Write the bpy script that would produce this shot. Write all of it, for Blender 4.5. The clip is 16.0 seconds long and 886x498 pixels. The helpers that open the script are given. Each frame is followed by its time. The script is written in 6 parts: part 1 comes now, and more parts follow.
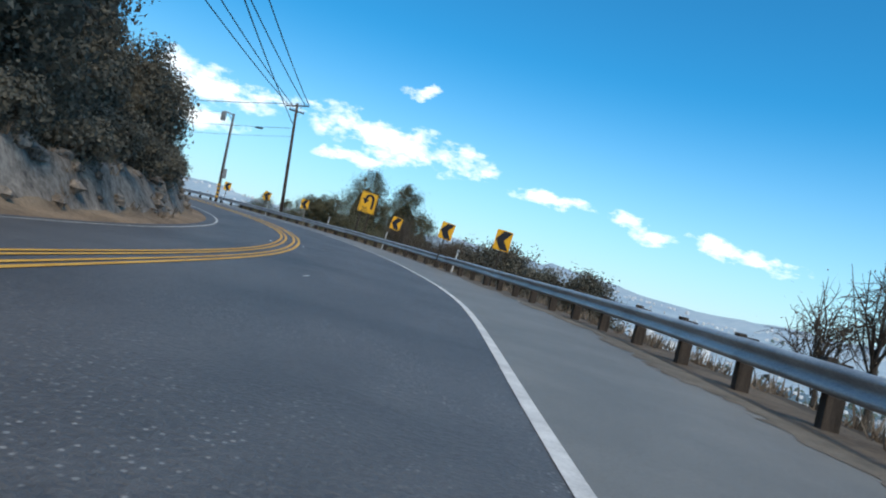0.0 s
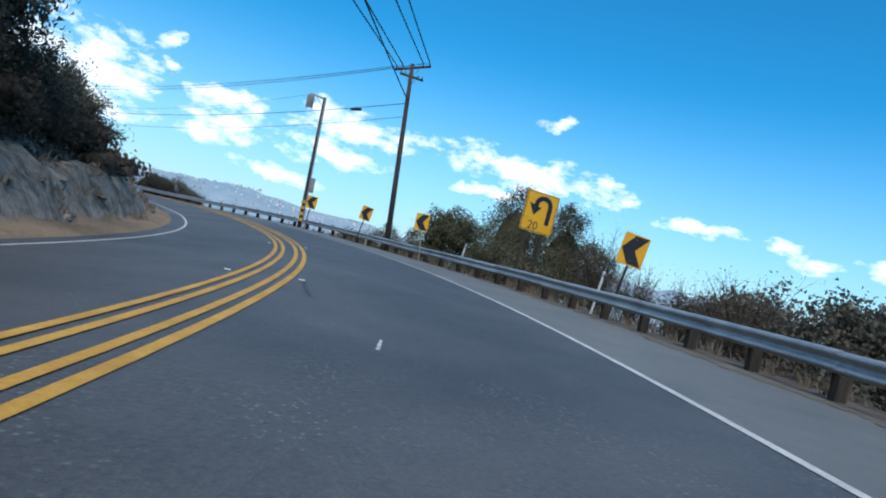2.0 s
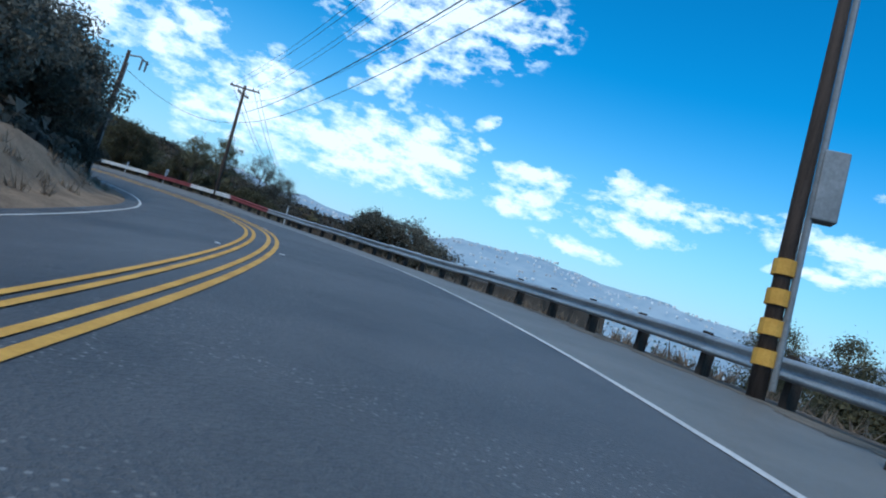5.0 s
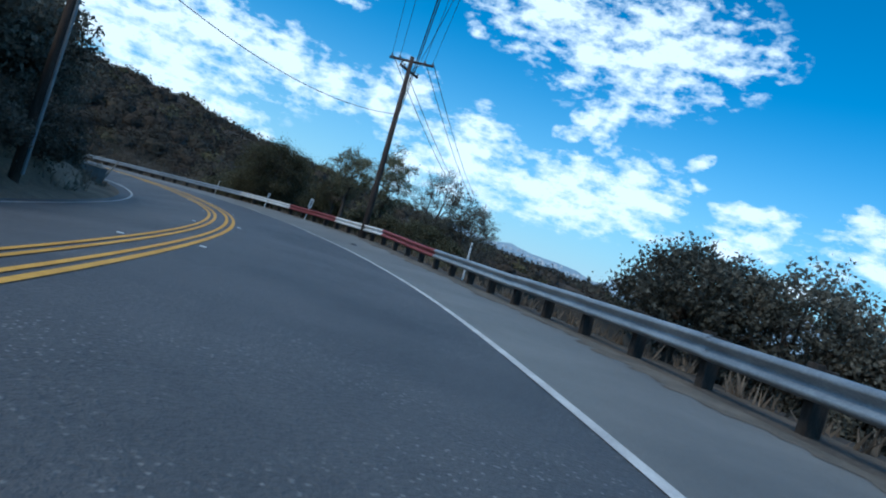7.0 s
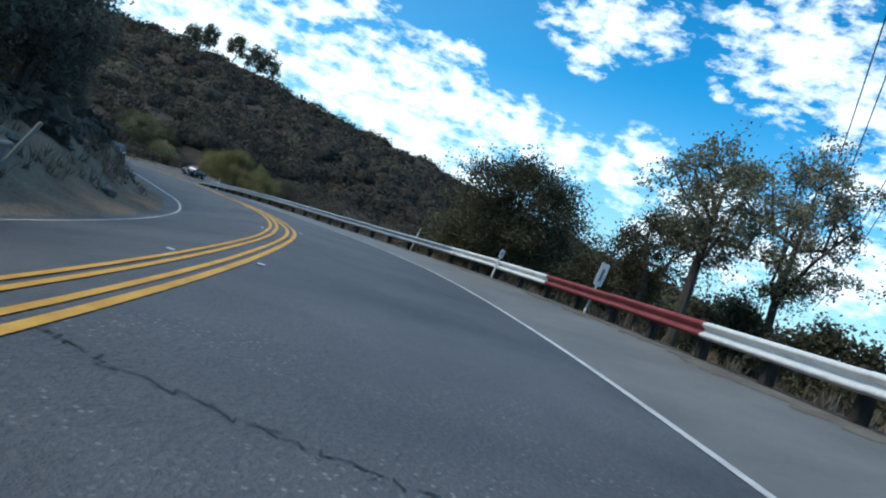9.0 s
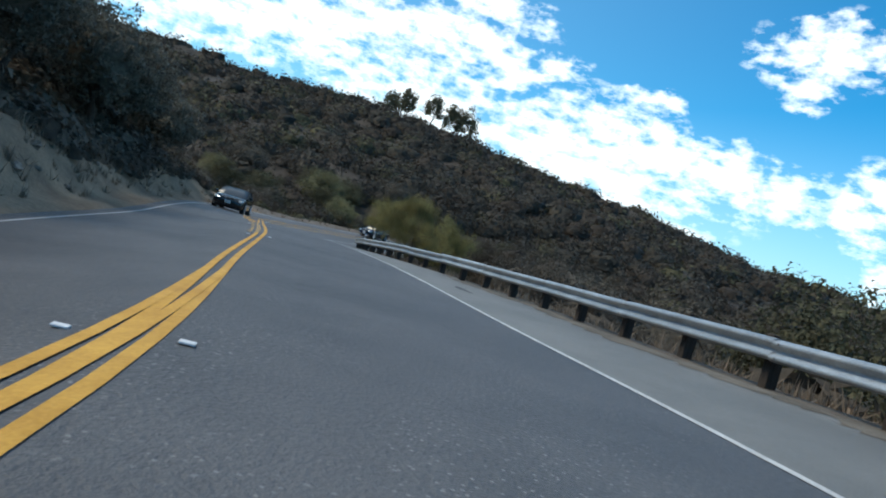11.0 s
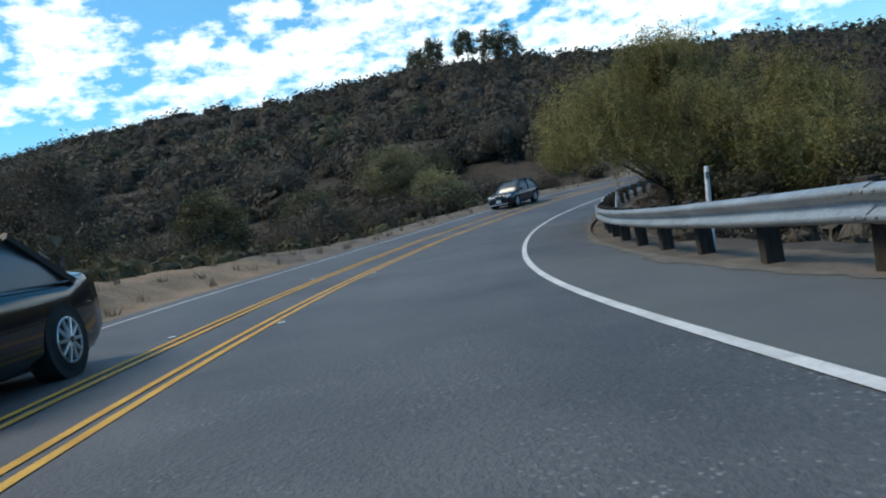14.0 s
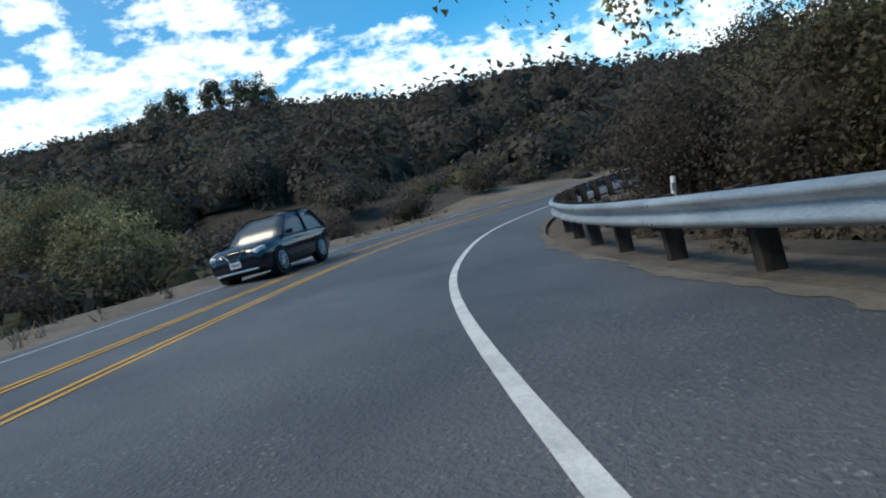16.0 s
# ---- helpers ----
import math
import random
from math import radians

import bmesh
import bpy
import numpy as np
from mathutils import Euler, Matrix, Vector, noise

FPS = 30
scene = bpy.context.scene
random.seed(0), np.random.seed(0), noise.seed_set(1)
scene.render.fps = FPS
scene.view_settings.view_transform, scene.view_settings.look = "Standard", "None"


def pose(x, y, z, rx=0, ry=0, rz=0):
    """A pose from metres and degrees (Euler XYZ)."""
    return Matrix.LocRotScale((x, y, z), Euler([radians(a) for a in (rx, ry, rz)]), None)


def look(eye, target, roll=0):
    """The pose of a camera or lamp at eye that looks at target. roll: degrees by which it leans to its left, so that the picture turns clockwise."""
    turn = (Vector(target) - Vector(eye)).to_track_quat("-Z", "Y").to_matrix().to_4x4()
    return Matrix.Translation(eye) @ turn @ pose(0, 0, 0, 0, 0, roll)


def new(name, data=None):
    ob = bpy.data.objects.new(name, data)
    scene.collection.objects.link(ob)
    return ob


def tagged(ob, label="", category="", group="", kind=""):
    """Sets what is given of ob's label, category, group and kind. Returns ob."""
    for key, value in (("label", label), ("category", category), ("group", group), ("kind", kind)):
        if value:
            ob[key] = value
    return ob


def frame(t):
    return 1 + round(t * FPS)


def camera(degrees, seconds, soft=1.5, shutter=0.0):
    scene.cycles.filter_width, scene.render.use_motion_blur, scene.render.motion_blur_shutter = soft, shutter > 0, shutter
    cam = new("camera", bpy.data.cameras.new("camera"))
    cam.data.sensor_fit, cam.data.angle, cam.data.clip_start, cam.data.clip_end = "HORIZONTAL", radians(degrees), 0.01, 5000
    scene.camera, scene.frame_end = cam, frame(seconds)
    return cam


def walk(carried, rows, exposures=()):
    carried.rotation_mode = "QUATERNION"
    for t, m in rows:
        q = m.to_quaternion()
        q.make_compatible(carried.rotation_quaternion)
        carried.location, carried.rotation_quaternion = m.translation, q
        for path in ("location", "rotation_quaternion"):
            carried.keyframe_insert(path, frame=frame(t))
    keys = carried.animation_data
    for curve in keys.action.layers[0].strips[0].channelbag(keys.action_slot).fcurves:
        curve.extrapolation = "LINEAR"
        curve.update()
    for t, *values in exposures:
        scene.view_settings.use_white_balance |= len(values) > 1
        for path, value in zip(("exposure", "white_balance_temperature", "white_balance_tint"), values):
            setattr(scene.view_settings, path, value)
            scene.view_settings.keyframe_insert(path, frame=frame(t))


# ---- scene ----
EXPOSURES = [(0, 0.33, 6600, 9), (1.5, 0.33, 6500, 9), (3, 0.1, 5400, 6), (4, 0.1, 5500, 6), (7, -0.08, 5400, 3), (8, 0.08, 5500, 3), (9, 0.33, 6000, 4), (12.5, 0.45, 6450, 5), (16, 0.38, 6400, 5)]
cam = camera(66.00, 16.0, soft=2.0, shutter=0.02)


def view(x, y, z, yaw, pitch, roll):
    return pose(x, y, z, 90 + pitch, 0, yaw) @ pose(0, 0, 0, 0, 0, roll)


PATH = [
    (0, view(0.000, -0.000, 1.000, 1.00, 1.47, 13.99)),
    (0.5, view(-0.905, 6.477, 1.125, 4.74, 1.20, 8.03)),
    (1, view(-1.834, 12.934, 1.253, 5.45, 1.01, 7.38)),
    (1.5, view(-3.136, 19.458, 1.358, 8.47, 1.20, 11.94)),
    (2, view(-4.757, 25.923, 1.479, 12.90, 1.48, 13.29)),
    (2.5, view(-6.846, 32.168, 1.643, 17.42, 1.10, 12.17)),
    (3, view(-9.270, 38.169, 1.795, 19.48, 1.28, 13.08)),
    (3.5, view(-12.227, 44.165, 1.956, 24.91, 1.26, 16.82)),
    (4, view(-15.612, 49.700, 2.119, 29.46, 0.96, 18.85)),
    (4.2, view(-17.042, 51.771, 2.177, 31.55, 1.26, 18.33)),
    (4.5, view(-19.230, 54.772, 2.259, 34.14, 1.34, 17.76)),
    (5, view(-23.013, 59.549, 2.386, 38.06, 1.03, 17.02)),
    (5.5, view(-27.079, 64.024, 2.491, 42.22, 0.52, 16.32)),
    (6, view(-31.491, 68.185, 2.551, 46.76, 0.02, 15.48)),
    (6.3, view(-34.325, 70.538, 2.561, 49.50, -0.18, 14.78)),
    (6.5, view(-36.308, 72.045, 2.557, 51.15, -0.21, 14.14)),
    (7, view(-41.630, 75.532, 2.515, 55.63, -0.14, 16.47)),
    (7.5, view(-47.402, 78.570, 2.473, 61.01, 0.17, 19.29)),
    (8, view(-53.509, 81.020, 2.428, 65.74, 0.15, 20.07)),
    (8.5, view(-59.855, 82.848, 2.361, 71.57, 0.02, 20.82)),
    (9, view(-66.194, 84.171, 2.295, 75.33, -0.56, 18.75)),
    (9.2, view(-68.718, 84.544, 2.272, 77.61, -0.34, 19.39)),
    (9.5, view(-72.500, 85.037, 2.241, 80.45, -0.24, 19.42)),
    (10, view(-78.826, 85.622, 2.188, 84.64, -0.35, 18.38)),
    (10.5, view(-85.164, 85.741, 2.111, 88.80, -0.61, 17.08)),
    (11, view(-91.476, 85.199, 2.010, 92.94, -0.87, 16.33)),
    (11.3, view(-95.236, 84.551, 1.940, 95.34, -0.98, 16.69)),
    (11.5, view(-97.739, 84.044, 1.891, 96.94, -0.99, 17.67)),
    (12, view(-104.003, 82.666, 1.759, 102.13, -1.40, 16.70)),
    (12.5, view(-110.075, 80.910, 1.616, 104.13, -1.76, 7.85)),
    (13, view(-115.935, 79.039, 1.462, 105.01, -2.58, 2.28)),
    (13.5, view(-121.681, 77.207, 1.236, 103.19, -3.57, -7.23)),
    (14, view(-127.490, 75.656, 0.970, 100.46, -4.18, -10.57)),
    (14.5, view(-133.426, 74.358, 0.670, 94.57, -4.69, -17.74)),
    (15, view(-139.598, 73.770, 0.406, 88.91, -4.05, -16.86)),
    (15.5, view(-145.862, 73.783, 0.200, 84.20, -3.22, -13.89)),
    (16, view(-152.098, 74.231, 0.078, 80.97, -2.84, -14.42)),
]
walk(cam, PATH, EXPOSURES)


EDGE = [
    (1.54, -23.88, -0.26),
    (1.27, -14.91, -0.08),
    (1.00, -5.94, 0.10),
    (0.70, 3.03, 0.28),
    (0.29, 11.99, 0.47),
    (-1.02, 20.86, 0.62),
    (-3.09, 29.59, 0.81),
    (-6.05, 38.06, 1.03),
    (-9.92, 46.14, 1.25),
    (-14.80, 53.66, 1.46),
    (-20.43, 60.65, 1.63),
    (-26.75, 67.02, 1.78),
    (-33.79, 72.56, 1.83),
    (-41.42, 77.27, 1.76),
    (-49.51, 81.16, 1.71),
    (-57.93, 84.24, 1.63),
    (-66.57, 86.67, 1.54),
    (-75.38, 88.32, 1.48),
    (-84.32, 88.91, 1.41),
    (-93.25, 88.08, 1.27),
    (-101.88, 85.65, 1.06),
    (-110.46, 83.03, 0.86),
    (-118.93, 80.06, 0.58),
    (-127.46, 77.30, 0.19),
    (-136.20, 75.31, -0.26),
    (-145.14, 74.55, -0.57),
    (-154.10, 74.77, -0.73),
    (-162.96, 76.12, -0.78),
    (-171.37, 79.19, -0.66),
    (-178.41, 84.67, -0.56),
    (-182.96, 92.34, -0.56),
    (-184.24, 101.16, -0.57),
]
YELLOW = [-3.56, -3.56, -3.56, -3.55, -3.53, -3.62, -3.70, -3.75, -3.83, -3.89, -3.83, -3.70, -3.48, -3.37, -3.40, -3.44, -3.64, -3.97, -3.95, -3.87, -3.77, -3.59, -3.47, -3.44, -3.53, -3.69, -3.83, -3.82, -3.74, -3.69, -3.67, -3.66]
DROP = [0.19, 0.19, 0.19, 0.19, 0.22, 0.24, 0.27, 0.30, 0.32, 0.36, 0.39, 0.39, 0.38, 0.40, 0.44, 0.48, 0.52, 0.53, 0.53, 0.52, 0.48, 0.44, 0.32, 0.11, -0.09, -0.19, -0.18, -0.14, -0.09, -0.04, 0.02, 0.07]
BANK = 1.333
LANE = 3.674

# ---- world, sun ----
SUN_YAW, SUN_UP = 192.0, 52.0

# clouds: bearing, height, half length, half thickness and tilt, in degrees
CLOUDS_NORTH = ((6.8, 9.2, 8.6, 1.4, 2), (23.5, 9.6, 4.2, 1.1, -4), (6.1, 13.9, 1.9, 0.5, -7), (-6.7, 7.4, 3.1, 0.6, 2), (-14.5, 6.9, 3.4, 0.7, 5), (-22.7, 6.4, 4.4, 0.7, 4), (8.7, 7.2, 4.1, 0.6, -7), (42.5, 8.3, 5.0, 2.9, -18), (32.8, 8.7, 4.5, 1.0, -11), (37.3, 12.0, 1.5, 0.6, -22), (55.8, 9.0, 4.6, 2.4, -27), (48.7, 7.1, 8.7, 2.4, -14), (46.7, 13.4, 2.6, 1.5, -53), (31.2, 7.5, 2.5, 0.6, -14), (25.4, 10.3, 2.0, 1.0, -4), (20.4, 9.4, 4.6, 1.0, -4))
CLOUDS_NORTHWEST = ((79.7, 6.0, 8.0, 2.9, 15), (71.1, 10.5, 6.9, 2.2, 10), (64.3, 10.2, 3.2, 2.2, 42), (57.1, 7.3, 6.2, 2.9, -12), (55.6, 9.7, 3.4, 1.5, -12), (45.2, 6.9, 8.1, 2.3, -4), (43.4, 19.5, 10.1, 4.1, -9), (45.2, 13.5, 2.9, 1.4, -77), (42.5, 8.7, 3.6, 1.4, 6), (37.3, 10.3, 1.2, 0.5, -12), (31.6, 6.8, 3.9, 1.0, -7), (23.6, 7.0, 4.4, 1.1, 2), (27.9, 4.5, 3.5, 0.6, 8))
CLOUDS_WEST = ((98.5, 9.3, 9.5, 5.3, -4), (85.8, 9.7, 10.0, 4.1, 2), (72.0, 10.7, 7.7, 1.7, 8), (62.7, 10.9, 3.4, 2.3, 22), (90.5, 14.6, 5.0, 1.1, -18), (79.6, 14.9, 2.8, 1.1, -1), (67.8, 20.8, 6.3, 2.3, -10), (69.0, 17.8, 2.7, 1.4, 1), (53.1, 21.7, 7.2, 4.1, 15), (57.9, 17.8, 1.3, 0.7, 1), (82.8, 9.5, 12.4, 2.7, 12), (87.9, 16.1, 2.2, 0.7, 11))
CLOUDS_SOUTHWEST = ((110.7, 12.3, 15.8, 2.2, -12), (100.5, 15.7, 11.0, 1.5, 3), (129.5, 12.7, 8.8, 1.5, -14), (117.5, 14.6, 3.6, 1.4, -8), (80.6, 15.3, 3.0, 0.8, -15), (126.6, 16.0, 5.3, 3.6, 13), (126.1, 12.1, 3.4, 1.5, -3), (107.3, 12.6, 7.3, 2.4, -3), (107.2, 21.4, 2.4, 1.6, 18), (95.5, 19.4, 6.6, 1.6, 9), (94.8, 16.0, 7.9, 2.0, 12), (105.9, 18.1, 2.5, 1.5, 13), (108.5, 13.7, 3.6, 2.2, -5), (102.7, 15.2, 3.8, 1.5, 3), (78.4, 11.6, 12.3, 2.2, 10), (111.1, 16.5, 3.0, 1.4, -4), (114.8, 13.3, 5.3, 1.9, 4))


def build_world():
    w = bpy.data.worlds.new("sky")
    scene.world = w
    w.use_nodes = True
    nt = w.node_tree
    nt.nodes.clear()
    N, lk = nt.nodes.new, nt.links.new

    def math_node(op, a, b=None, clamp=False):
        n = N("ShaderNodeMath")
        n.operation, n.use_clamp = op, clamp
        for k, v in enumerate((a, b)):
            if v is None:
                continue
            if isinstance(v, (int, float)):
                n.inputs[k].default_value = v
            else:
                lk(v, n.inputs[k])
        return n.outputs[0]

    out, bg = N("ShaderNodeOutputWorld"), N("ShaderNodeBackground")
    sky = N("ShaderNodeTexSky")
    sky.sky_type, sky.sun_disc = "NISHITA", False
    sky.sun_elevation, sky.sun_rotation = radians(SUN_UP), radians(-SUN_YAW)
    sky.air_density, sky.dust_density, sky.ozone_density = 1.0, 0.3, 4.0
    tint = N("ShaderNodeMix")
    tint.data_type, tint.blend_type = "RGBA", "MULTIPLY"
    tint.inputs["Factor"].default_value = 1.0
    lk(sky.outputs[0], tint.inputs["A"])
    tint.inputs["B"].default_value = SKY_TINT
    # cloud bodies by bearing and height, torn up by noise
    co = N("ShaderNodeTexCoord")
    sep = N("ShaderNodeSeparateXYZ")
    lk(co.outputs["Generated"], sep.inputs[0])
    bearing = math_node("MULTIPLY", math_node("ARCTAN2", math_node("MULTIPLY", sep.outputs["X"], -1.0), sep.outputs["Y"]), 57.2958)
    rise_ = math_node("MULTIPLY", math_node("ARCSINE", sep.outputs["Z"]), 57.2958)
    flat = N("ShaderNodeCombineXYZ")
    lk(bearing, flat.inputs[0])
    lk(rise_, flat.inputs[1])
    warp = N("ShaderNodeTexNoise")
    warp.inputs["Scale"].default_value, warp.inputs["Detail"].default_value = 0.22, 4.0
    lk(flat.outputs[0], warp.inputs["Vector"])
    shift = N("ShaderNodeVectorMath")
    shift.operation = "MULTIPLY_ADD"
    lk(warp.outputs["Color"], shift.inputs[0])
    shift.inputs[1].default_value = (5.0, 2.6, 0.0)
    lk(flat.outputs[0], shift.inputs[2])
    back_ = N("ShaderNodeVectorMath")
    back_.operation = "SUBTRACT"
    lk(shift.outputs[0], back_.inputs[0])
    back_.inputs[1].default_value = (2.5, 1.3, 0.0)
    body = None
    for a, e, half, thick, turn in CLOUDS_NORTH + CLOUDS_NORTHWEST + CLOUDS_WEST + CLOUDS_SOUTHWEST:
        mp = N("ShaderNodeMapping")
        mp.vector_type = "TEXTURE"
        mp.inputs["Location"].default_value = (a, e, 0)
        mp.inputs["Rotation"].default_value = (0, 0, radians(turn))
        mp.inputs["Scale"].default_value = (half * 1.2, thick * 1.45, 1)
        lk(back_.outputs[0], mp.inputs["Vector"])
        ln = N("ShaderNodeVectorMath")
        ln.operation = "LENGTH"
        lk(mp.outputs[0], ln.inputs[0])
        here = math_node("SUBTRACT", 1.0, ln.outputs["Value"], True)
        body = here if body is None else math_node("MAXIMUM", body, here)
    fine = N("ShaderNodeTexNoise")
    stretch = N("ShaderNodeMapping")
    stretch.inputs["Scale"].default_value = (1.0, 1.9, 1.0)
    lk(flat.outputs[0], stretch.inputs["Vector"])
    fine.inputs["Scale"].default_value, fine.inputs["Detail"].default_value = 0.42, 9.0
    fine.inputs["Roughness"].default_value = 0.62
    lk(stretch.outputs[0], fine.inputs["Vector"])
    # unseen broken cover added overhead and behind, to make the fill light less blue
    big = N("ShaderNodeTexNoise")
    big.inputs["Scale"].default_value, big.inputs["Detail"].default_value = 3.1, 5.0
    lk(co.outputs["Generated"], big.inputs["Vector"])
    high = math_node("MULTIPLY", math_node("SUBTRACT", sep.outputs["Z"], 0.44), 4.0, True)
    behind = math_node("MULTIPLY", math_node("SUBTRACT", math_node("MULTIPLY", sep.outputs["Y"], -1.0), 0.55), 4.0, True)
    other = math_node("MULTIPLY", math_node("MAXIMUM", high, behind), math_node("MULTIPLY", math_node("SUBTRACT", big.outputs["Fac"], 0.42), 4.0, True))
    body = math_node("MAXIMUM", body, math_node("MULTIPLY", other, 0.6))
    torn = math_node("MULTIPLY", math_node("SUBTRACT", fine.outputs["Fac"], 0.52), math_node("MULTIPLY", body, 6.0, True))
    cov = math_node("ADD", math_node("MULTIPLY", body, 0.8), math_node("MULTIPLY", torn, 2.7))
    ramp = N("ShaderNodeValToRGB")
    ramp.color_ramp.elements[0].position, ramp.color_ramp.elements[0].color = 0.06, (0, 0, 0, 1)
    ramp.color_ramp.elements[1].position, ramp.color_ramp.elements[1].color = 0.62, (1, 1, 1, 1)
    lk(cov, ramp.inputs[0])
    fade = math_node("MULTIPLY", ramp.outputs["Color"], math_node("MULTIPLY", math_node("ADD", sep.outputs["Z"], 0.01), 14.0, True))
    # pale haze low over the horizon
    hz = math_node("POWER", math_node("SUBTRACT", 1.0, math_node("MULTIPLY", math_node("MAXIMUM", sep.outputs["Z"], 0.0), 3.1, True)), 1.7)
    haze = N("ShaderNodeMix")
    haze.data_type = "RGBA"
    glare = math_node("MULTIPLY", math_node("MULTIPLY", math_node("SUBTRACT", bearing, 62.0), 0.018, True), 0.2)
    lk(math_node("MAXIMUM", math_node("MULTIPLY", hz, 0.95), glare), haze.inputs["Factor"])
    lk(tint.outputs["Result"], haze.inputs["A"])
    haze.inputs["B"].default_value = HAZE
    mix = N("ShaderNodeMix")
    mix.data_type = "RGBA"
    lk(math_node("MULTIPLY", fade, 0.95), mix.inputs["Factor"])
    lk(haze.outputs["Result"], mix.inputs["A"])
    mix.inputs["B"].default_value = CLOUD
    bg.inputs["Strength"].default_value = 0.122
    lk(mix.outputs["Result"], bg.inputs["Color"])
    lk(bg.outputs[0], out.inputs["Surface"])


SKY_TINT = (0.17, 0.90, 1.14, 1)
HAZE = (4.7, 6.0, 6.8, 1)
CLOUD = (8.6, 9.3, 9.8, 1)
build_world()
sun = new("sun", bpy.data.lights.new("sun", "SUN"))
sun.data.energy, sun.data.angle, sun.data.color = 2.25, radians(20.0), (1.0, 0.865, 0.69)
_d = Vector((-math.sin(radians(SUN_YAW)) * math.cos(radians(SUN_UP)), math.cos(radians(SUN_YAW)) * math.cos(radians(SUN_UP)), math.sin(radians(SUN_UP))))
sun.matrix_world = look(_d * 50, (0, 0, 0))


# ---- materials ----
def surface(name, dark, light, scale=4.0, rough=0.85, bump=0.2, fine=60.0, metal=0.0, island=0.0, speck=None, stretch=(1, 1, 1), obj_random=0.0):
    """Two-scale noise between two colours, with a bump; island or obj_random: share of brightness that changes from piece to piece."""
    m = bpy.data.materials.new(name)
    m.use_nodes = True
    nt = m.node_tree
    N, lk = nt.nodes.new, nt.links.new
    b = nt.nodes["Principled BSDF"]
    b.inputs["Roughness"].default_value, b.inputs["Metallic"].default_value = rough, metal
    b.inputs["Specular IOR Level"].default_value = 0.3
    geo = N("ShaderNodeNewGeometry")
    mp = N("ShaderNodeMapping")
    mp.inputs["Scale"].default_value = stretch
    lk(geo.outputs["Position"], mp.inputs["Vector"])
    n1, n2 = N("ShaderNodeTexNoise"), N("ShaderNodeTexNoise")
    for n, sc, de in ((n1, scale, 5.0), (n2, fine, 3.0)):
        n.inputs["Scale"].default_value, n.inputs["Detail"].default_value = sc, de
        n.inputs["Roughness"].default_value = 0.65
        lk(mp.outputs[0], n.inputs["Vector"])
    add = N("ShaderNodeMath")
    add.operation = "ADD"
    mul = N("ShaderNodeMath")
    mul.operation, mul.inputs[1].default_value = "MULTIPLY", 0.6
    lk(n2.outputs["Fac"], mul.inputs[0])
    lk(n1.outputs["Fac"], add.inputs[0])
    lk(mul.outputs[0], add.inputs[1])
    ramp = N("ShaderNodeValToRGB")
    ramp.color_ramp.elements[0].position, ramp.color_ramp.elements[0].color = 0.6, (*dark, 1)
    ramp.color_ramp.elements[1].position, ramp.color_ramp.elements[1].color = 1.0, (*light, 1)
    lk(add.outputs[0], ramp.inputs[0])
    col = ramp.outputs["Color"]
    if speck:
        vo = N("ShaderNodeTexVoronoi")
        vo.inputs["Scale"].default_value = speck[0]
        lk(mp.outputs[0], vo.inputs["Vector"])
        r2 = N("ShaderNodeValToRGB")
        r2.color_ramp.elements[0].position, r2.color_ramp.elements[0].color = 0.13, (1, 1, 1, 1)
        r2.color_ramp.elements[1].position, r2.color_ramp.elements[1].color = 0.25, (0, 0, 0, 1)
        lk(vo.outputs["Distance"], r2.inputs[0])
        pk = N("ShaderNodeMath")
        pk.operation, pk.inputs[1].default_value = "MULTIPLY", 0.4
        lk(r2.outputs[0], pk.inputs[0])
        worn, wr, wm = N("ShaderNodeTexNoise"), N("ShaderNodeMapRange"), N("ShaderNodeMath")
        worn.inputs["Scale"].default_value, worn.inputs["Detail"].default_value = 1.3, 3.0
        lk(geo.outputs["Position"], worn.inputs["Vector"])
        lk(worn.outputs["Fac"], wr.inputs["Value"])
        wr.inputs["From Min"].default_value, wr.inputs["From Max"].default_value = 0.42, 0.62
        wr.inputs["To Min"].default_value, wr.inputs["To Max"].default_value = 0.1, 1.7
        wm.operation = "MULTIPLY"
        lk(pk.outputs[0], wm.inputs[0])
        lk(wr.outputs[0], wm.inputs[1])
        pk = wm
        mx = N("ShaderNodeMix")
        mx.data_type = "RGBA"
        lk(pk.outputs[0], mx.inputs["Factor"])
        lk(col, mx.inputs["A"])
        mx.inputs["B"].default_value = (*speck[1], 1)
        col = mx.outputs["Result"]
    if island or obj_random:
        hsv = N("ShaderNodeHueSaturation")
        mr = N("ShaderNodeMapRange")
        k = island or obj_random
        mr.inputs["To Min"].default_value, mr.inputs["To Max"].default_value = 1 - k, 1 + k
        if island:
            lk(geo.outputs["Random Per Island"], mr.inputs["Value"])
        else:
            oi = N("ShaderNodeObjectInfo")
            lk(oi.outputs["Random"], mr.inputs["Value"])
        lk(mr.outputs[0], hsv.inputs["Value"])
        lk(col, hsv.inputs["Color"])
        col = hsv.outputs[0]
    lk(col, b.inputs["Base Color"])
    if bump:
        bp = N("ShaderNodeBump")
        bp.inputs["Strength"].default_value, bp.inputs["Distance"].default_value = bump, 0.02
        lk(n2.outputs["Fac"], bp.inputs["Height"])
        lk(bp.outputs[0], b.inputs["Normal"])
    return m


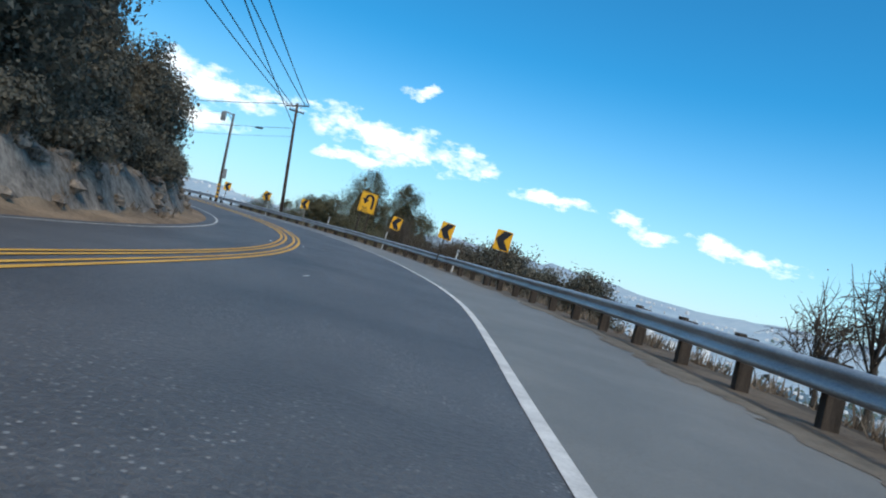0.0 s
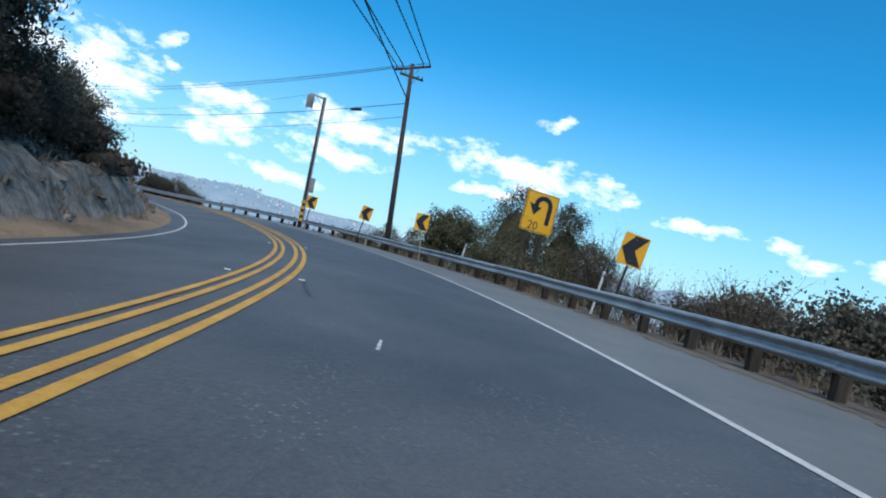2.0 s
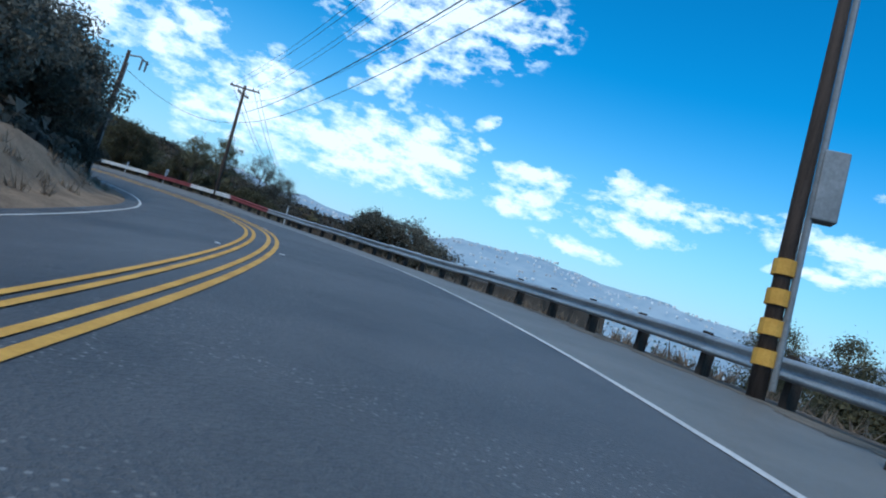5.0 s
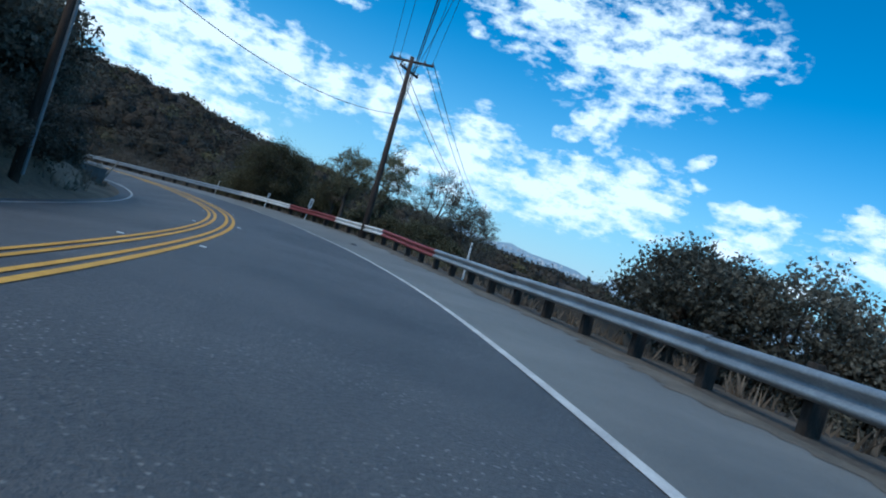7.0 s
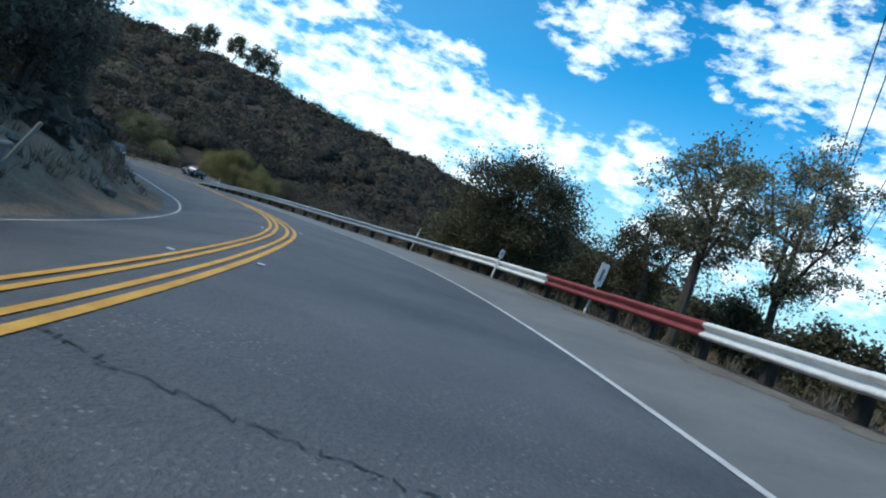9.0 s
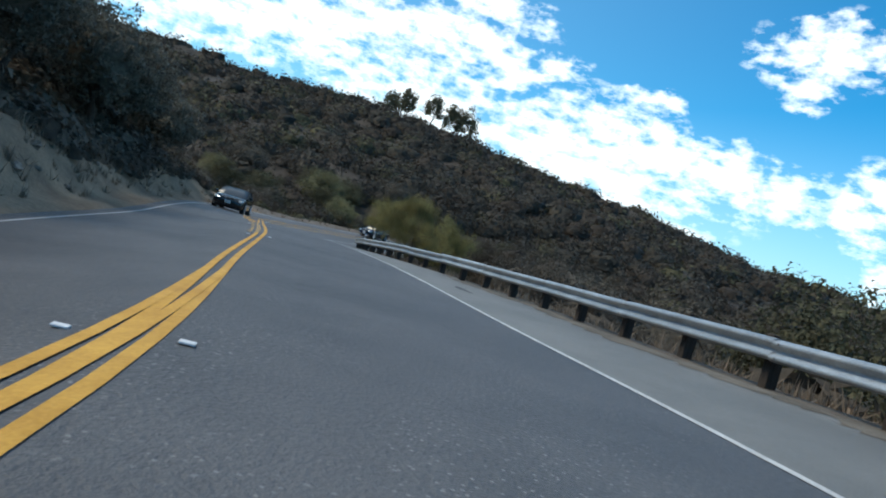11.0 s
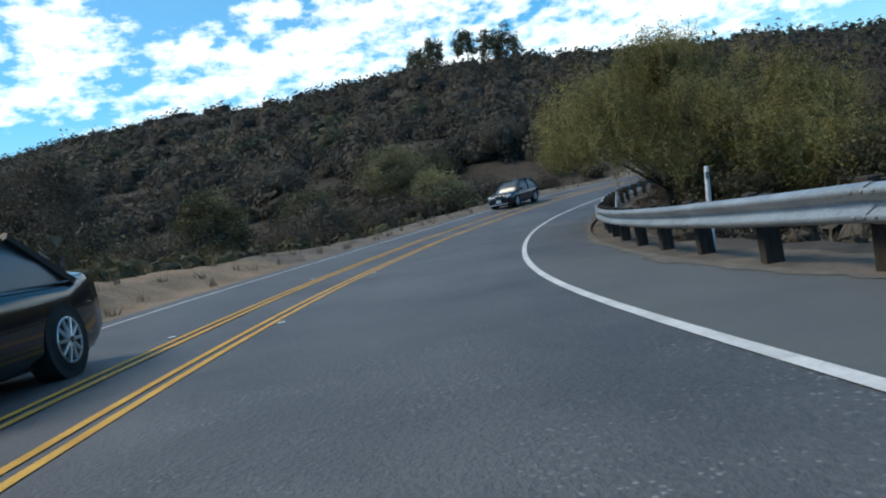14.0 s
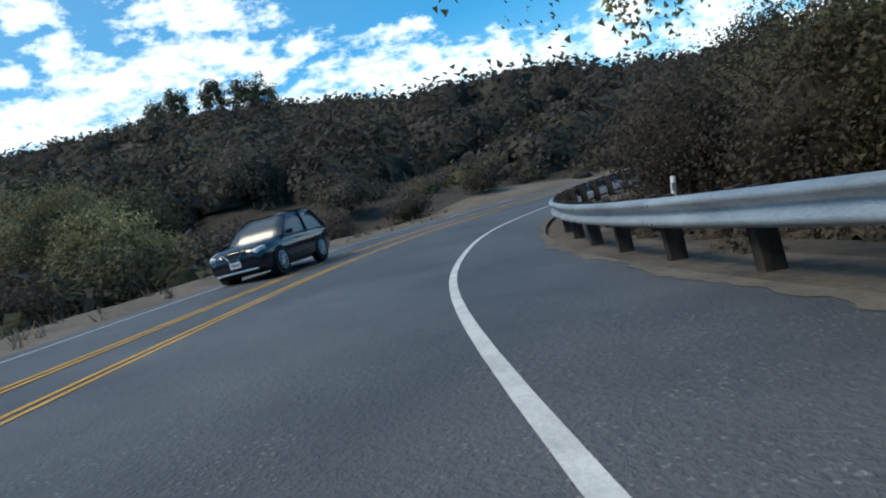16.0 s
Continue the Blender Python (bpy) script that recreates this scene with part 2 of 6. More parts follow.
def leaf(name, dark, light, island=0.3):
    m = surface(name, dark, light, 0.22, 0.7, 0.0, 5.0, island=island)
    nt = m.node_tree
    b = nt.nodes["Principled BSDF"]
    b.inputs["Specular IOR Level"].default_value = 0.2
    tr, mix = nt.nodes.new("ShaderNodeBsdfTranslucent"), nt.nodes.new("ShaderNodeMixShader")
    src = b.inputs["Base Color"].links[0].from_socket
    nt.links.new(src, tr.inputs["Color"])
    mix.inputs[0].default_value = 0.3
    nt.links.new(b.outputs[0], mix.inputs[1])
    nt.links.new(tr.outputs[0], mix.inputs[2])
    nt.links.new(mix.outputs[0], nt.nodes["Material Output"].inputs["Surface"])
    return m


def worn_paint():
    """Yellow paint that has flaked off down to the asphalt."""
    m = surface("worn_yellow_paint", (0.38, 0.22, 0.05), (0.55, 0.36, 0.12), 2.0, 0.7, 0.2, 40.0)
    nt = m.node_tree
    b = nt.nodes["Principled BSDF"]
    no, rp_, mx = nt.nodes.new("ShaderNodeTexNoise"), nt.nodes.new("ShaderNodeValToRGB"), nt.nodes.new("ShaderNodeMix")
    no.inputs["Scale"].default_value, no.inputs["Detail"].default_value = 9.0, 4.0
    rp_.color_ramp.elements[0].position, rp_.color_ramp.elements[1].position = 0.47, 0.53
    mx.data_type = "RGBA"
    geo = nt.nodes.new("ShaderNodeNewGeometry")
    nt.links.new(geo.outputs["Position"], no.inputs["Vector"])
    nt.links.new(no.outputs["Fac"], rp_.inputs[0])
    nt.links.new(rp_.outputs[0], mx.inputs["Factor"])
    mx.inputs["A"].default_value = (0.095, 0.096, 0.10, 1)
    nt.links.new(b.inputs["Base Color"].links[0].from_socket, mx.inputs["B"])
    nt.links.new(mx.outputs["Result"], b.inputs["Base Color"])
    return m


M_ASPHALT = surface("asphalt", (0.040, 0.042, 0.048), (0.098, 0.098, 0.103), 0.35, 0.8, 1.0, 30.0, speck=(21.0, (0.30, 0.30, 0.30)))
M_SHOULDER = surface("worn_shoulder_asphalt", (0.112, 0.110, 0.104), (0.178, 0.173, 0.161), 0.5, 0.9, 0.4, 50.0)
def fade_shoulder():
    nt = M_SHOULDER.node_tree
    b = nt.nodes["Principled BSDF"]
    geo, sp, mr, hv = nt.nodes.new("ShaderNodeNewGeometry"), nt.nodes.new("ShaderNodeSeparateXYZ"), nt.nodes.new("ShaderNodeMapRange"), nt.nodes.new("ShaderNodeHueSaturation")
    nt.links.new(geo.outputs["Position"], sp.inputs[0])
    nt.links.new(sp.outputs["X"], mr.inputs["Value"])
    for k, v in (("From Min", -134.0), ("From Max", -112.0), ("To Min", 0.58), ("To Max", 1.0)):
        mr.inputs[k].default_value = v
    nt.links.new(mr.outputs[0], hv.inputs["Value"])
    nt.links.new(b.inputs["Base Color"].links[0].from_socket, hv.inputs["Color"])
    nt.links.new(hv.outputs[0], b.inputs["Base Color"])


fade_shoulder()
for _m in (M_ASPHALT, M_SHOULDER):
    _m.node_tree.nodes["Principled BSDF"].inputs["Specular IOR Level"].default_value = 0.5
    _m.node_tree.nodes["Principled BSDF"].inputs["Roughness"].default_value = 0.6
M_WHITE = surface("white_road_paint", (0.40, 0.40, 0.40), (0.62, 0.62, 0.61), 3.0, 0.7, 0.2, 40.0)
M_YELLOW = surface("yellow_road_paint", (0.42, 0.22, 0.035), (0.62, 0.36, 0.07), 2.0, 0.7, 0.2, 40.0)
M_WORN = worn_paint()
M_TAR = surface("tar_patch", (0.018, 0.018, 0.02), (0.035, 0.035, 0.038), 3.0, 0.6, 0.3)
M_STAIN = surface("oily_stain", (0.045, 0.045, 0.048), (0.08, 0.08, 0.083), 6.0, 0.7, 0.4, 40.0)
M_SPILL = surface("gravelly_dirt", (0.085, 0.074, 0.062), (0.165, 0.145, 0.12), 2.0, 0.95, 0.8, 30.0)
M_DIRT = surface("dirt", (0.118, 0.083, 0.056), (0.28, 0.202, 0.134), 0.5, 0.95, 0.6, 12.0)
# brown verge earth, with the shade behind the rail put into its colour
M_VERGE = surface("verge_earth_shade_tinted", (0.052, 0.042, 0.033), (0.145, 0.115, 0.088), 0.8, 0.95, 0.8, 14.0)
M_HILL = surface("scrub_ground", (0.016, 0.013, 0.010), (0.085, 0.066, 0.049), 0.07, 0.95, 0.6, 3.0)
M_ROCK = surface("cut_rock", (0.05, 0.04, 0.033), (0.31, 0.26, 0.215), 1.7, 0.9, 1.0, 9.0, stretch=(1, 1, 0.7))
M_STEEL = surface("galvanised_steel", (0.22, 0.245, 0.27), (0.40, 0.43, 0.46), 1.2, 0.45, 0.05, 20.0, metal=0.45, stretch=(1, 1, 3), obj_random=0.13)
M_RED = surface("faded_red_paint", (0.17, 0.032, 0.034), (0.27, 0.06, 0.06), 2.0, 0.55, 0.05, 20.0)
M_WHITEPAINT = surface("white_paint", (0.55, 0.56, 0.56), (0.74, 0.74, 0.73), 2.0, 0.6, 0.05, 20.0)
M_POST = surface("creosoted_post_wood", (0.02, 0.016, 0.013), (0.07, 0.055, 0.045), 2.0, 0.85, 0.5, 30.0, stretch=(6, 6, 0.6))
M_POLE = surface("weathered_pole_wood", (0.03, 0.022, 0.018), (0.088, 0.062, 0.05), 1.5, 0.85, 0.5, 25.0, stretch=(6, 6, 0.4))
M_SIGN = surface("yellow_sign_sheeting", (0.66, 0.33, 0.012), (0.76, 0.40, 0.02), 2.0, 0.45, 0.0, 15.0)
M_BLACK = surface("black_sign_ink", (0.010, 0.011, 0.016), (0.02, 0.021, 0.028), 2.0, 0.5, 0.0, 15.0)
M_METALPOST = surface("weathered_pale_post", (0.20, 0.18, 0.15), (0.34, 0.31, 0.27), 3.0, 0.7, 0.1, 30.0)
M_WIRE = surface("wire", (0.01, 0.01, 0.012), (0.02, 0.02, 0.022), 2.0, 0.6, 0.0)
M_GREY = surface("grey_metal", (0.16, 0.17, 0.18), (0.26, 0.27, 0.28), 2.0, 0.5, 0.05, 20.0, metal=0.3)
M_BARK = surface("bark", (0.035, 0.028, 0.022), (0.10, 0.08, 0.065), 2.0, 0.9, 0.6, 18.0, stretch=(4, 4, 0.7))
M_OAK = leaf("oak_leaves", (0.053, 0.052, 0.041), (0.195, 0.180, 0.142))
M_SCRUB = leaf("scrub_leaves", (0.043, 0.038, 0.031), (0.168, 0.142, 0.109))
M_OLIVE = leaf("olive_green_leaves", (0.042, 0.041, 0.025), (0.135, 0.122, 0.066))
M_PINE = leaf("pine_needles", (0.052, 0.052, 0.032), (0.150, 0.138, 0.082))
M_AIRY = leaf("pale_olive_leaves", (0.095, 0.092, 0.058), (0.30, 0.275, 0.170))
M_BROWN = leaf("brown_brush_leaves", (0.040, 0.033, 0.026), (0.108, 0.086, 0.064))
M_WILLOW = leaf("yellow_green_leaves", (0.12, 0.105, 0.042), (0.36, 0.305, 0.115))
M_DRY = leaf("dry_twigs", (0.13, 0.10, 0.074), (0.28, 0.22, 0.165))
M_CHAPARRAL = leaf("chaparral_leaves", (0.026, 0.023, 0.019), (0.088, 0.077, 0.060), 0.14)
M_DULL = leaf("dull_brown_scrub", (0.032, 0.026, 0.021), (0.092, 0.073, 0.057), 0.14)
M_SAGE = leaf("yellowish_olive_leaves", (0.115, 0.106, 0.056), (0.36, 0.32, 0.165))
M_EDGE = surface("grey_brown_road_edge", (0.085, 0.070, 0.056), (0.185, 0.150, 0.118), 0.6, 0.95, 0.7, 12.0)
# blue distance haze is put into these two base colours
M_FARHILL = surface("far_hills_haze_tinted", (0.24, 0.33, 0.41), (0.35, 0.43, 0.49), 0.002, 1.0, 0.0, 0.012)
M_VALLEY = surface("valley_floor_haze_tinted", (0.06, 0.11, 0.15), (0.13, 0.19, 0.22), 0.006, 1.0, 0.0, 0.05)
M_HOUSE = surface("pale_house_walls", (0.36, 0.39, 0.42), (0.62, 0.63, 0.64), 0.02, 0.9, 0.0, 0.2, island=0.3)
M_FARTREE = surface("far_tree_green", (0.05, 0.075, 0.07), (0.10, 0.13, 0.11), 0.02, 1.0, 0.0, 0.3, island=0.4)
M_CARPAINT = surface("black_car_paint", (0.006, 0.007, 0.009), (0.009, 0.010, 0.012), 1.0, 0.12, 0.0, 3.0)
M_CARBLUE = surface("dark_blue_car_paint", (0.007, 0.010, 0.020), (0.010, 0.014, 0.027), 1.0, 0.12, 0.0, 3.0)
M_CARTRIM = surface("satin_black_trim", (0.010, 0.010, 0.011), (0.016, 0.016, 0.018), 2.0, 0.55, 0.0, 10.0)
for _m in (M_CARPAINT, M_CARBLUE):
    _m.node_tree.nodes["Principled BSDF"].inputs["Specular IOR Level"].default_value = 0.45
    _m.node_tree.nodes["Principled BSDF"].inputs["Coat Weight"].default_value = 0.25
M_RUBBER = surface("tyre_rubber", (0.012, 0.012, 0.013), (0.025, 0.025, 0.026), 3.0, 0.85, 0.1)
M_ALLOY = surface("alloy_wheel", (0.45, 0.46, 0.48), (0.6, 0.61, 0.63), 3.0, 0.3, 0.0, metal=0.8)
M_CHROME = surface("chrome", (0.6, 0.62, 0.64), (0.75, 0.76, 0.78), 3.0, 0.12, 0.0, metal=1.0)
M_CARGLASS = surface("car_window_glass", (0.012, 0.016, 0.02), (0.02, 0.024, 0.03), 1.0, 0.32, 0.0)
M_CARGLASS.node_tree.nodes["Principled BSDF"].inputs["Specular IOR Level"].default_value = 1.0
M_CARGLASS.node_tree.nodes["Principled BSDF"].inputs["IOR"].default_value = 1.52
M_LAMPGLASS = surface("headlamp_glass", (0.55, 0.57, 0.6), (0.7, 0.72, 0.75), 3.0, 0.1, 0.0)
M_LIT = bpy.data.materials.new("lit_headlamp")
M_LIT.use_nodes = True
M_LIT.node_tree.nodes["Principled BSDF"].inputs["Emission Color"].default_value = (1.0, 0.96, 0.9, 1)
M_LIT.node_tree.nodes["Principled BSDF"].inputs["Emission Strength"].default_value = 4.0
M_PLATE = surface("number_plate", (0.55, 0.56, 0.58), (0.7, 0.71, 0.72), 3.0, 0.5, 0.0)


# ---- mesh helpers ----
def mesh_from(name, verts, faces, material, smooth=False):
    me = bpy.data.meshes.new(name)
    verts = np.asarray(verts, dtype=np.float32)
    if isinstance(faces, np.ndarray):
        n, k = faces.shape
        me.vertices.add(len(verts))
        me.vertices.foreach_set("co", verts.ravel())
        me.loops.add(n * k)
        me.loops.foreach_set("vertex_index", faces.astype(np.int32).ravel())
        me.polygons.add(n)
        me.polygons.foreach_set("loop_start", np.arange(0, n * k, k, dtype=np.int32))
        me.update(calc_edges=True)
    else:
        me.from_pydata([tuple(v) for v in verts], [], faces)
    me.materials.append(material)
    if smooth:
        me.polygons.foreach_set("use_smooth", np.ones(len(me.polygons), dtype=bool))
    return me


def part(name, bm, material, parent=None, label="", smooth=False):
    me = bpy.data.meshes.new(name)
    bm.to_mesh(me)
    bm.free()
    me.materials.append(material)
    if smooth:
        for p in me.polygons:
            p.use_smooth = True
    ob = new(name, me)
    if parent:
        ob.parent = parent
    if label:
        ob["label"] = label
    return ob


def box_bm(size, at=(0, 0, 0), bevel=0.0, m=None):
    bm = bmesh.new()
    bmesh.ops.create_cube(bm, size=1.0)
    bmesh.ops.scale(bm, vec=size, verts=bm.verts)
    if bevel:
        bmesh.ops.bevel(bm, geom=bm.edges[:], offset=bevel, segments=2, affect="EDGES", profile=0.5)
    if m is not None:
        bmesh.ops.transform(bm, matrix=m, verts=bm.verts)
    bmesh.ops.translate(bm, vec=at, verts=bm.verts)
    return bm


def tube_into(bm, points, radii, sides=8):
    rings = []
    pts = [Vector(p) for p in points]
    for i, p in enumerate(pts):
        t = (pts[min(i + 1, len(pts) - 1)] - pts[max(i - 1, 0)]).normalized()
        a = t.cross(Vector((0.31, 0.95, 0.07))).normalized()
        b = t.cross(a)
        rings.append([bm.verts.new(p + (a * math.cos(k * 2 * math.pi / sides) + b * math.sin(k * 2 * math.pi / sides)) * radii[i]) for k in range(sides)])
    for r0, r1 in zip(rings, rings[1:]):
        for k in range(sides):
            bm.faces.new((r0[k], r0[(k + 1) % sides], r1[(k + 1) % sides], r1[k]))
    bm.faces.new(rings[0][::-1])
    bm.faces.new(rings[-1])


def tube_bm(points, radii, sides=8):
    bm = bmesh.new()
    tube_into(bm, points, radii, sides)
    return bm


def empty(name, m=None):
    ob = new(name)
    if m is not None:
        ob.matrix_world = m
    return ob


# ---- the road's line ----
def catmull(E):
    E = np.vstack([2 * E[0] - E[1], E, 2 * E[-1] - E[-2]])
    pts = []
    for i in range(1, len(E) - 2):
        a0, a1, a2, a3 = E[i - 1:i + 3]
        for k in np.arange(0, 1, 0.1):
            pts.append(0.5 * (2 * a1 + (a2 - a0) * k + (2 * a0 - 5 * a1 + 4 * a2 - a3) * k * k + (3 * a1 - a0 - 3 * a2 + a3) * k ** 3))
    pts.append(E[-2])
    return np.array(pts)


_nodes = np.c_[np.array(EDGE), np.array(YELLOW), np.array(DROP)]
_fine = catmull(_nodes)
_s = np.r_[0, np.cumsum(np.linalg.norm(np.diff(_fine[:, :2], axis=0), axis=1))]
_q = np.arange(0, _s[-1], 1.0)
_fine = np.stack([np.interp(_q, _s, _fine[:, k]) for k in range(5)], 1)
R, YEL, LOW = _fine[:, :3], _fine[:, 3], _fine[:, 4]
NS = len(R)
TAN = np.gradient(R[:, :2], axis=0)
TAN /= np.linalg.norm(TAN, axis=1)[:, None]
RIGHT = np.stack([TAN[:, 1], -TAN[:, 0]], 1)
_h = np.unwrap(np.arctan2(-TAN[:, 0], TAN[:, 1]))
KAPPA = np.convolve(np.pad(np.gradient(_h), 8, mode="edge"), np.ones(17) / 17, "valid")
SLOPE = np.clip(BANK * KAPPA, -0.08, 0.08)
LEFT = -7.0
RAIL_S = [0, 30, 65, 95, 116, 132, 150, 165, 185, 197, 207, 222, 234, 246, 300]
RAIL_D = [3.3, 3.3, 3.5, 3.7, 3.0, 3.2, 3.6, 3.5, 3.0, 2.2, 1.85, 1.95, 2.35, 1.9, 1.6]


LIFT_S = [0, 85, 96, 118, 132, 140, 147, 158, 170, 185, 195, 204, 214, 226, 234, 246, 258, 300]
LIFT_Z = [0.0, 0.0, 0.03, 0.0, 0.03, 0.12, 0.26, 0.24, 0.19, 0.15, 0.10, 0.04, 0.0, -0.07, -0.15, -0.1, 0.0, 0.0]


def rail_d(s):
    return float(np.interp(s, RAIL_S, RAIL_D))


def road_at(s, d, up=0.0):
    """The point s metres along the white edge line and d metres to its right, up metres over the road."""
    i = min(max(s, 0), NS - 1.001)
    k, f = int(i), i - int(i)
    f2 = np.array([1 - f, f])
    c = f2 @ R[k:k + 2]
    r = f2 @ RIGHT[k:k + 2]
    b = f2 @ SLOPE[k:k + 2]
    y = f2 @ YEL[k:k + 2]
    low = f2 @ LOW[k:k + 2] * max(0.0, (y - d) / (y - LEFT)) if d < y else 0.0
    lift = float(np.interp(s, LIFT_S, LIFT_Z)) * min(max((d - 0.15) / 2.6, 0.0), 1.2)
    return Vector((c[0] + r[0] * d, c[1] + r[1] * d, c[2] + b * d - low + lift + up))


def heading(s):
    i = int(min(max(s, 0), NS - 1))
    return math.degrees(math.atan2(-TAN[i, 0], TAN[i, 1]))


def ribbon(name, cols, s0, s1, up, material, step=1.0, parent=None, thick=0.0):
    """A strip along the road through the columns (functions of s that give d)."""
    verts, faces = [], []
    S = np.arange(s0, s1 + 0.001, step)
    n = len(cols)
    for s in S:
        for c in cols:
            verts.append(road_at(s, c(s), up))
    for i in range(len(S) - 1):
        for k in range(n - 1):
            a = i * n + k
            faces.append((a, a + 1, a + n + 1, a + n))
    me = mesh_from(name, verts, faces, material)
    ob = new(name, me)
    if parent:
        ob.parent = parent
    return ob


def yel(s):
    return float(np.interp(s, np.arange(NS), YEL))


def pair_gap(s):
    return float(np.interp(s, [0, 60, 120, 160, 177, 189, 199, 206, 232, 300], [0.28, 0.28, 0.33, 0.30, -0.17, -0.17, 0.20, 0.66, 0.95, 0.95]))


def const(v):
    return lambda s: v


S_END = NS - 1.5
road = ribbon("road", [const(LEFT - 0.5), const(LEFT + 0.6), const(LEFT + 1.6), yel, const(-2.4), const(-1.2), const(0.05)], 0, S_END, 0.0, M_ASPHALT)
tagged(road, "worn grey asphalt mountain road with a smooth crown", "road", kind="structure")
edge_cols = [const(0.05), lambda s: 0.5 * (rail_d(s) - 0.4), lambda s: rail_d(s) - (0.5 if s < 190 else 0.3)]
shoulder = ribbon("pavement", edge_cols, 0, 219, 0.0, M_SHOULDER)
tagged(shoulder, "paler worn asphalt shoulder beside the white line", "shoulder", kind="structure")
shoulder = ribbon("pavement", edge_cols, 219, S_END, 0.0, M_ASPHALT)
tagged(shoulder, "grey asphalt shoulder on the inside of the bend", "shoulder", kind="structure")


def painted(label, d_of, width, material, up=0.006, s0=0, s1=None):
    ob = ribbon("road_line", [lambda s: d_of(s) - width / 2, lambda s: d_of(s) + width / 2], s0, s1 or S_END, up, material)
    tagged(ob, label, "road marking", "painted road lines", "structure")


painted("solid white edge line along the right shoulder", const(0.0), 0.102, M_WHITE)
painted("solid white edge line along the inner bank", const(LEFT), 0.075, M_WHITE)
for _k, _f in enumerate((lambda s: yel(s), lambda s: yel(s) - 0.17, lambda s: yel(s) - 0.17 - pair_gap(s), lambda s: yel(s) - 0.34 - pair_gap(s))):
    if _k == 0:
        painted("solid yellow centre line of a doubled pair", _f, 0.082, M_YELLOW, 0.0065)
        continue
    painted("solid yellow centre line of a doubled pair", _f, 0.082, M_YELLOW, 0.0065 + 0.0012 * _k, 0, 187)
    painted("solid yellow centre line of a doubled pair", _f, 0.082, M_YELLOW, 0.0065 + 0.0012 * _k, 197)
painted("worn and flaking yellow centre line", lambda s: yel(s) - 0.20, 0.11, M_WORN, 0.0077, 187, 197)
painted("worn and flaking yellow centre line", lambda s: yel(s) - 0.37, 0.08, M_WORN, 0.0077, 187, 197)


def ragged(s, k):
    return 0.10 * math.sin(s * 0.9 + k) + 0.08 * math.sin(s * 2.3 + 2 * k) + 0.05 * math.sin(s * 7.1 + k) + random.uniform(-0.09, 0.09)


spill = ribbon("dirt_spill", [lambda s: max(0.35, rail_d(s) - (0.95 if s < 190 else 0.48) + ragged(s, 0.0) * (1.0 if s < 190 else 0.6)), lambda s: rail_d(s) - (0.5 if s < 190 else 0.3)], 0, S_END, 0.005, M_SPILL, 0.14)
tagged(spill, "brown dirt and gravel washed over the shoulder's edge", "dirt", kind="structure")


# ---- ground ----
def smooth(a, b, x):
    t = np.clip((x - a) / (b - a), 0, 1)
    return t * t * (3 - 2 * t)


def fractal(x, y, scale, octaves=4):
    out, amp = np.zeros_like(x), 1.0
    f = 1.0 / scale
    for o in range(octaves):
        a = 1.3 + o * 1.7
        out += amp * (np.sin(x * f * math.cos(a) + y * f * math.sin(a) + o * 2.1) * np.sin(-x * f * math.sin(a) * 1.13 + y * f * math.cos(a) * 0.93 + o))
        amp *= 0.55
        f *= 2.05
    return out


def nearest(x, y):
    idx = np.empty(len(x), dtype=int)
    for k in range(0, len(x), 4000):
        d2 = (x[k:k + 4000, None] - R[None, :, 0]) ** 2 + (y[k:k + 4000, None] - R[None, :, 1]) ** 2
        idx[k:k + 4000] = d2.argmin(1)
    d = (x - R[idx, 0]) * RIGHT[idx, 0] + (y - R[idx, 1]) * RIGHT[idx, 1]
    full = np.hypot(x - R[idx, 0], y - R[idx, 1])
    return idx, np.where(d < 0, -full, full)


RIDGE_Y, RIDGE_Z = [-300, -120, -60, 10, 60, 120, 200, 300, 420, 560], [34, 46, 46, 45, 43, 33, 23, 9, -9, -30]


def mountain(x, y):
    u = -(x + 158)
    top = np.interp(y, RIDGE_Y, RIDGE_Z) + 6
    body = np.where(u < 205, top * np.clip(u / 205, -0.4, 1) ** 1.0, top - 0.12 * (u - 205))
    return -6 + body + fractal(x, y, 21.0) * 2.0 * np.clip(u / 60, 0, 1)


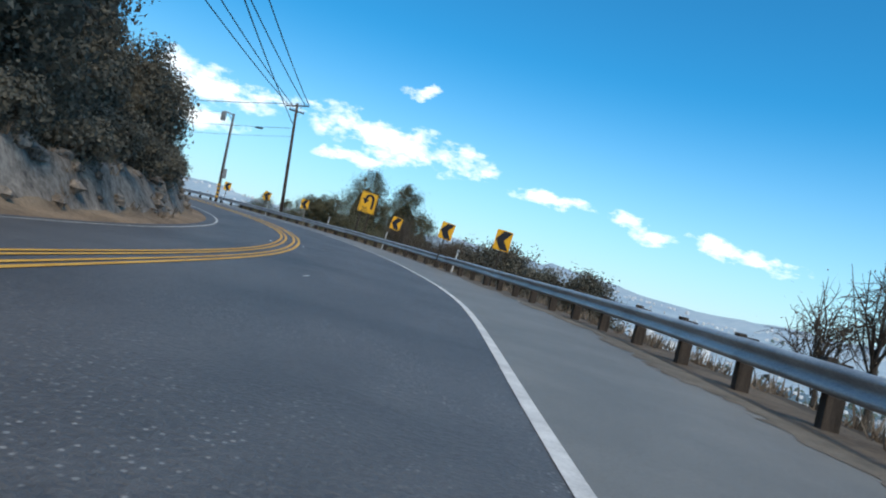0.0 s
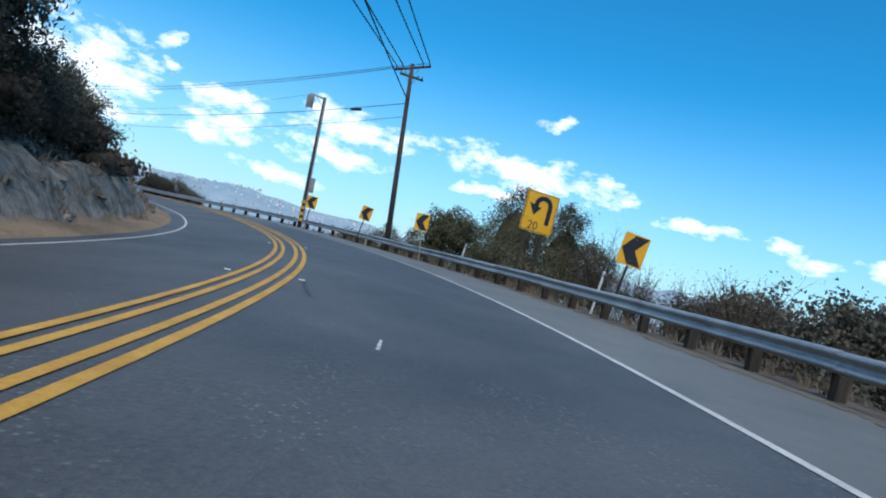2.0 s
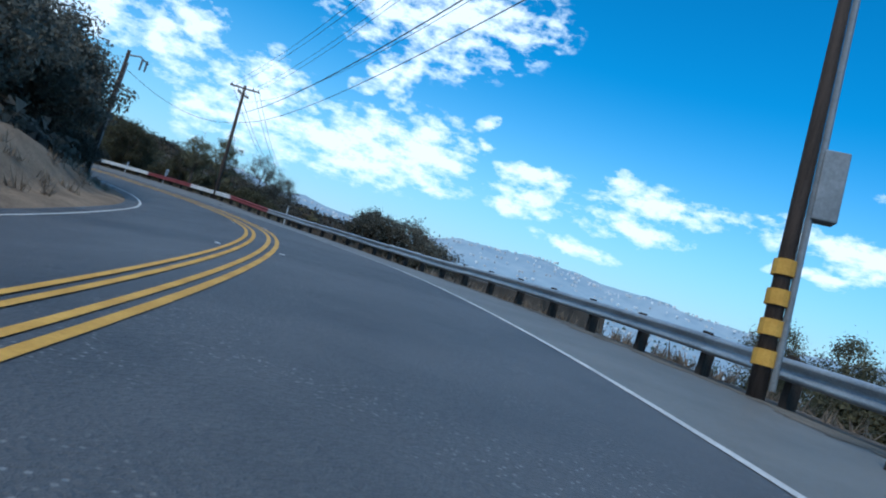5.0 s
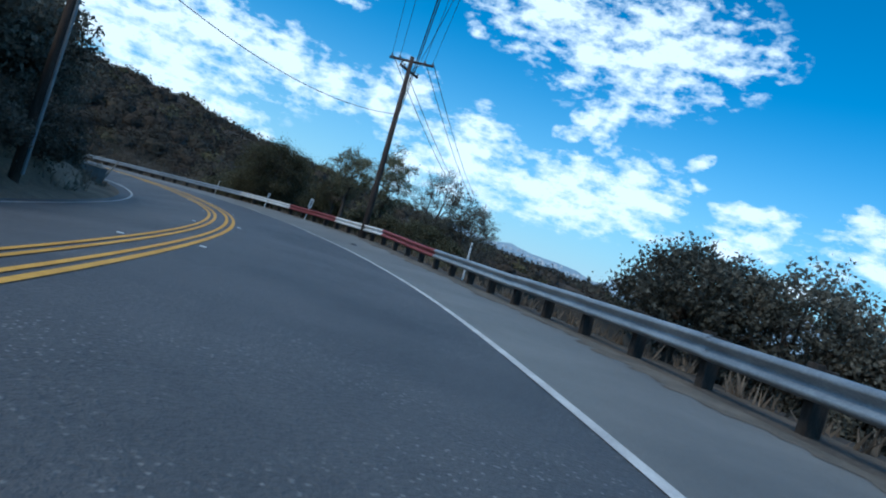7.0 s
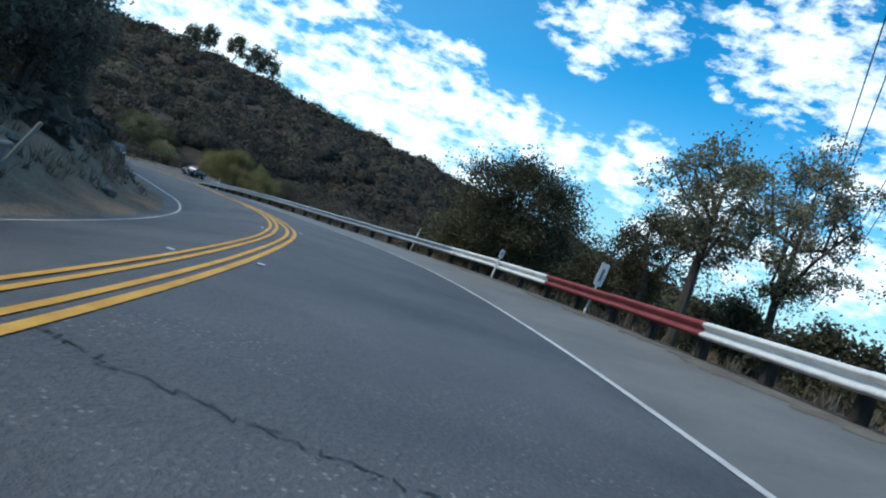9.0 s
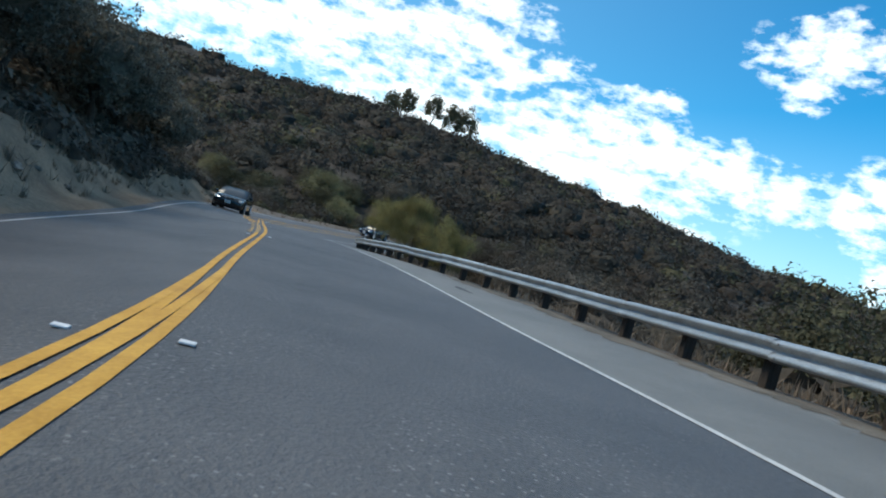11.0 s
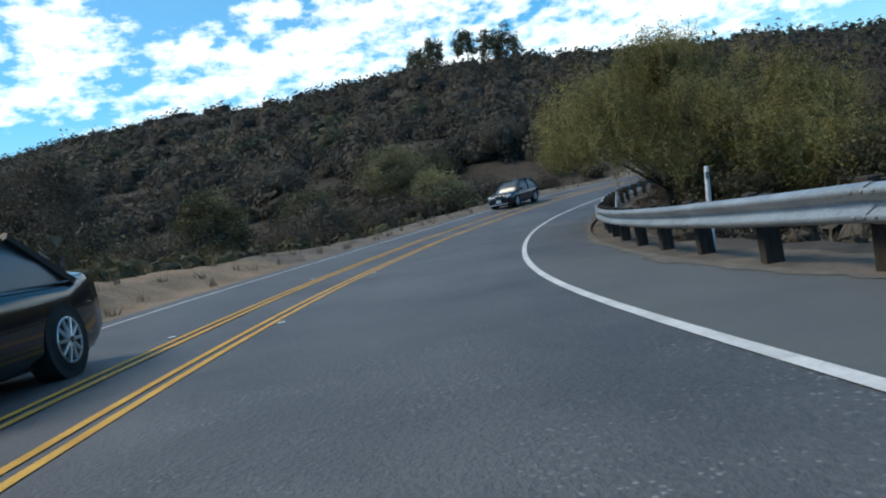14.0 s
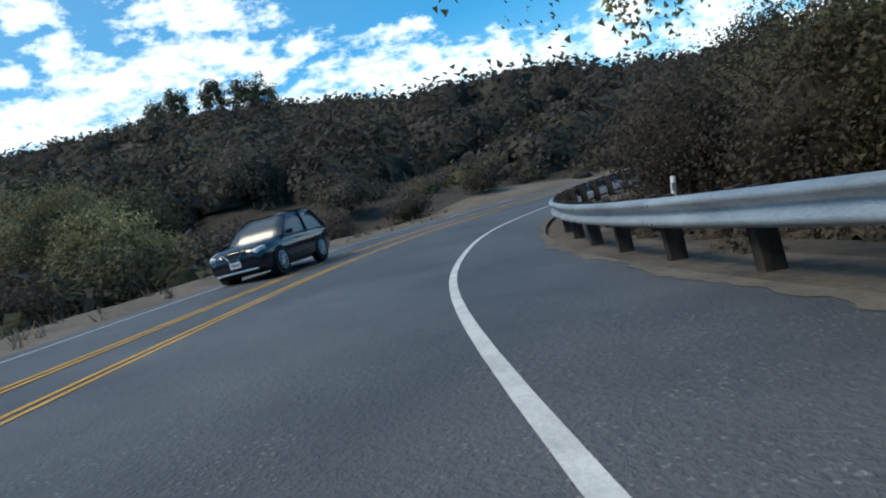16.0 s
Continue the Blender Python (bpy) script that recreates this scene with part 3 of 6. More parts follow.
def height(x, y):
    i, d = nearest(x, y)
    s = i.astype(float)
    rd = np.interp(s, RAIL_S, RAIL_D)
    base = R[i, 2] + SLOPE[i] * np.clip(d, -7.5, 4.5) + np.interp(s, LIFT_S, LIFT_Z) * np.clip((d - 0.15) / 2.6, 0, 1.2)
    n = fractal(x, y, 5.0)
    # inner side: cut bank, then a steep wooded slope
    dl = np.maximum(-d - 7.4, 0)
    edge = base - LOW[i]
    bank_h = np.interp(s, [0, 20, 40, 75, 90, 110, 140, 160, 185, 215], [0.95, 1.0, 1.05, 1.05, 1.0, 1.0, 0.9, 1.1, 1.3, 0.9])
    cut = smooth(88, 76, s)
    ragged = fractal(x, y, 0.55, 3)
    bank_h = bank_h + 0.15 * cut
    rise_to = 2.7 - 0.9 * cut
    bank = edge + bank_h * smooth(0.75 + 0.18 * ragged * cut, rise_to, dl) + (0.24 * ragged * cut) * smooth(0.9, 1.5, dl) + 0.10 * np.maximum(dl - 2.4, 0) + (0.4 - 0.3 * smooth(30, 50, s) * smooth(118, 105, s)) * np.maximum(dl - 9.0, 0) + n * 0.25 * smooth(0.5, 3, dl)
    bank = bank + 0.30 * smooth(196, 206, s) * np.clip(dl - 0.8, 0, 7) * smooth(228, 216, s)
    bank = np.minimum(bank, 24 + fractal(x, y, 17.0) * 2)
    dip = edge + 0.25 * np.exp(-((dl - 2.4) / 1.1) ** 2) - 1.0 * smooth(3.2, 7.0, dl) + n * 0.15 * smooth(1, 4, dl)
    w = smooth(212, 236, s)
    left = bank * (1 - w) + np.maximum(dip, mountain(x, y)) * w
    # outer side: falls away to the valley, later into a ravine
    dr = np.maximum(d - rd - 0.6, 0)
    floor = np.where(s > 185, -7 - 0.3 * np.maximum(y - 112, 0), -70)
    floor = np.maximum(floor, -70)
    fall = base - 0.06 - 0.52 * np.maximum(dr - 1.5, 0) - 0.08 * np.minimum(dr, 1.5) + n * 0.12 * smooth(0.6, 3, dr)
    right = np.maximum(np.maximum(fall, floor), np.where(s > 170, mountain(x, y) - 0.3 * np.maximum(y - 112, 0), -70))
    return np.where(d < 0, left, right)


def strip(name, cols, material, label):
    """Ground beside the road, column by column outward."""
    S = np.arange(0, NS - 1, 0.6)
    verts = np.empty((len(S), len(cols), 3))
    for a, s in enumerate(S):
        for b, c in enumerate(cols):
            verts[a, b] = road_at(s, c(s))
    v = verts.reshape(-1, 3)
    z = height(v[:, 0], v[:, 1]).reshape(len(S), len(cols))
    z[:, 0] = verts[:, 0, 2] - 0.03
    verts[:, :, 2] = z
    n = len(cols)
    a = (np.arange(len(S) - 1)[:, None] * n + np.arange(n - 1)[None]).ravel()
    f = np.stack([a, a + 1, a + n + 1, a + n], 1)
    me = mesh_from(name, verts.reshape(-1, 3), f, material, True)
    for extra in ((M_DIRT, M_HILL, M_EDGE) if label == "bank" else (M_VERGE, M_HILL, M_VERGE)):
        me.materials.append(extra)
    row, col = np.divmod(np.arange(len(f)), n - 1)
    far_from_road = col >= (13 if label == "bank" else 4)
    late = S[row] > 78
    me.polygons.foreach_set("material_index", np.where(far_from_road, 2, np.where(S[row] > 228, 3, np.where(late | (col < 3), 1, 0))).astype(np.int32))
    return new(name, me)


left_cols = [const(LEFT - 0.45 - k) for k in (0, 0.35, 0.7, 0.9, 1.1, 1.3, 1.5, 1.7, 1.9, 2.2, 2.6, 3.0, 3.6, 4.6, 6, 8, 10.5, 14, 18, 22)]
tagged(strip("bank", left_cols, M_ROCK, "bank"), "cut bank of pale broken rock and dry earth", "bank", kind="structure")
right_cols = [(lambda k: (lambda s: rail_d(s) - 0.55 + k))(k) for k in (0, 0.3, 0.6, 1.0, 1.5, 2.2, 3.2, 4.5, 6, 8, 10.5, 13, 16)]
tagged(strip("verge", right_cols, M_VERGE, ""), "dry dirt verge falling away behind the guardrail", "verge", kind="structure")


def build_ground():
    xs = np.arange(-620, 262, 5.0)
    ys = np.arange(-280, 560, 5.0)
    X, Y = np.meshgrid(xs, ys, indexing="ij")
    x, y = X.ravel(), Y.ravel()
    z = height(x, y)
    i, d = nearest(x, y)
    rd = np.interp(i, RAIL_S, RAIL_D)
    core = (d > -27) & (d < rd + 13) & (i > 0) & (i < NS - 2)
    z = z - np.where((d > -30) & (d < rd + 15), 0.35, 0.0)
    z = np.where(core, np.minimum(z, R[i, 2] - 1.5), z)
    n = len(ys)
    a = (np.arange(len(xs) - 1)[:, None] * n + np.arange(n - 1)[None]).ravel()
    f = np.stack([a, a + n, a + n + 1, a + 1], 1)
    f = f[~(core[f].all(1))]
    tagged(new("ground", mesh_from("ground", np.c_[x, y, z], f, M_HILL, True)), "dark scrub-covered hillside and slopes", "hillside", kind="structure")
    # the valley and the far hills, their haze carried by the base colours
    rr = np.r_[np.linspace(250, 1500, 26), np.linspace(1600, 4900, 34)]
    aa = np.linspace(0, 2 * math.pi, 181)
    A, Q = np.meshgrid(aa, rr, indexing="ij")
    vx, vy = -150 + Q * np.sin(-A), 130 + Q * np.cos(A)
    hills = smooth(1900, 3400, Q) * (150 + 70 * fractal(vx, vy, 520.0, 5)) + smooth(3300, 4700, Q) * (70 + 60 * fractal(vx, vy, 800.0, 4))
    vz = -74 - 18 * smooth(300, 1500, Q) + hills + fractal(vx, vy, 130.0) * 4 * smooth(300, 900, Q)
    vz[0] = vz[-1]
    n = len(rr)
    a = (np.arange(len(aa) - 1)[:, None] * n + np.arange(n - 1)[None]).ravel()
    f = np.stack([a, a + n, a + n + 1, a + 1], 1)
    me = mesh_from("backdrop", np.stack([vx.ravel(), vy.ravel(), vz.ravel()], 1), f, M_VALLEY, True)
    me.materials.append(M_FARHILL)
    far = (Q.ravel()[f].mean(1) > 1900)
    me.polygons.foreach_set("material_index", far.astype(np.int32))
    tagged(new("backdrop", me), "valley and distant hills with blue haze put into their colour", "valley", kind="structure")
    # houses over the valley floor, one sheet of small blocks
    rng = np.random.default_rng(5)
    V, F = [], []
    cube = np.array([(x, y, z) for x in (-1, 1) for y in (-1, 1) for z in (0, 1)], dtype=float)
    quad = np.array([(0, 1, 3, 2), (4, 6, 7, 5), (0, 4, 5, 1), (2, 3, 7, 6), (1, 5, 7, 3)])
    for k in range(3600):
        yaw = radians(rng.uniform(-75, 62))
        q = 3300 - 2000 * rng.uniform() ** 1.6 if k < 3400 else rng.uniform(1700, 2200)
        sx, sy, h = rng.uniform(2.0, 5.5), rng.uniform(2, 5), rng.uniform(2, 5)
        if k >= 3560:
            yaw, h, sx, sy = radians(rng.uniform(-27, -16)), rng.uniform(20, 55), 9, 9
        px, py = -150 - q * math.sin(yaw), 130 + q * math.cos(yaw)
        ii = int(np.argmin(np.abs(rr - q)))
        jj = int(round(((yaw) % (2 * math.pi)) / (2 * math.pi) * 180)) % 180
        V.append(cube * (sx, sy, h + 6) + (px, py, vz[jj, ii] - 4))
        F.append(quad + 8 * k)
    tagged(new("city_houses", mesh_from("city_houses", np.vstack(V), np.vstack(F), M_HOUSE)), "pale houses scattered over the hazy valley", "houses", kind="stuff")
    # trees between the houses
    V, F = [], []
    ring = np.array([(math.cos(t), math.sin(t), 0.0) for t in np.arange(6) * math.pi / 3])
    for k in range(3000):
        yaw = radians(rng.uniform(-75, 62))
        q = rng.uniform(420, 2600)
        ii = int(np.argmin(np.abs(rr - q)))
        jj = int(round((yaw % (2 * math.pi)) / (2 * math.pi) * 180)) % 180
        r0, h = rng.uniform(4, 9), rng.uniform(6, 14)
        p = np.array((-150 - q * math.sin(yaw), 130 + q * math.cos(yaw), vz[jj, ii] - 2))
        j = rng.uniform(0.8, 1.2, (6, 1))
        V.append(np.vstack([ring * r0 * j + p, ring * r0 * 0.75 + p + (0, 0, h * 0.6), [p + (0, 0, h)]]))
        b = 13 * k
        for t in range(6):
            u = (t + 1) % 6
            F += [(b + t, b + u, b + 6 + u), (b + t, b + 6 + u, b + 6 + t), (b + 6 + t, b + 6 + u, b + 12)]
    tagged(new("valley_trees", mesh_from("valley_trees", np.vstack(V), np.array(F), M_FARTREE)), "dark trees scattered through the valley", "trees", kind="stuff")


build_ground()


def ground_z(x, y):
    return float(height(np.array([float(x)]), np.array([float(y)]))[0])


# ---- plants ----
def leaf_quads(centres, sizes, rng, out=None, tri=False, ruffle=0.45):
    """One quad a leaf spray, at random turns, or facing outward along out."""
    n = len(centres)
    a = rng.normal(size=(n, 3))
    if out is not None:
        f = out / (np.linalg.norm(out, axis=1)[:, None] + 1e-9) + rng.normal(size=(n, 3)) * ruffle
        f /= np.linalg.norm(f, axis=1)[:, None] + 1e-9
        a -= (a * f).sum(1)[:, None] * f
    a /= np.linalg.norm(a, axis=1)[:, None] + 1e-9
    b = rng.normal(size=(n, 3)) if out is None else np.cross(f, a)
    b -= (b * a).sum(1)[:, None] * a
    b /= np.linalg.norm(b, axis=1)[:, None] + 1e-9
    sa, sb = sizes[:, None] * a, sizes[:, None] * b * 0.55
    if tri:
        V = np.stack([centres - sa, centres + sa * 0.6 + sb * 1.5, centres + sa * 0.6 - sb * 1.2], 1).reshape(-1, 3)
        return V, np.arange(3 * n).reshape(n, 3)
    V = np.stack([centres - sa, centres + sb * 0.9, centres + sa, centres - sb], 1).reshape(-1, 3)
    return V, np.arange(4 * n).reshape(n, 4)


def crown_points(rng, n_clumps, per, radii, lump=0.5, low=-0.5, hollow=0.35):
    c = rng.normal(size=(n_clumps, 3))
    c /= np.linalg.norm(c, axis=1)[:, None]
    c = c[c[:, 2] > low]
    bump = 1 + 0.22 * np.sin(c[:, 0] * 5 + rng.uniform(0, 6)) * np.sin(c[:, 1] * 4 + 1) + rng.uniform(-0.12, 0.12, len(c))
    r = rng.uniform(hollow, 1.0, len(c)) ** 0.6 * bump
    c = c * r[:, None] * radii
    k = rng.integers(0, len(c), len(c) * per)
    off = rng.normal(size=(len(k), 3))
    off *= np.minimum(1.0, 1.9 / np.linalg.norm(off, axis=1))[:, None]
    way = off + 1.3 * c[k] / (np.linalg.norm(c[k], axis=1)[:, None] + 1e-9) + (0, 0, 0.25)
    return c, c[k] + off * lump, way


def core_blob(rng, radii, centre=(0, 0, 0), rings=6, around=9, low=-0.75):
    """The dense inside of a crown: a lumpy closed shape."""
    V = []
    for i in range(rings + 1):
        z = low + (1 - low) * i / rings
        q = math.sqrt(max(0.0, 1 - z * z)) if i < rings else 0.02
        for k in range(around):
            a = 2 * math.pi * (k + 0.5 * (i % 2)) / around
            j = rng.uniform(0.78, 1.1)
            V.append((q * math.cos(a) * j, q * math.sin(a) * j, z * rng.uniform(0.88, 1.06)))
    V = np.array(V) * radii + centre
    F = []
    for i in range(rings):
        for k in range(around):
            a, b = i * around + k, i * around + (k + 1) % around
            F += [(a, b, b + around), (a, b + around, a + around)]
    return V, np.array(F)


def make_tree(name, rng, h, radii, material, n_clumps=220, per=26, leaf_size=0.11, lump=0.3, stem=0.16, category="tree", label="", trunk_h=None, low=-0.55, hollow=0.35, limbs=7, at=(0, 0, 0), bark=M_BARK, tri=True, core=0.0):
    """Trunk and limbs that reach the clumps of the crown; h is the height of the crown's middle."""
    top = empty(name, Matrix.Translation(at))
    c, pts, way = crown_points(rng, n_clumps, per, np.array(radii), lump, low, hollow)
    c, pts = c + (0, 0, h), pts + (0, 0, h)
    bm = bmesh.new()
    th = trunk_h if trunk_h is not None else h * 0.6
    bend = rng.normal(size=2) * 0.12 * h
    tube_into(bm, [(0, 0, -0.6), (bend[0] * 0.3, bend[1] * 0.3, th * 0.5), (bend[0], bend[1], th)], [stem * 1.35, stem, stem * 0.75], 8)
    for k in rng.choice(len(c), min(limbs, len(c)), replace=False):
        e = c[k] * np.array((0.85, 0.85, 1.0))
        m = np.array((bend[0], bend[1], th)) * 0.5 + e * 0.5 + rng.normal(size=3) * 0.15
        tube_into(bm, [(bend[0], bend[1], th * 0.92), m, e], [stem * 0.55, stem * 0.32, stem * 0.1], 6)
        for q in range(3):
            e2 = e + rng.normal(size=3) * np.array(radii) * 0.28
            tube_into(bm, [m * 0.4 + e * 0.6, e * 0.5 + e2 * 0.5, e2], [stem * 0.2, stem * 0.12, stem * 0.04], 5)
    part("trunk", bm, bark, top)
    V, F = leaf_quads(pts, rng.uniform(0.6, 1.3, len(pts)) * leaf_size, rng, way, tri)
    if core and tri:
        V2, F2 = core_blob(rng, np.array(radii) * core, (0, 0, h))
        F = np.vstack([F, F2 + len(V)])
        V = np.vstack([V, V2])
    cr = new("crown", mesh_from("crown", V, F, material))
    cr.parent = top
    tagged(top, label, category)
    return top



def branch_tree(name, rng, at, h, spread, material, label, category="tree", stem=0.12, clear=0.3, mains=6, tips=34, twigs=5, leaves=26, leaf_size=0.05, lump=0.2, droop=0.0, bark=M_BARK):
    """Trunk, main limbs, branches to the tips of an uneven crown, twigs, and leaf sprays along the twigs."""
    top = empty(name, Matrix.Translation(at))
    tagged(top, label, category)
    bm = bmesh.new()
    fork = np.array((rng.normal() * 0.05 * h, rng.normal() * 0.05 * h, h * clear))
    lead = np.array((rng.normal() * 0.08 * h, rng.normal() * 0.08 * h, h * 0.82))
    tube_into(bm, [(0, 0, -0.5), fork * 0.5, fork, fork * 0.5 + lead * 0.5, lead], [stem * 1.3, stem, stem * 0.85, stem * 0.55, stem * 0.15], 8)
    limbs = [fork * 0.4 + lead * 0.6, lead]
    for k in range(mains):
        a = 2 * math.pi * (k + rng.uniform(-0.3, 0.3)) / mains
        b = fork + (lead - fork) * rng.uniform(0.0, 0.55)
        q = spread * rng.uniform(0.5, 0.8)
        e = np.array((q * math.cos(a), q * math.sin(a), b[2] + (h - b[2]) * rng.uniform(0.25, 0.75)))
        m = b * 0.5 + e * 0.5 + np.array((0, 0, -0.06 * h)) + rng.normal(size=3) * 0.05 * h
        tube_into(bm, [b, m, e], [stem * 0.5, stem * 0.34, stem * 0.14], 7)
        limbs += [m, m * 0.5 + e * 0.5, e]
    L = np.array(limbs)
    P = []
    lobes = rng.uniform(0.72, 1.08, 7)
    for k in range(tips):
        v = rng.normal(size=3)
        v /= np.linalg.norm(v)
        a = (math.atan2(v[1], v[0]) / (2 * math.pi)) % 1.0
        q = lobes[int(a * 7) % 7] * rng.uniform(0.55, 1.0)
        p = np.array((v[0] * spread * q, v[1] * spread * q, h * (clear + 1) / 2 + v[2] * h * (1 - clear) / 2 * rng.uniform(0.7, 1.0)))
        j = L[((L - p) ** 2).sum(1).argmin()]
        tube_into(bm, [j, j * 0.5 + p * 0.5 + rng.normal(size=3) * 0.06, p], [stem * 0.17, stem * 0.11, stem * 0.05], 5)
        for t in range(twigs):
            g = p + rng.normal(size=3) * np.array((0.17, 0.17, 0.12)) * spread + (p - j) * 0.12 - np.array((0, 0, droop))
            tube_into(bm, [p * 0.8 + j * 0.2, p * 0.4 + g * 0.6, g], [stem * 0.06, stem * 0.04, stem * 0.02], 3)
            u = rng.uniform(0.25, 1.1, leaves)[:, None]
            P.append(p + (g - p) * u + rng.normal(size=(leaves, 3)) * lump * rng.uniform(0.4, 1.0))
    part("trunk", bm, bark, top)
    P = np.vstack(P)
    V, F = leaf_quads(P, rng.uniform(0.55, 1.3, len(P)) * leaf_size, rng, rng.normal(size=P.shape) + (0, 0, 0.7), True)
    cr = new("crown", mesh_from("crown", V, F, material))
    cr.parent = top
    return top


def grow(x, y, top_z, **kw):
    z = ground_z(x, y) - 0.1
    return branch_tree(at=(x, y, z), h=top_z - z, **kw)


def stand(rng, s, d, **kw):
    p = road_at(s, d)
    z = ground_z(p.x, p.y)
    return make_tree(rng=rng, at=(p.x, p.y, z - 0.05), **kw)


# ---- plan: things placed by measure ----
SIGNS = [
    (1.64, 26.75, 24, 3, 1), (-0.79, 32.4, 32, 6, 1), (-4.3, 43.4, 38, 8, 1), (-12.92, 57.1, 48, -8, 0), (-18.4, 63.0, 48, 8, 1), (-23.3, 66.6, 50, 3, 1),
]
TURN_AT = (-7.54, 52.8, 1.40)
MARKS = [55.7, 68.2, 79.0, 91.0, 137.0, 173.8, 206.0, 216.0, 227.4, 239.0]
LAMP_AT = (-60.68, 76.2)
YTREE = (-152.8, 79.5)
SEDAN = (212.0, -5.8)
SUV = (249.3, -6.2)


# ---- guardrail ----
def build_guardrail():
    rail = tagged(empty("guardrail"), "long galvanised W-beam guardrail on dark timber posts, dented in places", "guardrail")
    prof = [(0.00, 0.31), (-0.03, 0.30), (-0.085, 0.278), (-0.088, 0.228), (-0.005, 0.178), (-0.005, 0.132), (-0.088, 0.082), (-0.085, 0.032), (-0.03, 0.01), (0.0, 0.0)]
    s, k = 2.0, 0
    post = None
    block = None
    while s < S_END - 4:
        S = np.linspace(s, s + 3.83, 6)
        verts = []
        wob = random.uniform(-0.012, 0.012)
        for q in S:
            d = rail_d(q)
            for dx, dz in prof:
                verts.append(road_at(q, d + dx, 0.315 + dz + wob))
            for dx, dz in prof:
                verts.append(road_at(q, d + dx + 0.006, 0.315 + dz + wob))
        n = len(prof)
        faces = []
        for i in range(5):
            for j in range(n - 1):
                a = i * 2 * n + j
                faces.append((a, a + 1, a + 2 * n + 1, a + 2 * n))
                b = a + n
                faces.append((b + 2 * n, b + 2 * n + 1, b + 1, b))
            for j in (0, n - 1):
                a = i * 2 * n + j
                faces.append((a, a + 2 * n, a + 3 * n, a + n))
        mat, lab = M_STEEL, ""
        mid = s + 1.9
        if 139 < mid < 148.5 or 153 < mid < 163.5:
            mat, lab = M_RED, "faded red painted beam"
        elif 148 < mid < 153.5 or 163 < mid < 168:
            mat, lab = M_WHITEPAINT, "white painted beam"
        me = mesh_from("beam", verts, faces, mat)
        me.polygons.foreach_set("use_smooth", np.ones(len(me.polygons), dtype=bool))
        ob = new("beam", me)
        ob.parent = rail
        if lab:
            ob["label"] = lab
        s += 3.81
        k += 1
    # round-headed bolts at the laps between beams
    bolt = None
    for j in range(44, k):
        q = 2.0 + 3.81 * j
        for ds in (-0.11, 0.02, 0.15):
            for dz in (0.06, 0.25):
                m = Matrix.Translation(road_at(q + ds, rail_d(q) - 0.087, 0.315 + dz)) @ pose(0, 0, 0, 0, 0, heading(q))
                if bolt is None:
                    bolt = part("bolt", tube_bm([(0.01, 0, 0), (-0.006, 0, 0), (-0.014, 0, 0)], [0.017, 0.016, 0.008], 8), M_GREY, rail)
                    bolt.matrix_local = m
                else:
                    o = bolt.copy()
                    scene.collection.objects.link(o)
                    o.matrix_local = m
    s = 2.2
    while s < S_END - 3:
        d = rail_d(s) + 0.20
        m = Matrix.Translation(road_at(s, d)) @ pose(0, 0, 0, random.uniform(-1.5, 1.5), random.uniform(-2, 2), heading(s) + random.uniform(-3, 3))
        if post is None:
            post = part("post", box_bm((0.19, 0.15, 1.15), (0, 0, 0.06), 0.012), M_POST, rail, "dark creosoted timber post")
            block = part("block", box_bm((0.11, 0.15, 0.34), (0, 0, 0), 0.01), M_POST, rail)
            post.matrix_local, block.matrix_local = m, m @ Matrix.Translation((-0.125, 0, 0.5))
        else:
            for src, mm in ((post, m), (block, m @ Matrix.Translation((-0.125, 0, 0.5)))):
                o = src.copy()
                scene.collection.objects.link(o)
                o.matrix_local = mm
        s += 1.905


build_guardrail()


# ---- signs ----
def plate_bm(w, h, t, r=0.04):
    bm = bmesh.new()
    pts = []
    for cx, cz, a0 in ((w / 2 - r, h / 2 - r, 0), (-w / 2 + r, h / 2 - r, 90), (-w / 2 + r, -h / 2 + r, 180), (w / 2 - r, -h / 2 + r, 270)):
        for k in range(4):
            a = radians(a0 + k * 30)
            pts.append((cx + r * math.cos(a), cz + r * math.sin(a)))
    f = bm.faces.new([bm.verts.new((x, -t / 2, z)) for x, z in pts])
    g = bmesh.ops.extrude_face_region(bm, geom=[f])
    bmesh.ops.translate(bm, vec=(0, t, 0), verts=[v for v in g["geom"] if isinstance(v, bmesh.types.BMVert)])
    bmesh.ops.recalc_face_normals(bm, faces=bm.faces)
    return bm


def poly_bm(polys, y, thick=0.002):
    bm = bmesh.new()
    for pts in polys:
        f = bm.faces.new([bm.verts.new((x, y, z)) for x, z in pts])
        g = bmesh.ops.extrude_face_region(bm, geom=[f])
        bmesh.ops.translate(bm, vec=(0, -thick, 0), verts=[v for v in g["geom"] if isinstance(v, bmesh.types.BMVert)])
    bmesh.ops.recalc_face_normals(bm, faces=bm.faces)
    return bm


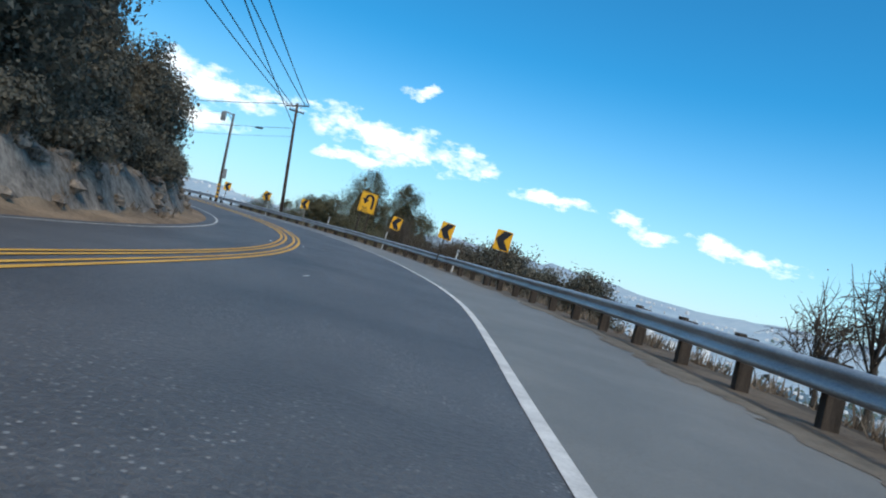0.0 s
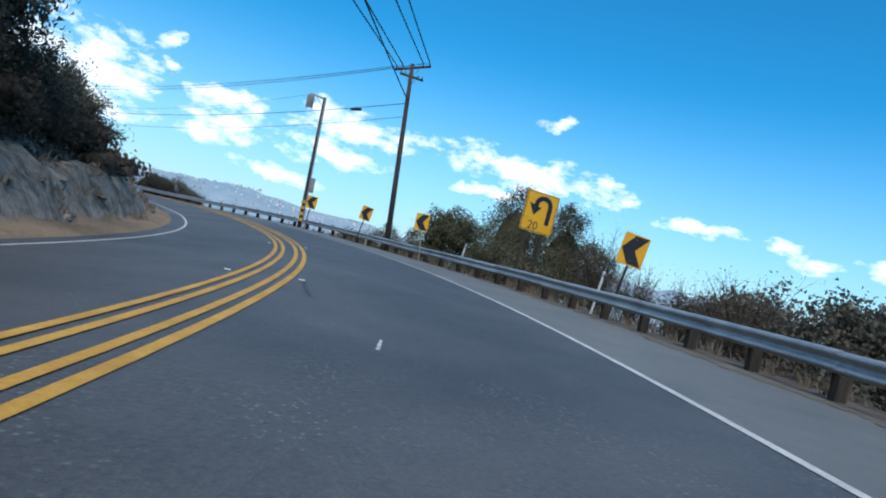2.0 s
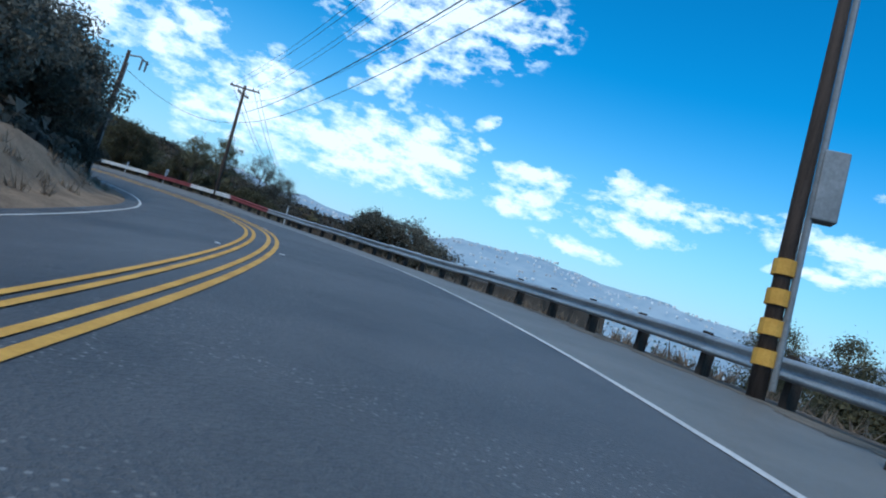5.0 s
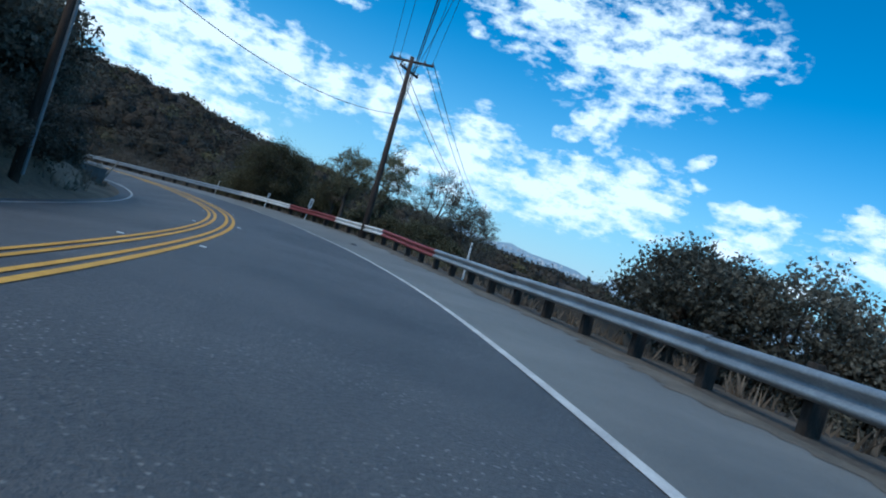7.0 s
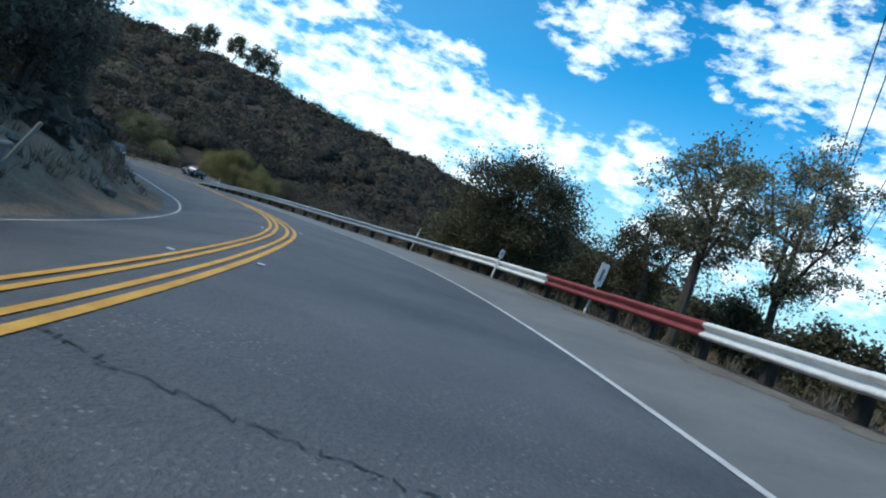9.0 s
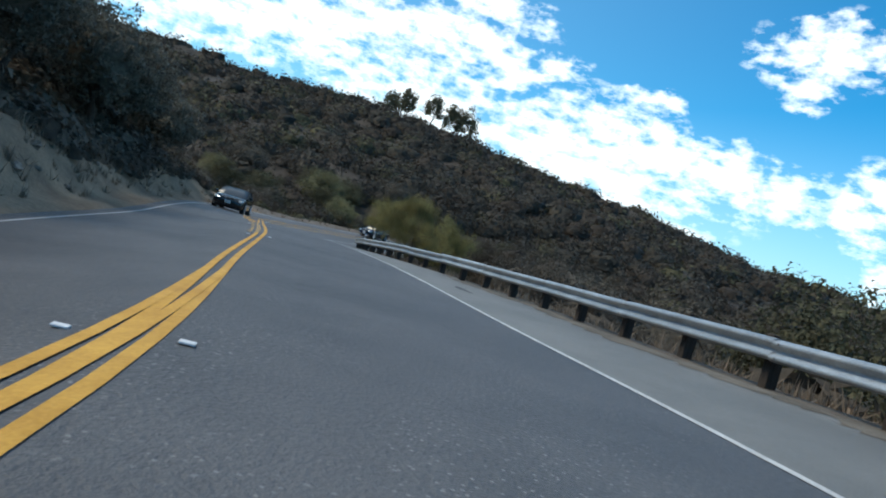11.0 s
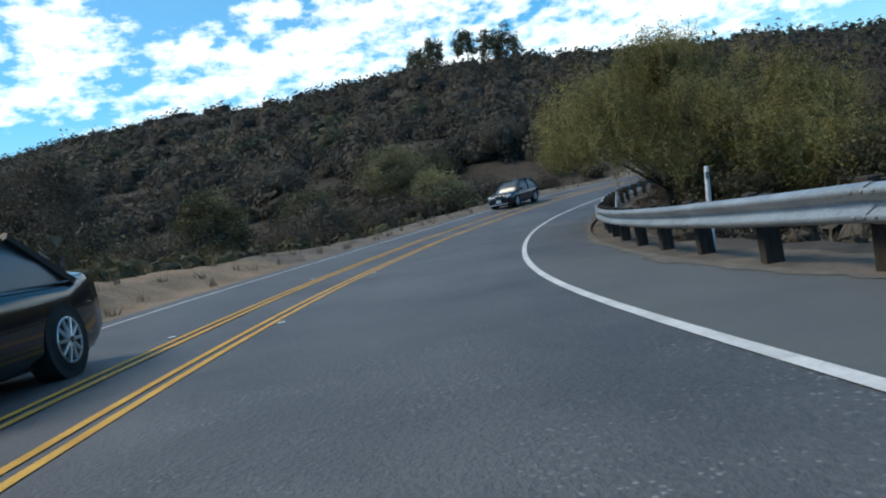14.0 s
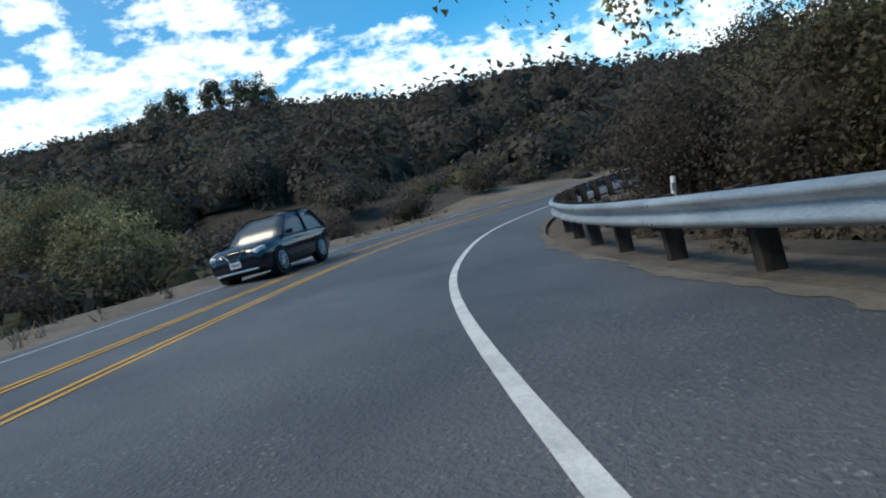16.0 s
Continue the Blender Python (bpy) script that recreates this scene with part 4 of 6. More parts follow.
def chevron_sign(at, yaw, lean, post_material, w=0.64, h=0.80, mid=1.85):
    top = empty("chevron_sign", Matrix.Translation(at) @ pose(0, 0, 0, 0, lean, yaw))
    tagged(top, "yellow road sign with a black chevron on a thin post", "road sign", "chevron signs along the bend")
    part("post", tube_bm([(0, 0.04, -0.8), (0, 0.04, mid + h * 0.3)], [0.032, 0.032], 8), post_material, top)
    part("sign_board", plate_bm(w, h, 0.012), M_SIGN, top, "yellow reflective sign board").matrix_local = pose(0, 0, mid, 0, -lean if lean < 0 else 0, 0)
    a, b = w * 0.46, h * 0.46
    pts = [(-a, 0.0), (a - 0.34, b), (a, b), (-a + 0.34, 0.0), (a, -b), (a - 0.34, -b)]
    ch = part("chevron", poly_bm([[pts[0], pts[1], pts[2], pts[3]], [pts[0], pts[3], pts[4], pts[5]]], -0.0085), M_BLACK, top, "black chevron pointing towards the bend")
    ch.matrix_local = pose(0, 0, mid, 0, -lean if lean < 0 else 0, 0)
    for z in (-0.28, 0.28):
        part("bolt", tube_bm([(0, -0.006, mid + z), (0, -0.016, mid + z)], [0.012, 0.010], 6), M_GREY, top)
    return top


def face_back(x, y, s_view):
    """Yaw that turns a sign's front (-y) to traffic at s_view."""
    p = road_at(s_view, -2.0)
    return math.degrees(math.atan2(-(x - p.x), (y - p.y)))


for x, y, sv, lean, mat in SIGNS:
    p = Vector((x, y, 0))
    p.z = ground_z(x, y)
    i = int(np.argmin((R[:, 0] - x) ** 2 + (R[:, 1] - y) ** 2))
    chevron_sign((x, y, R[i, 2] + 0.0), face_back(x, y, sv), lean, (M_METALPOST, M_POST)[mat])


def turn_sign(at, yaw):
    top = empty("turn_sign", Matrix.Translation(at) @ pose(0, 0, 0, 0, 2, yaw))
    tagged(top, "large yellow hairpin-turn sign reading 20 on two wooden posts", "road sign")
    w, h, mid = 1.40, 1.60, 3.04
    for x in (-0.36, 0.36):
        part("post", box_bm((0.10, 0.09, 4.4), (x, 0.07, 1.1), 0.008), M_POST, top, "dark timber post")
    part("sign_board", plate_bm(w, h, 0.014, 0.07), M_SIGN, top, "yellow reflective sign board").location = (0, 0, mid)
    # black border line
    rim = []
    a, b, t = w / 2 - 0.03, h / 2 - 0.03, 0.022
    rim += [[(-a, b), (a, b), (a, b - t), (-a, b - t)], [(-a, -b + t), (a, -b + t), (a, -b), (-a, -b)]]
    rim += [[(-a, b - t), (-a + t, b - t), (-a + t, -b + t), (-a, -b + t)], [(a - t, b - t), (a, b - t), (a, -b + t), (a - t, -b + t)]]
    part("border", poly_bm(rim, -0.0095), M_BLACK, top).location = (0, 0, mid)
    # hairpin arrow
    r0, r1, cx, cz = 0.21, 0.40, 0.08, 0.28
    arc = []
    n = 14
    for k in range(n):
        a0, a1 = math.pi * k / n * 1.06, math.pi * (k + 1) / n * 1.06
        arc.append([(cx + r1 * math.cos(a0), cz + r1 * math.sin(a0)), (cx + r1 * math.cos(a1), cz + r1 * math.sin(a1)), (cx + r0 * math.cos(a1), cz + r0 * math.sin(a1)), (cx + r0 * math.cos(a0), cz + r0 * math.sin(a0))])
    arc.append([(cx + r1, cz), (cx + r0, cz), (cx + r0, cz - 0.70), (cx + r1, cz - 0.70)])
    arc.append([(-0.53, cz + 0.03), (0.02, cz - 0.08), (-0.25, cz - 0.43)])
    arrow_bm = poly_bm(arc, -0.0095)
    bmesh.ops.remove_doubles(arrow_bm, verts=arrow_bm.verts, dist=0.002)
    part("arrow", arrow_bm, M_BLACK, top, "black hairpin arrow").location = (0, 0, mid)
    cu = bpy.data.curves.new("digits", "FONT")
    cu.body, cu.size, cu.align_x, cu.extrude = "20", 0.46, "CENTER", 0.002
    tmp = new("digits_curve", cu)
    bpy.context.view_layer.update()
    me = bpy.data.meshes.new_from_object(tmp.evaluated_get(bpy.context.evaluated_depsgraph_get()))
    bpy.data.objects.remove(tmp)
    me.materials.clear()
    me.materials.append(M_BLACK)
    num = new("digits", me)
    num.parent = top
    num.matrix_local = Matrix.Translation((-0.18, -0.0105, mid - 0.70)) @ pose(0, 0, 0, 90, 0, 0)
    num["label"] = "black number 20"


turn_sign(TURN_AT, 30)


# ---- marker posts on the rail side ----
def delineator(s, d, h=1.15, lean=0.0, thick=0.034):
    top = empty("marker_post", Matrix.Translation(road_at(s, d)) @ pose(0, 0, 0, random.uniform(-4, 4), lean, heading(s)))
    tagged(top, "slim white marker post standing behind the guardrail", "marker post", "marker posts along the guardrail")
    bm = bmesh.new()
    tube_into(bm, [(0, 0, -0.5), (0, 0, h * 0.6), (0.01, 0, h)], [thick, thick, thick * 0.85], 8)
    part("shaft", bm, M_WHITEPAINT, top)
    part("reflector", box_bm((0.05, 0.008, 0.09), (0, -thick, h - 0.12), 0.003), M_GREY, top, "small grey reflector")


for s in MARKS:
    delineator(s, rail_d(s) + 0.45, (1.1 if s < 230 else 0.85) + random.uniform(-0.05, 0.1), random.uniform(-4, 9))


def paddle(s, d, w, h):
    top = empty("object_marker", Matrix.Translation(road_at(s, d)) @ pose(0, 0, 0, 0, 6, heading(s)))
    tagged(top, "white marker board with a dark bar on the guardrail", "marker board")
    part("board", plate_bm(w, h, 0.02, 0.03), M_WHITEPAINT, top).location = (0, 0, 0.72 + h / 2)
    part("bar", poly_bm([[(-w * 0.15, h * 0.25), (w * 0.15, h * 0.25), (w * 0.15, -h * 0.3), (-w * 0.15, -h * 0.3)]], -0.012), M_GREY, top, "dark grey bar").location = (0, 0, 0.72 + h / 2)
    part("stake", tube_bm([(0, 0.02, -0.4), (0, 0.02, 0.85)], [0.03, 0.03], 8), M_WHITEPAINT, top)


paddle(159.6, rail_d(159.6) + 0.12, 0.24, 0.62)
paddle(165.5, rail_d(165.5) - 0.2, 0.16, 0.3)


# ---- poles and wires ----
def utility_pole(x, y, tip, yaw, arms=((0.0, 2.4), (-0.55, 1.5)), label=""):
    i = int(np.argmin((R[:, 0] - x) ** 2 + (R[:, 1] - y) ** 2))
    z = min(ground_z(x, y), R[i, 2] + 4)
    way = Vector(tip) - Vector((x, y, z))
    m = Matrix.Translation((x, y, z)) @ Vector((0, 0, 1)).rotation_difference(way).to_matrix().to_4x4() @ pose(0, 0, 0, 0, 0, yaw)
    top = empty("utility_pole", m)
    tagged(top, label, "utility pole", "utility poles by the road")
    hh = way.length
    part("shaft", tube_bm([(0, 0, -1.0), (0, 0, hh * 0.5), (0, 0, hh)], [0.17, 0.145, 0.11], 12), M_POLE, top, smooth=True)
    tips = []
    for k, (dz, w) in enumerate(arms):
        turn = 0 if k == 0 else 55
        arm = part("crossarm", box_bm((w, 0.09, 0.12), (0, 0, 0), 0.01, None), M_POLE, top)
        spot = Matrix.Translation((0, 0.1, hh - 0.2 + dz)) @ pose(0, 0, 0, 0, 0, turn)
        arm.matrix_local = spot
        for q in (-0.46, -0.28, 0.28, 0.46):
            ins = part("insulator", tube_bm([(0, 0, 0.06), (0, 0, 0.12), (0, 0, 0.17), (0, 0, 0.22)], [0.015, 0.045, 0.05, 0.02], 8), M_GREY, arm)
            ins.location = (q * w, 0, 0)
            if k == 0:
                tips.append(m @ spot @ Vector((q * w, 0, 0.22)))
        part("brace", tube_bm([(-w * 0.25, 0.06, hh - 0.2 + dz), (0, 0.12, hh - 0.75 + dz), (w * 0.25, 0.06, hh - 0.2 + dz)], [0.014, 0.014, 0.014], 6), M_GREY, top)
    mid = [m @ Vector((0.12, 0, hh - q)) for q in (2.4, 3.2)]
    return top, tips, mid


def wire(a, b, sag, r=0.025, name="wire", label="thin dark overhead wire"):
    a, b = Vector(a), Vector(b)
    n = 24
    pts = [a.lerp(b, k / n) - Vector((0, 0, 4 * sag * (k / n) * (1 - k / n))) for k in range(n + 1)]
    ob = part(name, tube_bm(pts, [r] * (n + 1), 5), M_WIRE)
    return tagged(ob, label, "overhead wire", "overhead wires")


_, tipsA, midA = utility_pole(-16.35, 62.6, (-17.69, 63.53, 12.6), -15, label="tall weathered wooden utility pole with two crossarms behind the guardrail")
_, tipsC, midC = utility_pole(-72.1, 91.45, (-73.6, 92.1, 11.6), 52, label="dark wooden utility pole with crossarms among roadside trees")
back = [Vector((x, -55, 11.5)) for x in (-3.5, -1.2, 1.2, 3.6)]
for a, b in zip(tipsA, back):
    wire(a, b, 1.8, 0.034)
for a, b in zip(tipsA, tipsC):
    wire(a, b, 1.2, 0.010)
wire(midA[0], midC[0], 1.2, 0.020, label="thick dark overhead cable")
wire(midA[1], midC[1], 1.5, 0.014)
wire(midA[0], Vector((5.0, -55, 10.8)), 1.4, 0.032)
for k, (a, q) in enumerate(zip(tipsC, range(4))):
    wire(a, Vector((-158 + q * 0.5, 166 + q * 0.5, 11.0)), 3.0, 0.02)
splice = part("cable_splice", tube_bm([(-0.5, 0, 0), (-0.45, 0, 0), (0.45, 0, 0), (0.5, 0, 0)], [0.02, 0.09, 0.09, 0.02], 8), M_BLACK)
_p = midA[0].lerp(midC[0], 0.07) - Vector((0, 0, 0.42))
splice.matrix_world = Matrix.Translation(_p) @ pose(0, 0, 0, 0, 0, math.degrees(math.atan2(midC[0].y - midA[0].y, midC[0].x - midA[0].x)))
tagged(splice, "black splice case hanging on the overhead cable", "cable splice")


def riser_pole():
    x, y = -25.05, 69.6
    h = 11.2
    top = empty("riser_pole", Matrix.Translation((x, y, ground_z(x, y))) @ pose(0, 0, 0, -3.0, -4.0, 0) @ pose(0, 0, 0, 0, 0, 25))
    tagged(top, "tall pole with a hooked top arm, conduit and meter box", "utility pole", "utility poles by the road")
    hh = h - ground_z(x, y)
    part("shaft", tube_bm([(0, 0, -1.0), (0, 0, hh * 0.5), (0, 0, hh)], [0.13, 0.095, 0.065], 12), M_POLE, top, smooth=True)
    part("conduit", tube_bm([(0.17, -0.05, 0.2), (0.14, -0.05, hh * 0.5), (0.12, -0.05, hh)], [0.05, 0.05, 0.05], 8), M_GREY, top, "grey steel conduit")
    part("arm", tube_bm([(0.1, 0, hh - 0.15), (-0.5, 0, hh + 0.02), (-1.0, 0, hh + 0.05)], [0.06, 0.055, 0.05], 8), M_GREY, top)
    part("brace", tube_bm([(0.02, 0, hh - 0.75), (-0.55, 0, hh - 0.02)], [0.03, 0.03], 6), M_GREY, top)
    for q, w in ((-1.05, 0.1), (-0.88, -0.1), (-0.72, 0.06)):
        part("lead", tube_bm([(q, w, hh + 0.04), (q - 0.03, w, hh - 0.15), (q - 0.03, w, hh - 0.85), (q - 0.02, w, hh - 1.0)], [0.05, 0.10, 0.09, 0.03], 8), M_GREY, top, "hanging grey cable termination")
    part("meter_box", box_bm((0.34, 0.26, 1.0), (0.32, 0, 3.1), 0.02), M_GREY, top, "dark grey equipment box")
    for k in range(4):
        part("stripe", tube_bm([(0, 0, 0.5 + k * 0.42), (0, 0, 0.72 + k * 0.42)], [0.158, 0.157], 12), M_YELLOW, top, "yellow warning band")
    wire(top.matrix_world @ Vector((-1.0, 0, hh)), midC[0] + Vector((0, 0, 1.0)), 1.5, 0.010)


riser_pole()


def lamp_pole():
    x, y = LAMP_AT
    z = ground_z(x, y)
    top = empty("inner_pole", Matrix.Translation((x, y, z)) @ pose(0, 0, 0, 0, 2, 60))
    tagged(top, "slim dark pole with a short arm on the wooded bank", "utility pole", "utility poles by the road")
    hh = 8.3 - z
    part("shaft", tube_bm([(0, 0, -1.0), (0, 0, hh * 0.5), (0, 0, hh)], [0.14, 0.115, 0.09], 12), M_POLE, top, smooth=True)
    part("conduit", tube_bm([(0.16, 0, 0.2), (0.12, 0, hh * 0.9)], [0.045, 0.045], 8), M_GREY, top, "pale steel conduit")
    part("arm", tube_bm([(0, 0, hh - 0.25), (0.6, 0, hh - 0.1), (1.1, 0, hh - 0.35)], [0.05, 0.045, 0.04], 8), M_GREY, top)
    for q in (0.75, 1.0):
        part("lead", tube_bm([(q, 0, hh - 0.2), (q, 0, hh - 0.8)], [0.07, 0.05], 8), M_GREY, top)
    wire(top.matrix_world @ Vector((0.2, 0, hh - 1.0)), midC[1], 0.9, 0.014)


lamp_pole()
# ---- trees and shrubs by the road ----
rng = np.random.default_rng(11)


def oak(s, d, h, r, rz, n=520):
    stand(rng, s, d, name="oak_tree", h=h, radii=(r, r, rz), material=M_OAK, n_clumps=n, per=42, leaf_size=0.085, lump=0.3, stem=0.2, label="dense dark evergreen oak overhanging the cut bank", low=-0.9, hollow=0.45, core=0.7)


for s, d, h, r, rz in ((41.0, -11.9, 4.2, 3.4, 4.4), (36, -12.2, 4.0, 3.3, 4.0), (48.5, -11.9, 2.4, 1.5, 2.2), (60.0, -12.0, 2.7, 2.6, 2.8), (51.5, -13.8, 4.6, 1.9, 3.4), (65.6, -11.6, 3.3, 1.9, 2.4)):
    oak(s, d, h, r, rz)


def shrub(s, d, h, r, material, label, n=110, per=22, leaf=0.10, name="shrub", limbs=9, lump=0.22):
    stand(rng, s, d, name=name, h=h, radii=(r, r, max(0.6, h * 0.72)), material=material, n_clumps=n, per=per, leaf_size=leaf, lump=lump, stem=0.07, label=label, category="shrub", low=-0.8, hollow=0.2, limbs=limbs, trunk_h=h * 0.35, core=0.78 if h < 1.6 else 0.55)


def feathery(s, d, h, r):
    """A thin upright shrub of fine grey twigs with small leaves."""
    p = road_at(s, d)
    top = empty("feathery_shrub", Matrix.Translation((p.x, p.y, ground_z(p.x, p.y) - 0.05)))
    tagged(top, "feathery grey-green shrub with fine upright twigs", "shrub")
    bm = bmesh.new()
    ends = []
    for k in range(26):
        a, q = rng.uniform(0, 2 * math.pi), r * rng.uniform(0.2, 1.0)
        e = np.array((q * math.cos(a), q * math.sin(a), h * rng.uniform(0.55, 1.0)))
        m = e * np.array((0.45, 0.45, 0.55))
        tube_into(bm, [(0, 0, -0.3), m, e], [0.022, 0.014, 0.005], 5)
        for u in np.linspace(0.35, 1.0, 9):
            c = m * (1 - u) + e * u
            g = c + np.array((rng.normal() * 0.16, rng.normal() * 0.16, rng.uniform(0.1, 0.4)))
            tube_into(bm, [c, c * 0.5 + g * 0.5, g], [0.007, 0.005, 0.003], 4)
            ends += [c, g, c * 0.5 + g * 0.5]
    part("stems", bm, M_BARK, top)
    E = np.array(ends)
    c = np.repeat(E, 7, axis=0) + rng.normal(size=(len(E) * 7, 3)) * 0.07
    V, F = leaf_quads(c, rng.uniform(0.02, 0.05, len(c)), rng)
    o = tagged(new("foliage", mesh_from("foliage", V, F, M_OAK)), "small grey-green leaves", kind="stuff")
    o.parent = top


for s, d, h, r in ((63.5, -10.3, 1.9, 1.0), (66.5, -10.4, 2.2, 1.0), (69.0, -10.6, 2.3, 1.1), (71.0, -10.5, 1.9, 1.0), (73.0, -10.4, 1.5, 0.9), (69, -12, 2.6, 1.2), (72, -12, 2.3, 1.1), (75, -11.6, 1.5, 1.0)):
    feathery(s, d, h, r)
for s, d, h, r in ((62.5, -10.1, 0.7, 0.9), (65.5, -10.0, 0.7, 0.9), (68, -10.0, 0.6, 0.8), (71, -10.0, 0.6, 0.8), (74, -10.2, 0.7, 0.9)):
    shrub(s, d, h, r, M_BROWN, "low brown brush hanging over the cut bank", 130, 26, 0.05, lump=0.16)
for s, d, h, r in ((76, -12.5, 0.9, 1.1), (80, -13, 1.0, 1.2), (84, -12.5, 0.8, 1.1), (87, -12.7, 0.8, 1.1), (91, -13, 0.9, 1.2), (95, -13, 0.9, 1.2), (99, -13.5, 1.1, 1.4), (104, -14, 1.2, 1.5), (109, -13.5, 1.5, 1.8)):
    shrub(s, d, h, r, M_DRY if s in (84, 87) else M_SCRUB, "grey-brown dry shrub growing on the bank", 150, 40, 0.06)
for s, d, h, r in ((113, -12.4, 2.0, 1.9), (121, -11, 2.8, 2.2), (127, -10.8, 2.6, 2.0), (133, -11, 2.8, 2.2), (139, -10.8, 2.6, 2.0), (145, -11.5, 3.0, 2.2), (118, -13, 3.4, 2.6), (124, -12.5, 3.6, 2.6), (130, -12, 3.2, 2.4), (136, -13, 3.8, 2.8), (142, -12.5, 3.4, 2.4), (148, -12.5, 3.6, 2.6), (155, -13, 3.6, 2.6), (161, -12.8, 3.2, 2.4), (168, -13.5, 3.8, 2.8), (176, -13, 3.6, 2.6), (184, -13, 3.8, 2.8), (192, -13, 4.0, 3.0), (212.6, -11.0, 2.3, 2.0), (214.5, -12.6, 1.9, 1.8), (196, -16, 5.0, 3.4), (188, -16, 5.4, 3.4), (180, -16, 5.4, 3.4), (172, -16, 5.2, 3.2), (203, -11.6, 3.2, 2.4), (206.5, -11.4, 2.9, 2.3), (209, -14.5, 2.8, 2.4), (200, -14.5, 4.2, 3.0), (205, -15.5, 3.8, 3.0), (212, -18.5, 2.8, 2.6), (217, -18, 2.4, 2.4), (222, -21, 2.8, 2.8), (228, -24, 3.2, 3.0), (206, -20, 4.6, 3.2)):
    stand(rng, s, d, name="bank_tree", h=h, radii=(r, r, h * 0.7), material=M_OAK, n_clumps=280, per=32, leaf_size=0.085, lump=0.19, stem=0.14, label="dark leafy tree shading the inner bank", low=-0.85, core=0.70, hollow=0.45)

for s, d, r in ((35, -9.9, 1.1), (38.5, -9.8, 1.2), (42, -9.7, 1.2), (45.5, -9.8, 1.1), (49, -9.7, 1.1), (52.5, -9.7, 1.2), (55.5, -9.8, 1.2), (58.5, -9.9, 1.0)):
    shrub(s, d, 0.75, r, M_OAK, "low oak growth hanging over the lip of the bank", 150, 44, 0.06, lump=0.2)

# beyond the guardrail
def rise(s, d, top):
    """Height over the ground of a point top metres over the road."""
    p = road_at(s, d)
    i = int(min(max(s, 0), NS - 1))
    return top + R[i, 2] - ground_z(p.x, p.y)


RIGHT_SHRUBS = ((100, 9, 0.9, 1.0, 1), (103, 9.5, 0.9, 1.2, 1), (130, 8.6, 0.9, 1.9, 0), (126.5, 8.5, 1.7, 1.8, 0), (166, 12.5, 3.2, 2.4, 1),
                (173, 12, 4.4, 3.0, 1), (180, 11.0, 4.2, 3.0, 1), (187, 13.0, 3.4, 2.6, 1))
for s, d, t, r, kind in RIGHT_SHRUBS:
    hh = rise(s, d, t)
    shrub(s, d, hh / 1.75, r, (M_SCRUB, M_AIRY if 155 < s < 165 else M_OLIVE)[kind], ("dark rounded shrub on the slope below the guardrail", "olive-green shrub rising behind the guardrail")[kind], 320, 30, 0.058 if s < 140 else 0.08, lump=0.24)


def conifer(x, y, top_z, r, label="broad olive-green conifer on the slope beyond the guardrail", taper=0.5, n=18000):
    """A broad conifer: needle sprays in upward lobes round a trunk."""
    z = ground_z(x, y)
    top = empty("conifer", Matrix.Translation((x, y, z - 0.05)))
    tagged(top, label, "tree")
    hh = top_z - z
    part("trunk", tube_bm([(0, 0, -0.6), (0.1, 0, hh * 0.5), (0, 0, hh * 0.97)], [0.3, 0.2, 0.05], 8), M_BARK, top)
    ch = min(hh, 13.0)
    k = 190
    t = 1 - rng.uniform(0, 1, k) ** 0.8 * 0.92
    a = rng.uniform(0, 2 * math.pi, k)
    q = r * (1 - t ** 2.2) ** taper * rng.uniform(0.35, 1.0, k)
    lobes = np.stack([q * np.cos(a), q * np.sin(a), hh - (1 - t) * ch], 1)
    i = rng.integers(0, k, n)
    size = (r * (0.05 + 0.12 * (1 - t) ** 0.5))[i][:, None]
    off = rng.normal(size=(n, 3))
    c = lobes[i] + off * size * (1, 1, 1.25)
    V, F = leaf_quads(c, rng.uniform(0.5, 1.2, n) * 0.026 * r, rng, off + lobes[i] * (0.3, 0.3, 0) + (0, 0, 0.5), True)
    V2, F2 = core_blob(rng, np.array((r * 0.5, r * 0.5, ch * 0.36)), (0, 0, hh - ch * 0.56))
    F = np.vstack([F, F2 + len(V)])
    V = np.vstack([V, V2])
    o = new("crown", mesh_from("crown", V, F, M_PINE))
    o.parent = top


for x, y, z, r in ((-15.2, 106, 12.8, 4.6), (-9.2, 109, 12.0, 5.0), (-24.1, 105.6, 6.3, 4.4), (-34.5, 119, 5.8, 4.0), (-29, 113, 5.4, 4.0), (-18.5, 101, 7.6, 4.2), (-11.8, 101, 7.6, 4.4), (-5.5, 104, 8.0, 4.2)):
    conifer(x, y, z, r)
for s, d, t, r in ((84.8, 6.0, 3.2, 1.4), (82.8, 8.0, 1.7, 1.5), (85.0, 9.5, 2.2, 1.8), (81.0, 9, 1.2, 1.3)):
    hh = rise(s, d, t)
    shrub(s, d, hh / 1.75, r, M_PINE, "olive-brown shrub massed behind the guardrail", 320, 40, 0.06, lump=0.15)


